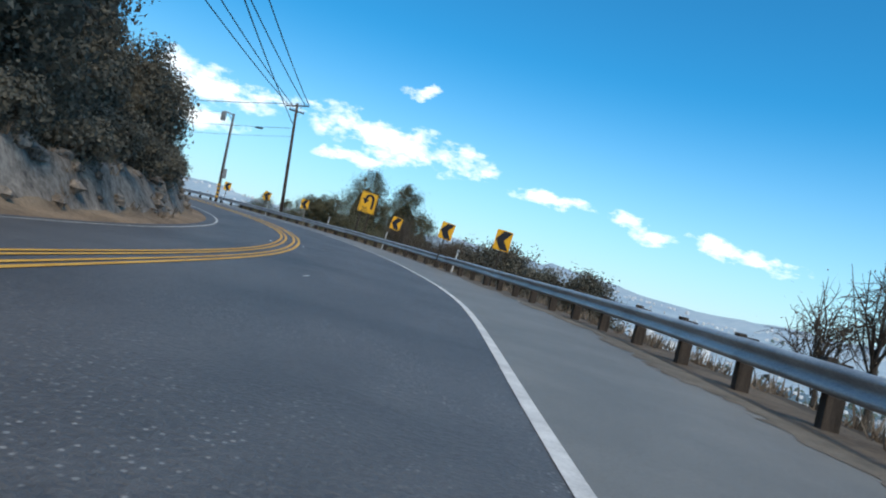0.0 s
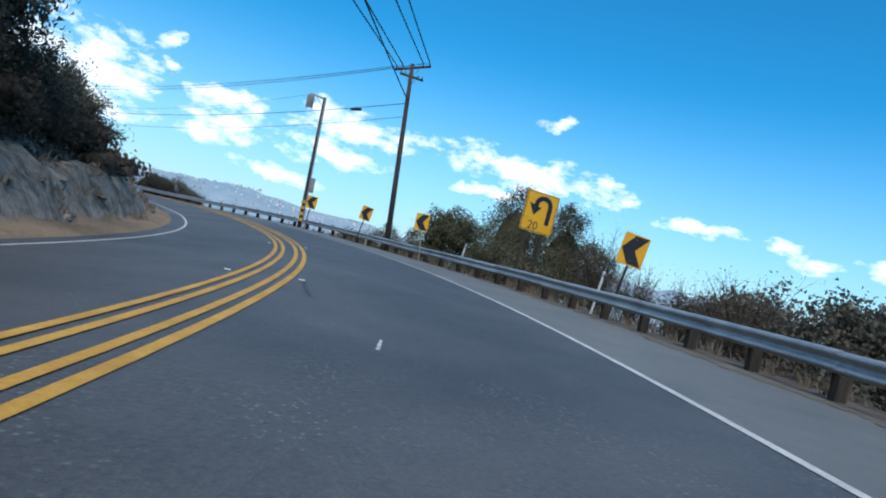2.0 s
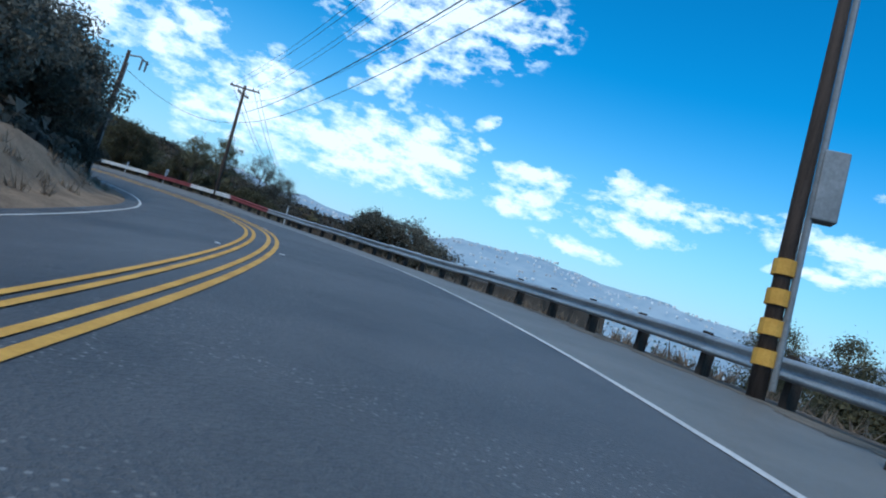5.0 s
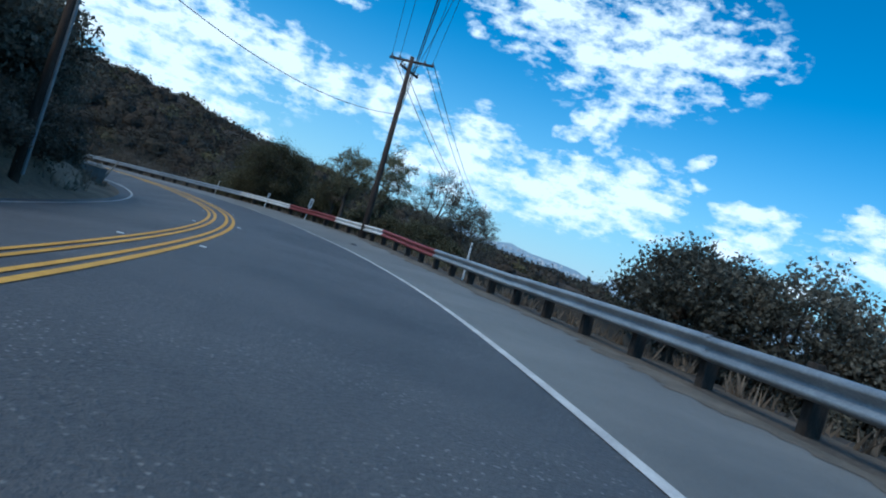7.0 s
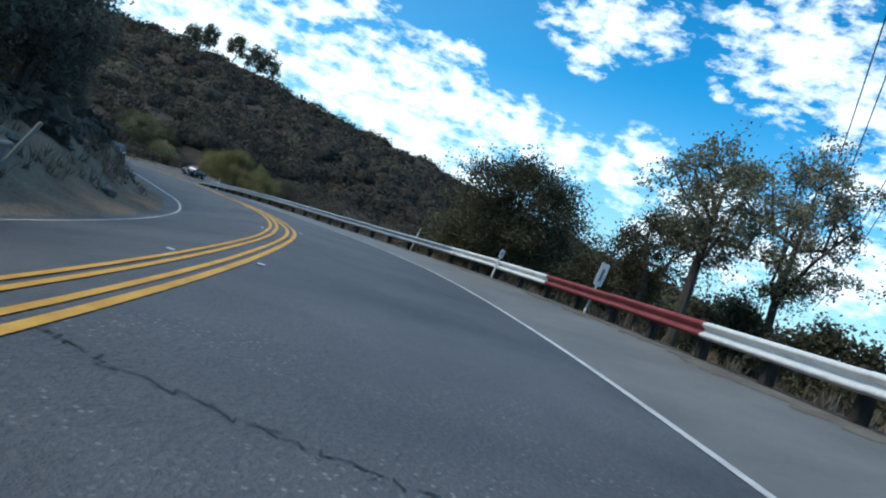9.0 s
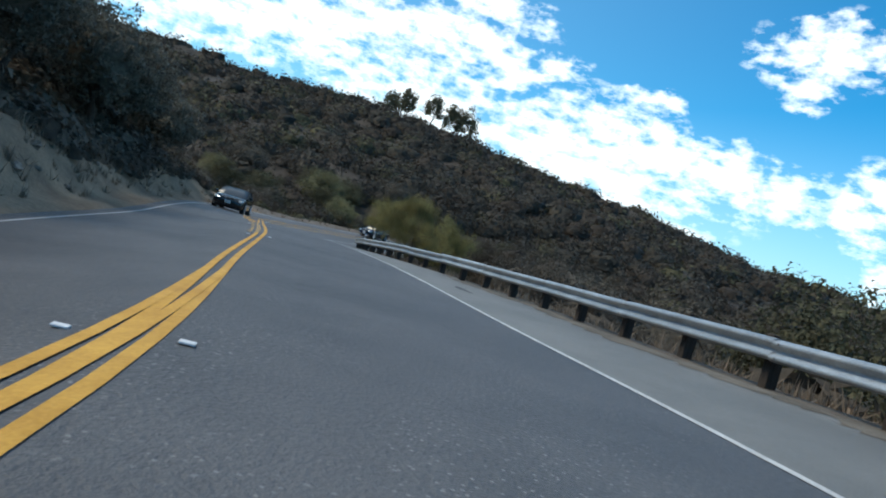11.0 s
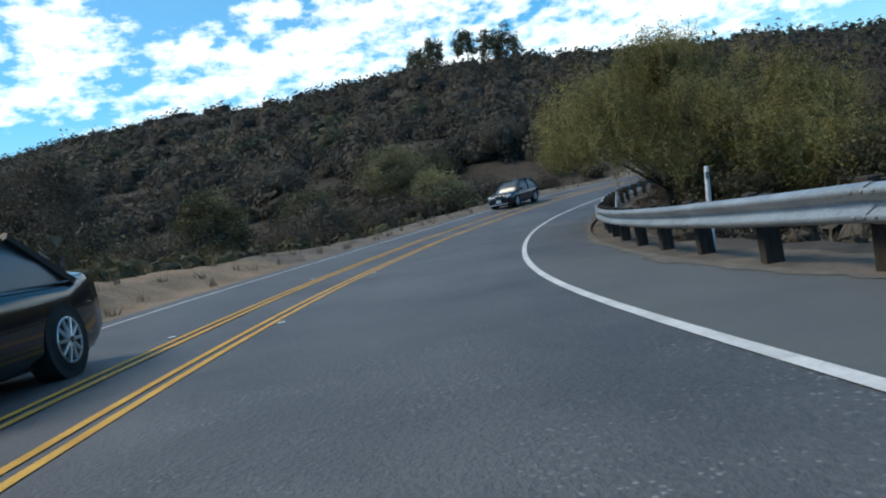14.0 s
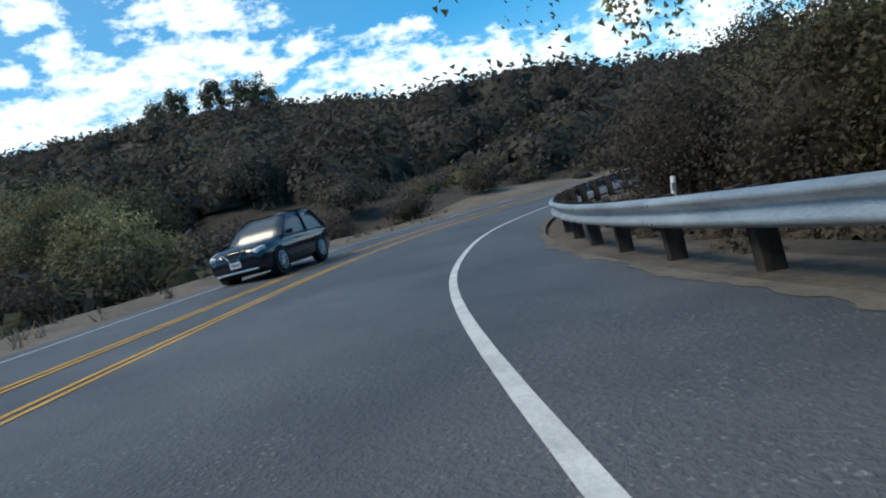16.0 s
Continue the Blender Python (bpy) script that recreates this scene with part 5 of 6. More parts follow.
def bare_tree(s, d, h, r, n=26, leaves=260):
    p = road_at(s, d)
    z = ground_z(p.x, p.y)
    top = empty("bare_tree", Matrix.Translation((p.x, p.y, z - 0.05)))
    tagged(top, "thin leafless tree with fine grey-brown twigs", "tree")
    hh = rise(s, d, h)
    bm = bmesh.new()
    tube_into(bm, [(0, 0, -0.5), (0.05, 0, hh * 0.25), (0, 0.05, hh * 0.45)], [0.06, 0.05, 0.038], 7)
    ends = []
    for k in range(n):
        a = rng.uniform(0, 2 * math.pi)
        b = np.array((0.0, 0.05, hh * rng.uniform(0.25, 0.48)))
        q = rng.uniform(0.15, 1) ** 0.6
        e = np.array((r * q * math.cos(a), r * q * math.sin(a), hh * (0.48 + 0.52 * math.sqrt(1 - 0.9 * q * q)) * rng.uniform(0.8, 1.0)))
        m = b * 0.5 + e * 0.5 + rng.normal(size=3) * 0.12
        tube_into(bm, [b, m, e], [0.018, 0.012, 0.005], 5)
        for q in range(7):
            f = b * 0.3 + e * 0.7 if q % 2 else m
            g = f + rng.normal(size=3) * np.array((0.45, 0.45, 0.4)) * r * 0.45
            tube_into(bm, [f, f * 0.5 + g * 0.5 + rng.normal(size=3) * 0.04, g], [0.008, 0.006, 0.003], 4)
            for w in range(2):
                o = g + rng.normal(size=3) * 0.22 * min(r, 1.4) - (0, 0, 0.05)
                tube_into(bm, [f * 0.3 + g * 0.7, o * 0.5 + g * 0.5, o], [0.005, 0.004, 0.002], 3)
                ends.append(o)
    part("trunk", bm, M_BARK, top)
    E = np.array(ends)
    c = E[rng.integers(0, len(E), leaves * 3)] + rng.normal(size=(leaves * 3, 3)) * 0.16
    V, F = leaf_quads(c, rng.uniform(0.015, 0.036, len(c)), rng)
    o = new("foliage", mesh_from("foliage", V, F, M_DRY))
    o.parent = top
    tagged(o, "sparse dry leaves and twig ends", kind="stuff")


for s, d, h, r in ((34, 6.2, 2.9, 0.8), (32, 6.6, 2.5, 1.0), (36, 6.8, 2.2, 0.9), (30.5, 6.0, 2.2, 0.9), (69.0, 9.2, 2.7, 2.1), (77.5, 10.0, 4.1, 1.8), (71.5, 9.5, 2.2, 1.4), (74.5, 9.5, 2.4, 1.2)):
    bare_tree(s, d, h, r, 24 if s < 40 else 50, 70 if s < 40 else 1100)

# light-crowned trees round the pole further on
for x, y, t, r, n, lv, mt in ((-80.9, 97.0, 7.9, 1.55, 64, 30, M_AIRY), (-80.4, 93.9, 6.8, 1.6, 64, 30, M_AIRY), (-83.6, 94.6, 4.9, 1.3, 44, 28, M_OLIVE), (-76.0, 98.3, 6.7, 2.2, 76, 26, M_OAK), (-74.2, 99.4, 5.4, 1.8, 56, 22, M_OAK)):
    grow(x, y, t, name="roadside_tree", rng=rng, spread=r, material=mt, label="open-crowned roadside tree with grey-green leaves", tips=n, leaves=int(lv * 1.45), leaf_size=0.044, lump=0.17, stem=0.13, clear=0.42)
grow(-92.6, 93.8, 6.5, name="roadside_tree", rng=rng, spread=2.9, material=M_OLIVE, label="dense rounded olive-green tree behind the guardrail", tips=150, leaves=44, leaf_size=0.06, lump=0.3, stem=0.15, clear=0.2)
grow(-97.5, 94.6, 5.0, name="roadside_tree", rng=rng, spread=2.6, material=M_OLIVE, label="dense rounded olive-green tree behind the guardrail", tips=120, leaves=44, leaf_size=0.06, lump=0.3, stem=0.15, clear=0.2)
for x, y, t, r in ((3.3, 48.4, 3.0, 3.2), (10.0, 49.0, 2.8, 3.0), (6.6, 50.5, 2.4, 2.8), (0.4, 51.0, 2.5, 2.4)):
    grow(x, y, t, name="slope_tree", rng=rng, spread=r, material=M_OAK, label="dark rounded evergreen tree rising from the slope below the road", tips=150, leaves=44, leaf_size=0.086, lump=0.34, stem=0.16, clear=0.3)
for x, y, t, r in ((-71.5, 95.2, 3.0, 1.4), (-74.6, 96.0, 3.3, 1.6), (-78.2, 96.2, 3.2, 1.5), (-69.0, 94.4, 2.6, 1.2), (-86.5, 95.4, 3.8, 1.6), (-82.0, 96.6, 3.2, 1.4)):
    grow(x, y, t, name="slope_bush", rng=rng, spread=r, material=M_OLIVE, label="dense olive-brown bush below the painted guardrail", category="shrub", tips=70, leaves=46, leaf_size=0.055, lump=0.2, stem=0.08, clear=0.1)
for x, y, t, r in ((-62.3, 75.6, 3.3, 1.5), (-59.6, 74.8, 3.0, 1.5), (-65.0, 76.6, 3.0, 1.4)):
    grow(x, y, t, name="bank_bush", rng=rng, spread=r, material=M_SCRUB, label="dark leafy bush round the foot of the slim pole", category="shrub", tips=70, leaves=44, leaf_size=0.055, lump=0.18, stem=0.09, clear=0.1)
for x, y, t, r in ((-50.3, 87.5, 3.85, 1.6), (-48.4, 88.4, 3.9, 1.7), (-46.6, 88.6, 3.0, 1.5)):
    grow(x, y, t, name="slope_tree", rng=rng, spread=r, material=M_OAK, label="dark evergreen tree rising from the slope below the guardrail", tips=74, leaves=48, leaf_size=0.05, lump=0.16, stem=0.12, clear=0.25)

# the large yellow-green tree in the inside of the right-hand bend
def pepper_tree(x, y, centre, radii):
    """Forked trunk, long limbs, and strands of small leaves that hang from the limb ends."""
    z = ground_z(x, y)
    top = empty("pepper_tree", Matrix.Translation((x, y, z - 0.1)))
    tagged(top, "broad yellow-green drooping tree leaning over the guardrail", "tree")
    o = np.array((x, y, z - 0.1))
    c = crown_points(rng, 120, 1, np.array(radii), 0.1, -0.6, 0.5)[0]
    c = np.vstack([c, crown_points(rng, 50, 1, np.array(radii) * (0.46, 0.46, 0.6), 0.1, -0.6, 0.4)[0] + (3.6, 2.6, -1.5), crown_points(rng, 40, 1, np.array(radii) * (0.4, 0.4, 0.5), 0.1, -0.5, 0.4)[0] + (0.6, -0.6, 1.7), crown_points(rng, 40, 1, np.array((2.6, 1.7, 1.2)), 0.1, -0.8, 0.3)[0] + (-3.4, -2.6, 0.9), crown_points(rng, 26, 1, np.array((1.9, 0.8, 0.8)), 0.1, -0.8, 0.3)[0] + (-4.3, -3.6, 0.9), crown_points(rng, 26, 1, np.array((2.1, 1.9, 0.9)), 0.1, -0.8, 0.3)[0] + (-6.2, 1.3, 0.5)])
    c = c[rng.uniform(size=len(c)) < 0.78]
    mid = np.repeat(c, 13, axis=0)
    c = mid + rng.normal(size=mid.shape) * (0.34, 0.34, 0.27)
    face = c - mid
    face = face / (np.linalg.norm(face, axis=1)[:, None] + 1e-9) + 0.35 * mid / np.array(radii) + (0, 0, 0.3)
    c = c + np.array(centre)
    side = 75.0 + 0.03 * (c[:, 0] + 152) ** 2
    keep = (c[:, 1] > side) & ((c[:, 0] > -156.8) | (rng.uniform(size=len(c)) < 0.6)) & ((c[:, 0] > -152.8) | (rng.uniform(size=len(c)) < np.where(c[:, 1] < 78.8, 0.26, 0.5)))
    c, face = c[keep] - o, face[keep]
    bm = bmesh.new()
    fork = np.array((0.1, -0.1, 1.3))
    tube_into(bm, [(0, 0, -0.6), (0.05, 0, 0.5), fork], [0.18, 0.15, 0.13], 10)
    limbs = []
    for ex, ey, ez in ((-3.0, -1.2, 3.6), (-1.0, -2.9, 3.2), (2.4, -2.4, 3.3), (4.4, 0.4, 3.2), (2.2, 2.6, 3.4), (-0.6, 1.8, 4.0), (0.8, -0.6, 4.3), (-4.6, -2.2, 3.5)):
        e = np.array((ex, ey, ez))
        m = fork * 0.5 + e * 0.5 + np.array((0, 0, 0.35)) + rng.normal(size=3) * 0.15
        tube_into(bm, [fork, m, e], [0.075, 0.045, 0.012], 8)
        limbs += [m * 0.6 + fork * 0.4, m, m * 0.5 + e * 0.5, e]
    L = np.array(limbs)
    for p in c[::4]:
        j = L[((L - p) ** 2).sum(1).argmin()]
        tube_into(bm, [j, j * 0.4 + p * 0.6 + (0, 0, 0.15), p], [0.014, 0.009, 0.003], 5)
    part("trunk", bm, M_BARK, top, "dark forked trunk and limbs")
    P, W = [], []
    for p, way in zip(c, face):
        for k in range(9):
            q = p + rng.normal(size=3) * 0.2
            drop = rng.uniform(0.2, 0.9)
            u = rng.uniform(0, 1, 20)[:, None]
            P.append(q + u * np.array((rng.normal() * 0.12, rng.normal() * 0.12, -drop)) + rng.normal(size=(20, 3)) * 0.05)
            W.append(np.repeat(way[None], 20, axis=0))
    P, W = np.vstack(P), np.vstack(W)
    floor = np.where(P[:, 0] + x < -155.6, 1.1, np.where(P[:, 0] + x < -147.6, np.where(P[:, 1] + y < 78.6, 1.5, 0.75), np.where(P[:, 1] + y < 77, 0.7, 0.0))) + 0.45 * np.sin(P[:, 0] * 2.1) * np.sin(P[:, 1] * 1.7 + 1) + rng.normal(size=len(P)) * 0.12
    ok = (P[:, 1] + y > 74.9) & (P[:, 2] + z > floor)
    P, W = P[ok], W[ok]
    V, F = leaf_quads(P, rng.uniform(0.020, 0.038, len(P)), rng, W, True)
    leaves = new("crown", mesh_from("crown", V, F, M_WILLOW))
    leaves.parent = top


pepper_tree(YTREE[0], YTREE[1], (-151.2, 79.5, 1.9), (4.9, 4.4, 2.1))
for x, y, h, r, mt in ((-146.5, 88.5, 1.2, 2.6, M_SCRUB), (-143, 92, 2.0, 3.2, M_SCRUB), (-150, 92, 2.6, 3.4, M_BROWN), (-157, 89, 2.8, 3.2, M_BROWN), (-138, 90, 1.2, 2.8, M_BROWN), (-133, 94, 1.4, 3.0, M_SCRUB), (-128, 92, 1.0, 2.8, M_BROWN), (-122, 95, 1.4, 3.2, M_SCRUB)):
    g = ground_z(x, y)
    make_tree("ravine_tree", rng, max(1.5, -g - 1.6 + h), (r, r, 2.6), mt, n_clumps=220, per=30, core=0.75, leaf_size=0.085, lump=0.34, stem=0.16, label="dull leafy tree standing in the ravine", at=(x, y, g - 0.1), limbs=14, low=-0.8)
for x, y, t, r in ((-147.5, 80.5, 0.9, 1.7), (-149.8, 82.6, 1.5, 1.8), (-145.6, 83.2, 0.8, 1.8)):
    grow(x, y, t, name="ravine_bush", rng=rng, spread=r, material=M_OLIVE, label="dull olive bush under the drooping tree", category="shrub", tips=70, leaves=36, leaf_size=0.055, lump=0.2, stem=0.09, clear=0.1)
for s, d, t, r, mt in ((241.5, 7.0, 2.8, 2.0, M_OLIVE), (246.0, 8.0, 3.2, 2.3, M_OLIVE), (251.5, 7.5, 3.9, 2.2, M_BROWN), (256.5, 8.0, 4.6, 2.5, M_OLIVE), (247.0, 13.0, 4.4, 2.8, M_BROWN), (253.0, 13.5, 4.4, 2.8, M_OLIVE), (238.5, 11.5, 3.4, 2.4, M_BROWN), (261.0, 9.0, 4.5, 2.4, M_BROWN)):
    p = road_at(s, d)
    grow(p.x, p.y, p.z + t, name="ravine_tree", rng=rng, spread=r, material=mt, label="twiggy tree with dull brown-olive leaves behind the guardrail", tips=100, leaves=34, leaf_size=0.058, lump=0.26, stem=0.13, clear=0.25)
# brown brush and small trees close behind the rail further round
for s, d, t, r, mt in ((241.5, 5.6, 2.2, 1.7, M_BROWN), (245, 4.6, 2.6, 1.6, M_BROWN), (247.5, 6.8, 3.2, 2.0, M_OLIVE), (251, 5.2, 2.8, 1.8, M_BROWN), (255, 5.6, 2.6, 1.9, M_BROWN), (259, 5.0, 2.6, 1.8, M_BROWN), (263, 5.2, 2.6, 2.0, M_BROWN), (249, 10, 2.6, 2.4, M_BROWN), (243, 9.5, 2.4, 2.2, M_BROWN), (255, 10, 2.6, 2.4, M_BROWN), (238.5, 8.5, 2.4, 1.8, M_BROWN), (236, 12, 2.6, 2.2, M_BROWN), (242, 14, 3.2, 2.6, M_OLIVE), (267, 5, 2.6, 2.0, M_BROWN), (262, 9, 3.4, 2.4, M_BROWN)):
    hh = rise(s, d, t)
    make_tree("brown_bush", rng, hh * 0.56, (r, r, hh * 0.46), mt, n_clumps=300, per=44 if d < 7 else 26, leaf_size=0.038 if d < 7 else 0.06, lump=0.3, stem=0.08, label="tall dry brown bush crowding behind the guardrail", category="shrub", at=tuple(road_at(s, d).xy) + (ground_z(*road_at(s, d).xy) - 0.1,), limbs=18, low=-0.9, hollow=0.15, core=0.6)
for x, y, t, r, mt in ((-177.9, 66.6, 3.2, 2.1, M_SAGE), (-181.2, 67.6, 2.4, 1.7, M_SAGE), (-191.0, 60.5, 6.2, 3.2, M_SAGE), (-169.4, 53.0, 4.0, 2.2, M_SAGE), (-184.5, 63.0, 4.0, 2.4, M_OLIVE), (-152.7, 54.5, 5.6, 3.0, M_SCRUB), (-158.0, 58.8, 3.4, 2.0, M_OLIVE), (-147.0, 57.0, 3.4, 2.4, M_BROWN)):
    grow(x, y, t, name="bend_bush", rng=rng, spread=r, material=mt, label="large rounded bush with pale olive leaves beside the bend" if mt is M_SAGE else "large dark rounded bush on the slope outside the bend", category="shrub", tips=int(42 * r), leaves=36, leaf_size=0.064, lump=0.10 * r, stem=0.09, clear=0.1)
# outer side of the bend, opposite
for s, d, h, r, mt in ((216, -13.2, 1.5, 1.5, M_BROWN), (219.5, -12.8, 1.1, 1.3, M_BROWN), (223, -13.2, 1.3, 1.6, M_OLIVE), (227, -12.8, 1.2, 1.5, M_BROWN), (231, -13.0, 1.5, 1.7, M_OLIVE), (235, -11.6, 1.2, 1.4, M_BROWN), (239, -12.4, 1.4, 1.7, M_BROWN), (243, -12.0, 1.5, 1.8, M_BROWN), (246.5, -12.0, 1.4, 1.6, M_BROWN), (250, -12.2, 1.4, 1.6, M_BROWN), (254, -11.6, 1.3, 1.5, M_BROWN), (258, -11.6, 1.3, 1.5, M_BROWN), (262, -12, 1.5, 1.6, M_BROWN), (266, -12, 1.4, 1.6, M_BROWN),
                       (220, -16.5, 3.0, 2.8, M_SCRUB), (225, -17.5, 3.4, 3.0, M_SCRUB), (230, -16.5, 2.8, 2.6, M_OLIVE), (235, -17.5, 3.2, 3.0, M_SCRUB), (240, -16.5, 2.6, 2.6, M_BROWN), (245, -17, 3.0, 2.8, M_OLIVE), (250, -17, 2.8, 2.8, M_BROWN), (256, -16, 2.6, 2.6, M_BROWN), (262, -17, 2.8, 2.8, M_SCRUB), (222, -23, 3.6, 3.4, M_SCRUB), (228, -24, 3.4, 3.4, M_SCRUB), (234, -24, 3.2, 3.2, M_OLIVE), (241, -24, 3.4, 3.4, M_SCRUB), (248, -24, 3.2, 3.2, M_SCRUB)):
    h, r = (h * 0.62, r * 0.8) if d > -15 else (h * 0.55, r * 0.8)
    stand(rng, s, d, name="bend_shrub", h=h, radii=(r, r, h * 0.85), material=mt, n_clumps=120, per=40, leaf_size=0.045 + 0.010 * r, lump=0.17 * r, stem=0.07, label="rounded bush on the dirt edge outside the bend", category="shrub", low=-0.85, hollow=0.2, limbs=10, trunk_h=h * 0.4, core=0.62)

# pines on the skyline
for x, y, h, r in ((-387, 16.4, 4.2, 3.2), (-372, 34, 6.5, 3.8), (-369, 40.5, 7.4, 4.2), (-364, 52, 6.6, 3.8), (-368, 60.5, 7.2, 4.6), (-371, 66, 8.0, 4.6), (-388, 122, 4.0, 3.6)):
    make_tree("ridge_tree", rng, h * 1.05, (r * 1.05, r * 1.05, h * 0.9), M_PINE, n_clumps=130, per=26, leaf_size=0.36, lump=0.6, stem=0.28, label="dark tree standing alone on the ridge", at=(x, y, ground_z(x, y) - 0.3), limbs=6, low=-0.5)

# shrubs on the near hillside beyond the bend
for x, y, h, r, mt in ((-193, 59.3, 2.8, 4.0, M_OLIVE), (-196, 63, 2.4, 3.2, M_OLIVE), (-176, 66.5, 1.5, 2.6, M_OLIVE), (-181, 69, 1.3, 2.4, M_SCRUB), (-173, 50.5, 2.2, 2.8, M_SCRUB), (-194, 47.5, 2.4, 3.4, M_SCRUB), (-184, 54, 2.2, 3.0, M_OLIVE), (-170, 60, 1.6, 2.4, M_SCRUB), (-203, 70, 2.4, 3.4, M_SCRUB)):
    make_tree("hillside_shrub", rng, h, (r, r, h * 0.9), mt, n_clumps=200, per=40, leaf_size=0.10, lump=0.36, stem=0.1, label="rounded green shrub on the slope beside the road", category="shrub", at=(x, y, ground_z(x, y) - 0.1), limbs=8, trunk_h=h * 0.4, low=-0.8, hollow=0.2, core=0.64)


# ---- scrub that nobody could count ----
def scatter(name, label, points, radii, per, material, squash=0.75, leaf_k=0.26, around=7):
    """Bushes that nobody could count: a lumpy dome each, with leaf sprays over it."""
    n = len(points)
    r = np.repeat(radii, per)
    c = np.repeat(points, per, axis=0)
    v = rng.normal(size=(n * per, 3))
    v /= np.linalg.norm(v, axis=1)[:, None]
    v[:, 2] = np.abs(v[:, 2]) * squash
    phase = rng.uniform(0, 6, n)
    lump = 1 + 0.25 * np.sin(v[:, 0] * 6 + np.repeat(phase, per)) * np.sin(v[:, 1] * 6)
    c = c + v * (r * rng.uniform(0.6, 1.0, n * per) * lump)[:, None]
    V, F = leaf_quads(c, r * rng.uniform(0.6, 1.3, n * per) * leaf_k, rng, v + (0, 0, 0.15), True, 0.33)
    # domes
    rows = ((0.62, -0.1), (0.50, 0.30)) if around < 7 else ((0.62, -0.1), (0.57, 0.24), (0.34, 0.40)) if around < 9 else ((0.54, -0.1), (0.55, 0.08), (0.47, 0.22), (0.34, 0.31), (0.17, 0.37))
    ring = np.array([(q * math.cos(2 * math.pi * (k + 0.5 * i) / around), q * math.sin(2 * math.pi * (k + 0.5 * i) / around), z) for i, (q, z) in enumerate(rows) for k in range(around)] + [(0, 0, rows[-1][1] + 0.04)])
    swell = 1 + 0.18 * np.sin(ring[None, :, 0] * 9 + phase[:, None]) * np.sin(ring[None, :, 1] * 9)
    m = len(ring)
    D = ring[None] * (radii[:, None] * swell * rng.uniform(0.92, 1.06, (n, m)))[:, :, None] + points[:, None]
    f = []
    for i in range(len(rows) - 1):
        for k in range(around):
            a, b = around * i + k, around * i + (k + 1) % around
            f += [(a, b, b + around), (a, b + around, a + around)]
    a = around * (len(rows) - 1)
    f += [(a + k, a + (k + 1) % around, m - 1) for k in range(around)]
    G = (np.array(f)[None] + m * np.arange(n)[:, None, None]).reshape(-1, 3) + len(V)
    tagged(new(name, mesh_from(name, np.vstack([V, D.reshape(-1, 3)]), np.vstack([F, G]), material, True)), label, "scrub", kind="stuff")


def place(x, y):
    return np.stack([x, y, height(x, y) - 0.1], 1)


def hillside():
    n = 8800
    x, y = rng.uniform(-384, -150, n), rng.uniform(-190, 330, n)
    i, d = nearest(x, y)
    bare = fractal(x, y, 16.0, 3)
    keep = ((d < -11) | (d > 9)) & (bare < 0.8)
    keep &= ~((x > -200) & (x < -160) & (y > 48) & (y < 72) & (rng.uniform(size=n) < 0.75))
    x, y = x[keep], y[keep]
    gap = -150 - x
    r = (1.4 + 4.6 * rng.uniform(size=len(x)) ** 1.7) * np.clip(0.62 + gap / 150, 0.6, 1.05)
    P = place(x, y)
    k = rng.uniform(size=len(x))
    reach = np.hypot(x + 165, y - 65)
    for a, b, per, lk, around in ((0, 75, 280, 0.070, 10), (75, 145, 90, 0.098, 7), (145, 999, 38, 0.13, 6)):
        m = (reach >= a) & (reach < b)
        for lo, hi, mt, word in ((0, 0.60, M_CHAPARRAL, "dense dark chaparral covering the hillside"), (0.60, 0.72, M_OLIVE, "olive-green brush scattered over the hillside"), (0.72, 1.0, M_DULL, "dry brown brush scattered over the hillside")):
            g = m & (k >= lo) & (k < hi)
            scatter("hillside_scrub", word, P[g], r[g], per, mt, leaf_k=lk, around=around)


hillside()


def along(n, s0, s1, d0, d1, r0, r1, per, material, label, name="roadside_scrub", leaf_k=0.2, sink=0.0):
    s = rng.uniform(s0, s1, n)
    d = rng.uniform(d0, d1, n)
    P = np.array([road_at(a, b) for a, b in zip(s, d)])
    P[:, 2] = height(P[:, 0], P[:, 1]) - 0.05 - sink
    scatter(name, label, P, rng.uniform(r0, r1, n), per, material, leaf_k=leaf_k)


along(200, 30, 108, -22, -13.5, 0.5, 1.15, 54, M_SCRUB, "brown scrub over the low slope above the bank", leaf_k=0.161)
along(560, 108, 215, -40, -13.5, 1.0, 2.4, 74, M_SCRUB, "dark scrub over the slope above the bank", leaf_k=0.098)
along(300, 78, 205, -13, -10.2, 0.5, 1.3, 47, M_SCRUB, "low scrub along the top of the bank", leaf_k=0.184)
along(300, 24, 178, 6.0, 20, 0.5, 1.2, 74, M_SCRUB, "low scrub on the slope below the road", leaf_k=0.115)
along(330, 178, 262, 5.5, 26, 0.8, 2.0, 61, M_BROWN, "dark brush filling the ravine", leaf_k=0.196)
along(90, 216, 262, -14, -10.5, 0.5, 1.3, 54, M_OLIVE, "green brush along the outer edge of the bend", leaf_k=0.172)
along(200, 18, 66, 6.2, 10, 0.4, 0.85, 61, M_BROWN, "dry brown brush just below the guardrail", leaf_k=0.115)
along(60, 140, 175, 5.5, 9, 0.5, 1.1, 47, M_OLIVE, "green brush below the red guardrail", leaf_k=0.172)


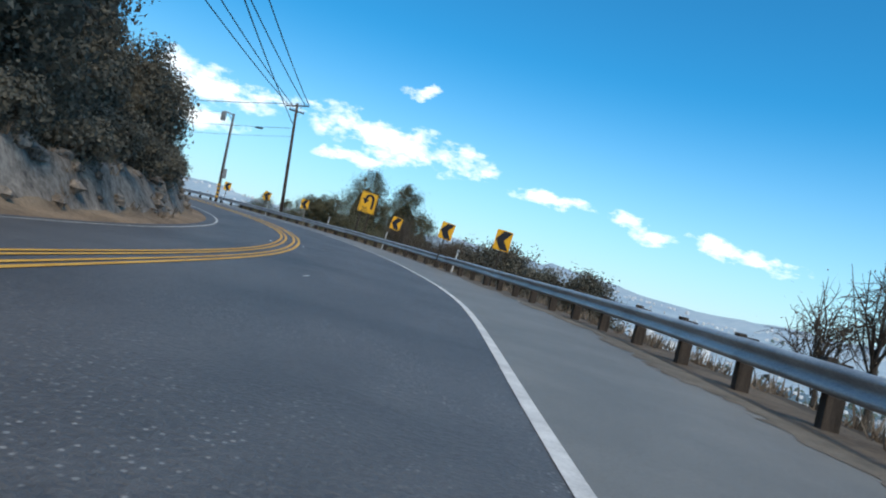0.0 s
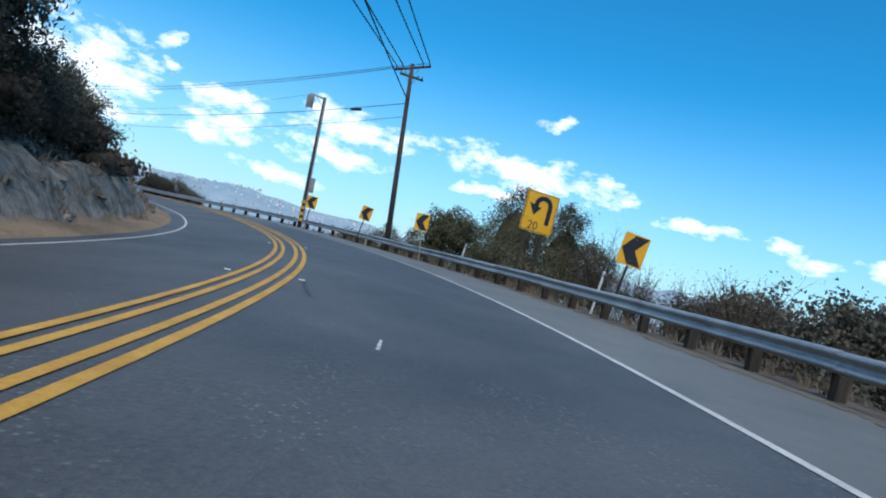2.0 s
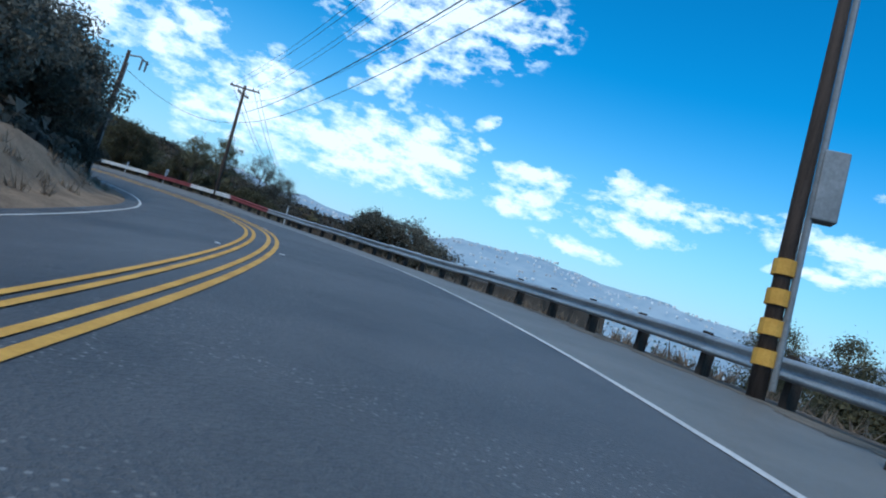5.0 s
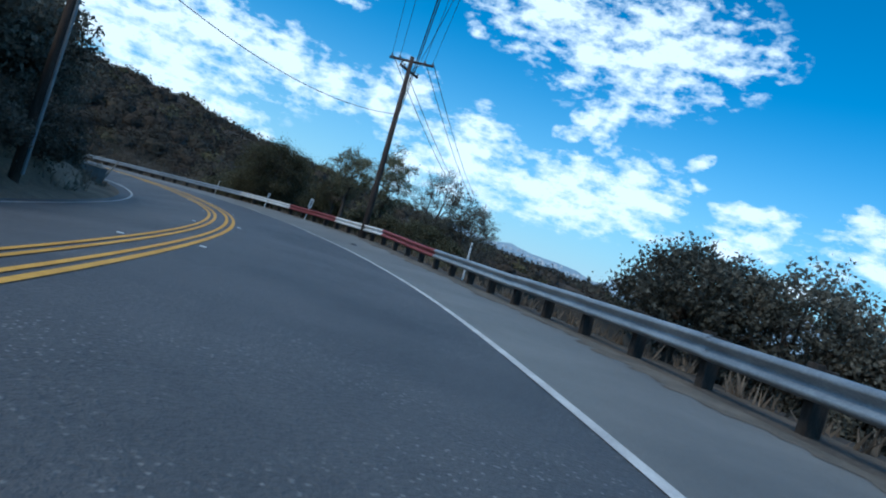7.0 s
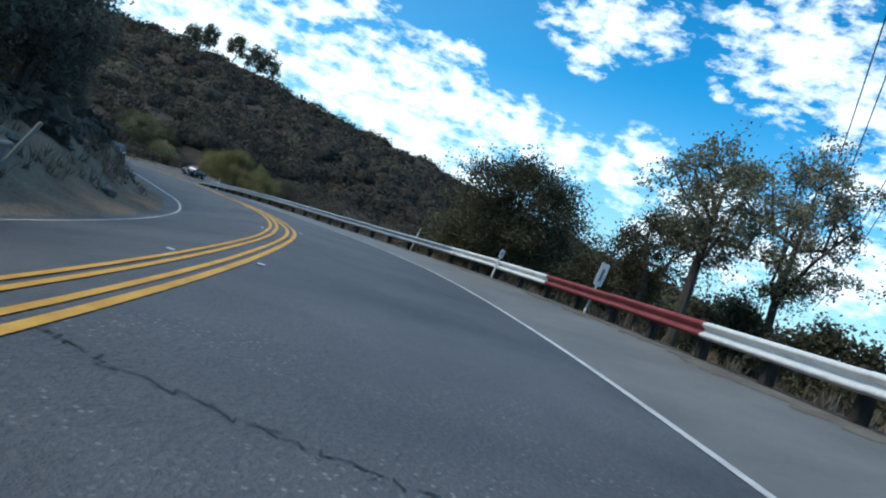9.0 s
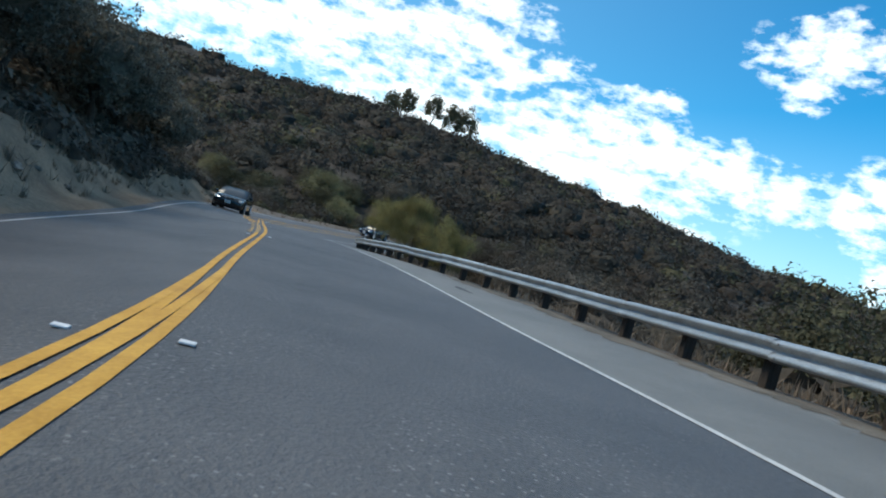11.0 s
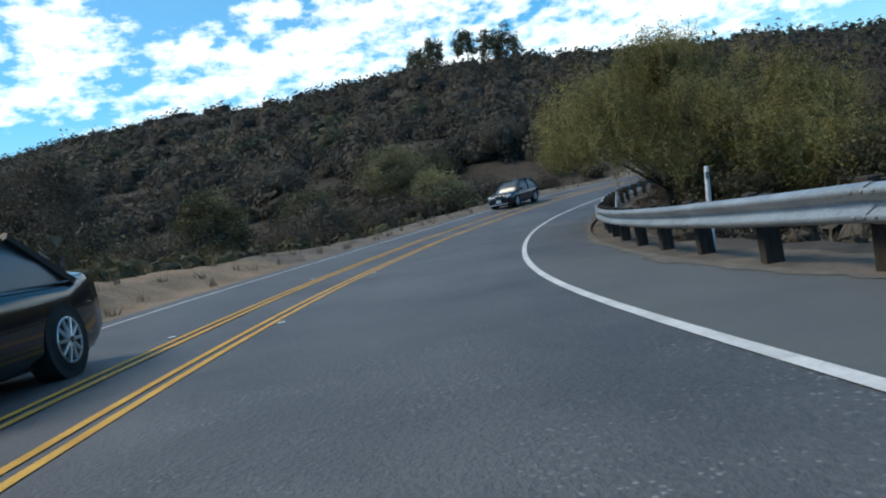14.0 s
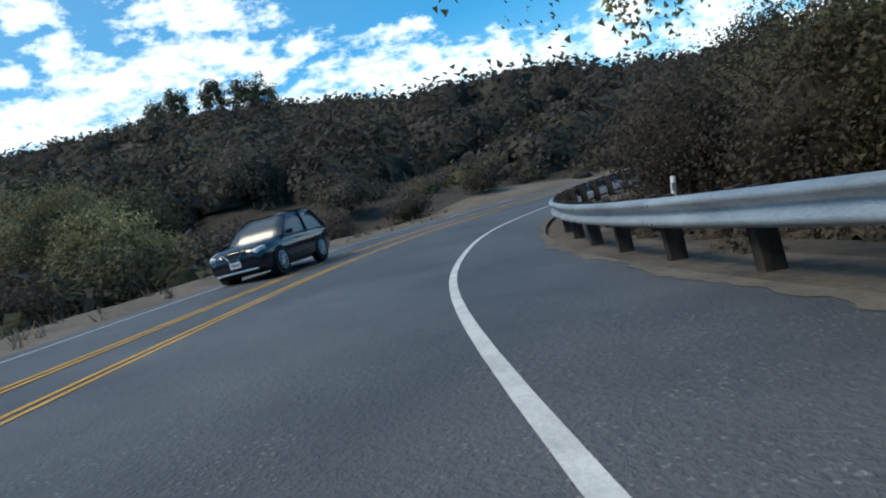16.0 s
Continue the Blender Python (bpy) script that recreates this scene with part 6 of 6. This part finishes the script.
def tufts(n, s0, s1, d0, d1, size, material, label):
    s, d = rng.uniform(s0, s1, n), rng.uniform(d0, d1, n)
    P = np.array([road_at(a, b) for a, b in zip(s, d)])
    P[:, 2] = height(P[:, 0], P[:, 1])
    per = 14
    base = np.repeat(P, per, axis=0) + rng.normal(size=(n * per, 3)) * (0.08, 0.08, 0)
    tip = base + rng.normal(size=(n * per, 3)) * size * 0.4 + (0, 0, size)
    side = rng.normal(size=(n * per, 3)) * 0.012
    V = np.stack([base - side, base + side, tip], 1).reshape(-1, 3)
    tagged(new("dry_grass", mesh_from("dry_grass", V, np.arange(len(V)).reshape(-1, 3), material)), label, "dry grass", kind="stuff")


along(170, 198, 258, 3.0, 4.8, 0.22, 0.5, 80, M_BROWN, "low dry brush behind the guardrail posts", leaf_k=0.15)
along(90, 64, 108, -11.8, -9.3, 0.45, 1.0, 100, M_BROWN, "brown brush hanging over the top of the cut bank", leaf_k=0.12)
along(190, 190, 219, -15.5, -9.3, 0.4, 1.2, 100, M_BROWN, "brown brush over the earth bank", leaf_k=0.13)
along(150, 190, 222, -17, -9.9, 0.5, 1.4, 100, M_SCRUB, "dark brush over the earth bank", leaf_k=0.13)
along(55, 148, 212, -10.8, -9.4, 0.25, 0.6, 90, M_BROWN, "dry brown brush on the cut bank", leaf_k=0.11)
tufts(260, 148, 206, -10.6, -8.6, 0.26, M_DRY, "tall dry grass on the cut bank")
tufts(420, 10, 262, -9.6, -8.1, 0.22, M_DRY, "dry grass and weeds at the foot of the bank")
tufts(900, 26, 262, 3.9, 5.2, 0.22, M_DRY, "dry weeds under the guardrail")


# ---- stones on the bank and litter on the verge ----
def stones(n, s0, s1, d0, d1, size):
    for k in range(n):
        s, d = rng.uniform(s0, s1), rng.uniform(d0, d1)
        p = road_at(s, d)
        bm = bmesh.new()
        bmesh.ops.create_icosphere(bm, subdivisions=2, radius=1.0)
        r = size * rng.uniform(0.4, 1.2)
        ph = rng.uniform(0, 6, 3)
        for v in bm.verts:
            v.co *= 1 + 0.25 * math.sin(v.co.x * 3 + ph[0]) * math.sin(v.co.y * 4 + ph[1]) + 0.12 * math.sin(v.co.z * 7 + ph[2])
            v.co = Vector((v.co.x * r * 1.2, v.co.y * r, v.co.z * r * 0.75))
        ob = part("rock", bm, M_ROCK)
        ob.matrix_world = Matrix.Translation((p.x, p.y, ground_z(p.x, p.y) + r * 0.1)) @ pose(0, 0, 0, 0, 0, rng.uniform(0, 360))
        tagged(ob, "pale broken rock lying on the cut bank", "rock", "rocks on the bank")


stones(40, 36, 60, -9.3, -8.3, 0.2)
stones(12, 60, 76, -9.2, -8.3, 0.12)
stones(10, 150, 205, -9.5, -8.2, 0.18)


# ---- road details ----
def stain(s0, s1, d0, d1, label, jag=0.12, n=14):
    pts = []
    for k in range(n):
        a = 2 * math.pi * k / n
        q = 1 + rng.uniform(-jag, jag) * 2
        pts.append(((s0 + s1) / 2 + (s1 - s0) / 2 * math.cos(a) * q, (d0 + d1) / 2 + (d1 - d0) / 2 * math.sin(a) * q))
    bm = bmesh.new()
    bm.faces.new([bm.verts.new(road_at(a, b, 0.005)) for a, b in pts])
    ob = part("tar_patch", bm, M_STAIN)
    tagged(ob, label, "road patch", kind="structure")


def smear(outline, label):
    """A flat tar mark with ragged edges; outline in metres along and across the road."""
    pts = []
    for (a, b), (c, e) in zip(outline, outline[1:] + outline[:1]):
        for k in range(5):
            f = k / 5
            pts.append((a + (c - a) * f + rng.normal() * 0.018, b + (e - b) * f + rng.normal() * 0.018))
    bm = bmesh.new()
    bm.faces.new([bm.verts.new(road_at(a, b, 0.005)) for a, b in pts])
    bmesh.ops.triangulate(bm, faces=bm.faces)
    tagged(part("tar_patch", bm, M_STAIN), label, "road patch", kind="structure")


smear([(34.72, -2.85), (35.1, -2.34), (35.0, -2.32), (34.64, -2.82)], "thin dark tar streak on the asphalt")
smear([(40.01, -2.95), (40.12, -2.64), (39.95, -2.60), (39.86, -2.9)], "thin dark tar streak on the asphalt")
smear([(47.16, -3.05), (47.48, -2.93), (47.76, -2.69), (47.79, -2.43), (47.39, -2.43), (47.2, -2.74), (46.94, -2.92)], "dark tar smear on the asphalt")
stain(183.95, 185.5, 0.86, 1.1, "dark oily stain on the shoulder")


def crack(nodes, width=0.014):
    verts, faces = [], []
    pts = []
    for (s0, d0), (s1, d1) in zip(nodes, nodes[1:]):
        for k in np.arange(0, 1, 0.06):
            pts.append((s0 + (s1 - s0) * k + rng.normal() * 0.028, d0 + (d1 - d0) * k + rng.normal() * 0.028))
    for s, d in pts:
        w = width * rng.uniform(0.4, 1.2)
        verts += [road_at(s - w / 2, d - w / 2, 0.0045), road_at(s + w / 2, d + w / 2, 0.0045)]
    faces = [(2 * k, 2 * k + 1, 2 * k + 3, 2 * k + 2) for k in range(len(pts) - 1)]
    tagged(new("crack", mesh_from("crack", verts, faces, M_TAR)), "dark ragged crack across the asphalt", "road crack", kind="structure")


crack([(40.6, -0.9), (40.2, -0.75), (39.6, -0.8), (39.0, -0.7)])
crack([(145.36, -3.66), (145.22, -3.4), (145.1, -3.03), (144.98, -2.61), (144.88, -2.2), (144.7, -1.7)], 0.010)
crack([(66.86, -3.98), (67.21, -4.0)], 0.008)
crack([(59.9, -3.55), (59.2, -3.5), (58.0, -3.3)])


def scuff(s0, d0, s1, d1):
    bm = bmesh.new()
    n = 7
    side = [(s0 + (s1 - s0) * k / n, d0 + (d1 - d0) * k / n) for k in range(n + 1)]
    w = [0.012 * (0.5 + rng.uniform()) for k in side]
    left = [bm.verts.new(road_at(a, b - q, 0.005)) for (a, b), q in zip(side, w)]
    right = [bm.verts.new(road_at(a, b + q, 0.005)) for (a, b), q in zip(side, w)]
    for k in range(n):
        bm.faces.new((left[k], right[k], right[k + 1], left[k + 1]))
    tagged(part("paint_scuff", bm, M_WHITE), "short white paint scuff on the asphalt", "road mark", kind="structure")


scuff(33.55, -2.44, 33.97, -2.42)
scuff(55.6, -2.61, 56.1, -2.59)


def reflector(s, d):
    bm = box_bm((0.085, 0.06, 0.016), (0, 0, 0.008), 0.006)
    ob = part("road_stud", bm, M_PLATE)
    ob.matrix_world = Matrix.Translation(road_at(s, d, 0.004)) @ pose(0, 0, 0, 0, 0, heading(s))
    tagged(ob, "small white reflective stud on the centre line", "road stud", "road studs along the centre line")


for s in (45.0, 59.8, 69.8, 78.4, 90, 102, 114.2, 125, 132.5, 141.2, 150.2, 161, 173, 185.5, 193.7, 201, 208.5, 215, 222):
    reflector(s, yel(s) + 0.16)
    reflector(s + 0.1, yel(s) - 0.50 - pair_gap(s))


def place_on(s, d):
    p = road_at(s, d, 0.006)
    if d > 1.6 and s > 219:
        p.z = ground_z(p.x, p.y) + 0.006
    return p


def litter(s, d, size, dark):
    bm = bmesh.new()
    bmesh.ops.create_grid(bm, x_segments=3, y_segments=2, size=1)
    for v in bm.verts:
        v.co = Vector((v.co.x * size, v.co.y * size * 0.6, abs(rng.normal()) * size * 0.25))
    g = bmesh.ops.extrude_face_region(bm, geom=bm.faces[:])
    bmesh.ops.translate(bm, vec=(0, 0, 0.006), verts=[v for v in g["geom"] if isinstance(v, bmesh.types.BMVert)])
    ob = part("litter", bm, M_BLACK if dark else M_WHITEPAINT)
    ob.matrix_world = Matrix.Translation(place_on(s, d)) @ pose(0, 0, 0, 0, 0, rng.uniform(0, 360))
    tagged(ob, "scrap of dark rubber on the shoulder" if dark else "crumpled pale scrap of litter by the guardrail", "litter")


for s, d, z, k in ((142.05, 1.12, 0.11, True), (234.8, 1.82, 0.06, False), (236.2, 1.86, 0.05, False), (235.2, 1.90, 0.05, False), (235.0, 1.84, 0.04, False), (229.2, 1.72, 0.06, False), (41.5, 2.4, 0.05, False), (75.5, 2.9, 0.06, False), (84, 3.0, 0.05, False)):
    litter(s, d, z * (1.0 if k else 0.55), k)


# ---- inner bank: fallen branch, leaning stakes, container ----
def branch():
    p = road_at(206.5, -9.0)
    bm = bmesh.new()
    z = ground_z(p.x, p.y)
    o = Vector((p.x, p.y, z + 0.1))
    tube_into(bm, [o, o + Vector((-1.2, -0.4, 0.25)), o + Vector((-2.4, -0.5, 0.3))], [0.06, 0.045, 0.02], 6)
    for k in range(7):
        a = o + Vector((-0.3 * k, -0.08 * k, 0.1 + 0.02 * k))
        tube_into(bm, [a, a + Vector((rng.normal() * 0.2, rng.normal() * 0.2, 0.35)), a + Vector((rng.normal() * 0.4, rng.normal() * 0.4, 0.7))], [0.02, 0.014, 0.005], 5)
    tagged(part("fallen_branch", bm, M_DRY), "bleached dead branch lying at the foot of the bank", "branch")


branch()


def stake(s, d, h, lean):
    p = road_at(s, d)
    ob = part("wooden_stake", tube_bm([(0, 0, -0.3), (0, 0, h * 0.5), (0.02, 0, h)], [0.04, 0.038, 0.034], 7), M_METALPOST)
    ob.matrix_world = Matrix.Translation((p.x, p.y, ground_z(p.x, p.y))) @ pose(0, 0, 0, 0, lean, heading(s))
    tagged(ob, "leaning weathered wooden stake on the inner verge", "wooden stake", "leaning stakes")


stake(153.75, -8.3, 1.0, -24)
stake(153.85, -8.35, 1.35, 22)
stake(154.2, -8.6, 0.9, 6)


def container():
    p = road_at(153.2, -9.0)
    top = empty("steel_container", Matrix.Translation((p.x, p.y, road_at(153.2, LEFT - 0.5).z)) @ pose(0, 0, 0, 0, 0, heading(153.7) + 6))
    tagged(top, "grey open steel container with flared sides on the inner verge", "container")
    a, b, h = 0.55, 0.68, 0.86
    for x0, y0, x1, y1 in ((-1, -1, 1, -1), (1, -1, 1, 1), (1, 1, -1, 1), (-1, 1, -1, -1)):
        bm = bmesh.new()
        n = Vector((y1 - y0, x0 - x1, 0)).normalized() * 0.03
        low = [Vector((x0 * a, y0 * 1.0, 0.04)), Vector((x1 * a, y1 * 1.0, 0.04))]
        up = [Vector((x1 * b, y1 * 1.16, h)), Vector((x0 * b, y0 * 1.16, h))]
        ring = [bm.verts.new(v) for v in low + up]
        inner = [bm.verts.new(v - n) for v in low + up]
        bm.faces.new(ring)
        bm.faces.new(inner[::-1])
        for k in range(4):
            bm.faces.new((ring[k], inner[k], inner[(k + 1) % 4], ring[(k + 1) % 4]))
        bmesh.ops.recalc_face_normals(bm, faces=bm.faces)
        part("side_panel", bm, M_GREY, top)
        e0, e1 = up[1] + n * 0.6, up[0] + n * 0.6
        part("rim", tube_bm([e0, e1], [0.035, 0.035], 6), M_METALPOST, top, "pale worn top rim")
    part("floor_plate", box_bm((1.05, 1.95, 0.04), (0, 0, 0.05), 0.01), M_GREY, top)
    for y in (-0.5, 0.0, 0.5):
        part("rib", tube_bm([(a + 0.02, y, 0.06), (b + 0.02, y * 1.16, h - 0.04)], [0.025, 0.025], 6), M_GREY, top)


container()


# ---- cars ----
def loft(sections, close=True):
    bm = bmesh.new()
    rings = [[bm.verts.new(p) for p in sec] for sec in sections]
    n = len(rings[0])
    for a, b in zip(rings, rings[1:]):
        for k in range(n - 1):
            bm.faces.new((a[k], a[k + 1], b[k + 1], b[k]))
    if close:
        bm.faces.new(rings[0])
        bm.faces.new(rings[-1][::-1])
    bmesh.ops.recalc_face_normals(bm, faces=bm.faces)
    return bm


def wheel(parent, x, y, r):
    side = 1 if y > 0 else -1
    tyre = part("wheel", tube_bm([(0, -0.11, 0), (0, -0.08, 0), (0, 0.08, 0), (0, 0.11, 0)], [r * 0.9, r, r, r * 0.9], 28), M_RUBBER, parent, "black tyre", True)
    tyre.location = (x, y, r)
    rim = bmesh.new()
    o = 0.112 * side
    tube_into(rim, [(0, o * 0.9, 0), (0, o * 1.02, 0)], [r * 0.7, r * 0.68], 28)
    part("hub", rim, M_RUBBER, tyre)
    sp = bmesh.new()
    for k in range(10):
        a = 2 * math.pi * k / 10
        c, s_ = math.cos(a), math.sin(a)
        tube_into(sp, [(c * r * 0.1, o * 1.08, s_ * r * 0.1), (c * r * 0.66, o * 1.05, s_ * r * 0.66)], [r * 0.07, r * 0.05], 6)
    for k in range(28):
        a0, a1 = 2 * math.pi * k / 28, 2 * math.pi * (k + 1) / 28
        tube_into(sp, [(math.cos(a0) * r * 0.66, o * 1.04, math.sin(a0) * r * 0.66), (math.cos(a1) * r * 0.66, o * 1.04, math.sin(a1) * r * 0.66)], [r * 0.035, r * 0.035], 5)
    part("rim", sp, M_ALLOY, tyre, "silver multi-spoke rim")


def car(name, at, yaw, tilt, L, W, H, belt, hood, nose, deck, roof, clear, paint, wheel_r, label, lit, suv):
    """Front towards +x. belt, hood, nose, deck: heights; roof: its two ends along x as shares of L."""
    top = empty(name, Matrix.Translation(at) @ pose(0, 0, 0, 0, 0, yaw) @ pose(0, 0, 0, 0, tilt, 0))
    tagged(top, label, "car")
    w = W / 2
    xs = [(-0.5, deck - 0.18, 0.86), (-0.485, deck - 0.04, 0.93), (-0.44, deck, 0.97), (-0.33, belt, 1.0), (-0.1, belt, 1.0), (0.1, belt - 0.01, 1.0), (0.2, belt - 0.03, 1.0), (0.26, hood + 0.02, 0.995), (0.36, hood - 0.03, 0.98), (0.44, nose + 0.06, 0.93), (0.485, nose - 0.04, 0.86), (0.5, nose - 0.2, 0.8)]
    secs = []
    for fx, zt, k in xs:
        x = fx * L
        ww = w * k
        low = clear + (0.10 if abs(fx) > 0.47 else 0.0)
        half = [(ww * 0.90, low), (ww * 0.985, low + 0.10), (ww, (low + zt) / 2), (ww * 0.985, zt - 0.12), (ww * 0.93, zt - 0.03), (ww * 0.75, zt + 0.015), (ww * 0.4, zt + 0.035), (0, zt + 0.04)]
        sec = [(x, -a, b) for a, b in half] + [(x, a, b) for a, b in half[-2::-1]]
        secs.append(sec)
    part("body", loft(secs), paint, top, smooth=True)
    part("underbody", box_bm((L * 0.9, W * 0.82, 0.12), (0, 0, clear + 0.02), 0.03), M_RUBBER, top)
    # glass house
    r0, r1 = roof
    b0, b1 = (-0.47 if suv else -0.40), 0.215
    st = [(b0, belt - 0.02, 0.90, belt), (b0 * 0.5 + r0 * 0.5, None, 0.86, None), (r0, None, 0.78, H - 0.03), ((r0 + r1) / 2, None, 0.78, H), (r1, None, 0.79, H - 0.035), (r1 * 0.5 + b1 * 0.5, None, 0.86, None), (b1, None, 0.9, belt - 0.02)]
    gz = [belt + 0.0, (belt + H) / 2 + 0.05, H - 0.03, H, H - 0.035, (belt + H) / 2 + 0.04, belt - 0.0]
    sec2 = []
    for (fx, _, k, _), z in zip(st, gz):
        x, t = fx * L, (z - belt) / (H - belt)
        wb = w * 0.93
        wt = wb - (wb - w * 0.74) * t
        half = [(wb, belt - 0.06), (wb * 0.5 + wt * 0.5 + 0.012, belt + (z - belt) * 0.5), (wt, z - 0.02 * t), (wt * 0.6, z + 0.015 * t), (0, z + 0.025 * t)]
        sec2.append([(x, -a, b) for a, b in half] + [(x, a, b) for a, b in half[-2::-1]])
    part("glasshouse", loft(sec2), M_CARGLASS, top, "dark reflective car glass", True)
    # roof skin and pillars
    roof_secs = []
    for f in (0.0, 0.25, 0.5, 0.75, 1.0):
        x = (r0 + (r1 - r0) * f) * L
        z = H + 0.012 - 0.035 * abs(2 * f - 1) ** 2
        wt = w * 0.755
        roof_secs.append([(x, -wt, z - 0.05), (x, -wt * 0.93, z), (x, 0, z + 0.03), (x, wt * 0.93, z), (x, wt, z - 0.05)])
    part("roof", loft(roof_secs, False), paint, top, smooth=True)
    for sgn in (-1, 1):
        yb, yt = sgn * w * 0.945, sgn * w * 0.765
        part("pillar", tube_bm([(b1 * L, yb, belt - 0.03), (r1 * L, yt, H - 0.03)], [0.04, 0.032], 6), M_CARTRIM, top)
        part("pillar", tube_bm([((r0 + r1) / 2 * L + 0.05, yb * 1.0, belt - 0.05), ((r0 + r1) / 2 * L, yt, H - 0.02)], [0.05, 0.04], 6), M_RUBBER, top)
        part("pillar", tube_bm([(b0 * L + 0.12, yb * 0.98, belt - 0.03), (r0 * L, yt, H - 0.04)], [0.07, 0.05], 6), M_CARTRIM, top)
        part("sill_trim", tube_bm([(b0 * L + 0.2, yb * 1.015, belt - 0.015), (b1 * L - 0.1, yb * 1.015, belt - 0.02)], [0.008, 0.008], 6), M_GREY, top, "thin grey window line")
        part("door_handle", box_bm((0.2, 0.03, 0.035), (0.02 * L, sgn * w * 1.0, belt - 0.15), 0.01), paint, top)
        part("mirror", box_bm((0.12, 0.2, 0.14), (b1 * L - 0.25, sgn * (w + 0.08), belt + 0.06), 0.04), paint, top, "door mirror")
        wheel(top, 0.30 * L, sgn * (w - 0.10), wheel_r)
        wheel(top, -0.29 * L, sgn * (w - 0.10), wheel_r)
        for fx in (0.30, -0.29):
            part("wheel_arch", tube_bm([(fx * L, sgn * (w - 0.22), wheel_r), (fx * L, sgn * (w + 0.004), wheel_r)], [wheel_r * 1.16, wheel_r * 1.14], 24), M_RUBBER, top)
        hl = part("headlamp", box_bm((0.34, 0.4, 0.14), (0, 0, 0), 0.05), M_LAMPGLASS, top, "clear headlamp")
        hl.matrix_local = Matrix.Translation((0.452 * L, sgn * w * 0.66, nose - 0.08)) @ pose(0, 0, 0, 0, 10, sgn * -24)
        if lit and sgn < 0 or lit == 2:
            part("lamp_glow", box_bm((0.05, 0.15, 0.08), (0.487 * L, sgn * w * 0.62, nose - 0.10), 0.02), M_LIT, top, "lit headlamp")
        part("fog_lamp", box_bm((0.05, 0.16, 0.09), (0.487 * L, sgn * w * 0.66, clear + 0.2), 0.02), M_LAMPGLASS, top)
    if suv:
        part("grille", box_bm((0.05, W * 0.42, 0.2), (0.492 * L, 0, nose - 0.13), 0.03), M_RUBBER, top, "black grille")
        for sgn in (-1, 1):
            part("grille_trim", tube_bm([(0.508 * L, sgn * 0.3, nose - 0.02), (0.512 * L, sgn * 0.1, nose - 0.24)], [0.022, 0.022], 6), M_CHROME, top, "chrome V trim")
        part("bumper_trim", box_bm((0.05, W * 0.72, 0.06), (0.497 * L, 0, clear + 0.10), 0.02), M_CHROME, top, "silver lower bumper trim")
        part("roof_rail", tube_bm([(r0 * L, -w * 0.7, H + 0.03), (r1 * L, -w * 0.7, H + 0.03)], [0.018, 0.018], 6), M_RUBBER, top)
        part("roof_rail", tube_bm([(r0 * L, w * 0.7, H + 0.03), (r1 * L, w * 0.7, H + 0.03)], [0.018, 0.018], 6), M_RUBBER, top)
    else:
        for sgn in (-1, 1):
            part("grille", box_bm((0.05, 0.36, 0.17), (0.487 * L, sgn * 0.21, nose - 0.1), 0.05), M_RUBBER, top, "black grille with pale surround")
            part("grille_trim", box_bm((0.03, 0.40, 0.02), (0.49 * L, sgn * 0.21, nose - 0.005), 0.008), M_CHROME, top)
        part("air_intake", box_bm((0.05, W * 0.6, 0.13), (0.492 * L, 0, clear + 0.14), 0.03), M_RUBBER, top)
    pl = part("number_plate", box_bm((0.02, 0.32, 0.16), (0.503 * L, 0, clear + 0.3), 0.006), M_PLATE, top, "pale plate with a dark bar")
    part("plate_bar", box_bm((0.004, 0.22, 0.05), (0.503 * L + 0.012, 0, clear + 0.3)), M_GREY, pl)
    return top


def put_car(s, d, **kw):
    p = road_at(s, d)
    a, b = road_at(s + 1, d), road_at(s - 1, d)
    grade = math.degrees(math.atan2(a.z - b.z, 2.0))
    car(at=p, yaw=heading(s) - 90, tilt=grade, **kw)


put_car(SEDAN[0], SEDAN[1], name="sedan_car", L=4.6, W=1.81, H=1.41, belt=0.90, hood=0.86, nose=0.72, deck=0.98, roof=(-0.22, 0.03), clear=0.17, paint=M_CARPAINT, wheel_r=0.325, label="glossy black sedan with a lit headlamp on the road", lit=1, suv=False)
put_car(SUV[0], SUV[1], name="sport_utility_car", L=4.4, W=1.74, H=1.60, belt=1.0, hood=0.97, nose=0.86, deck=1.02, roof=(-0.33, 0.03), clear=0.22, paint=M_CARBLUE, wheel_r=0.35, label="dark blue sport utility car with silver trim on the road", lit=0, suv=True)
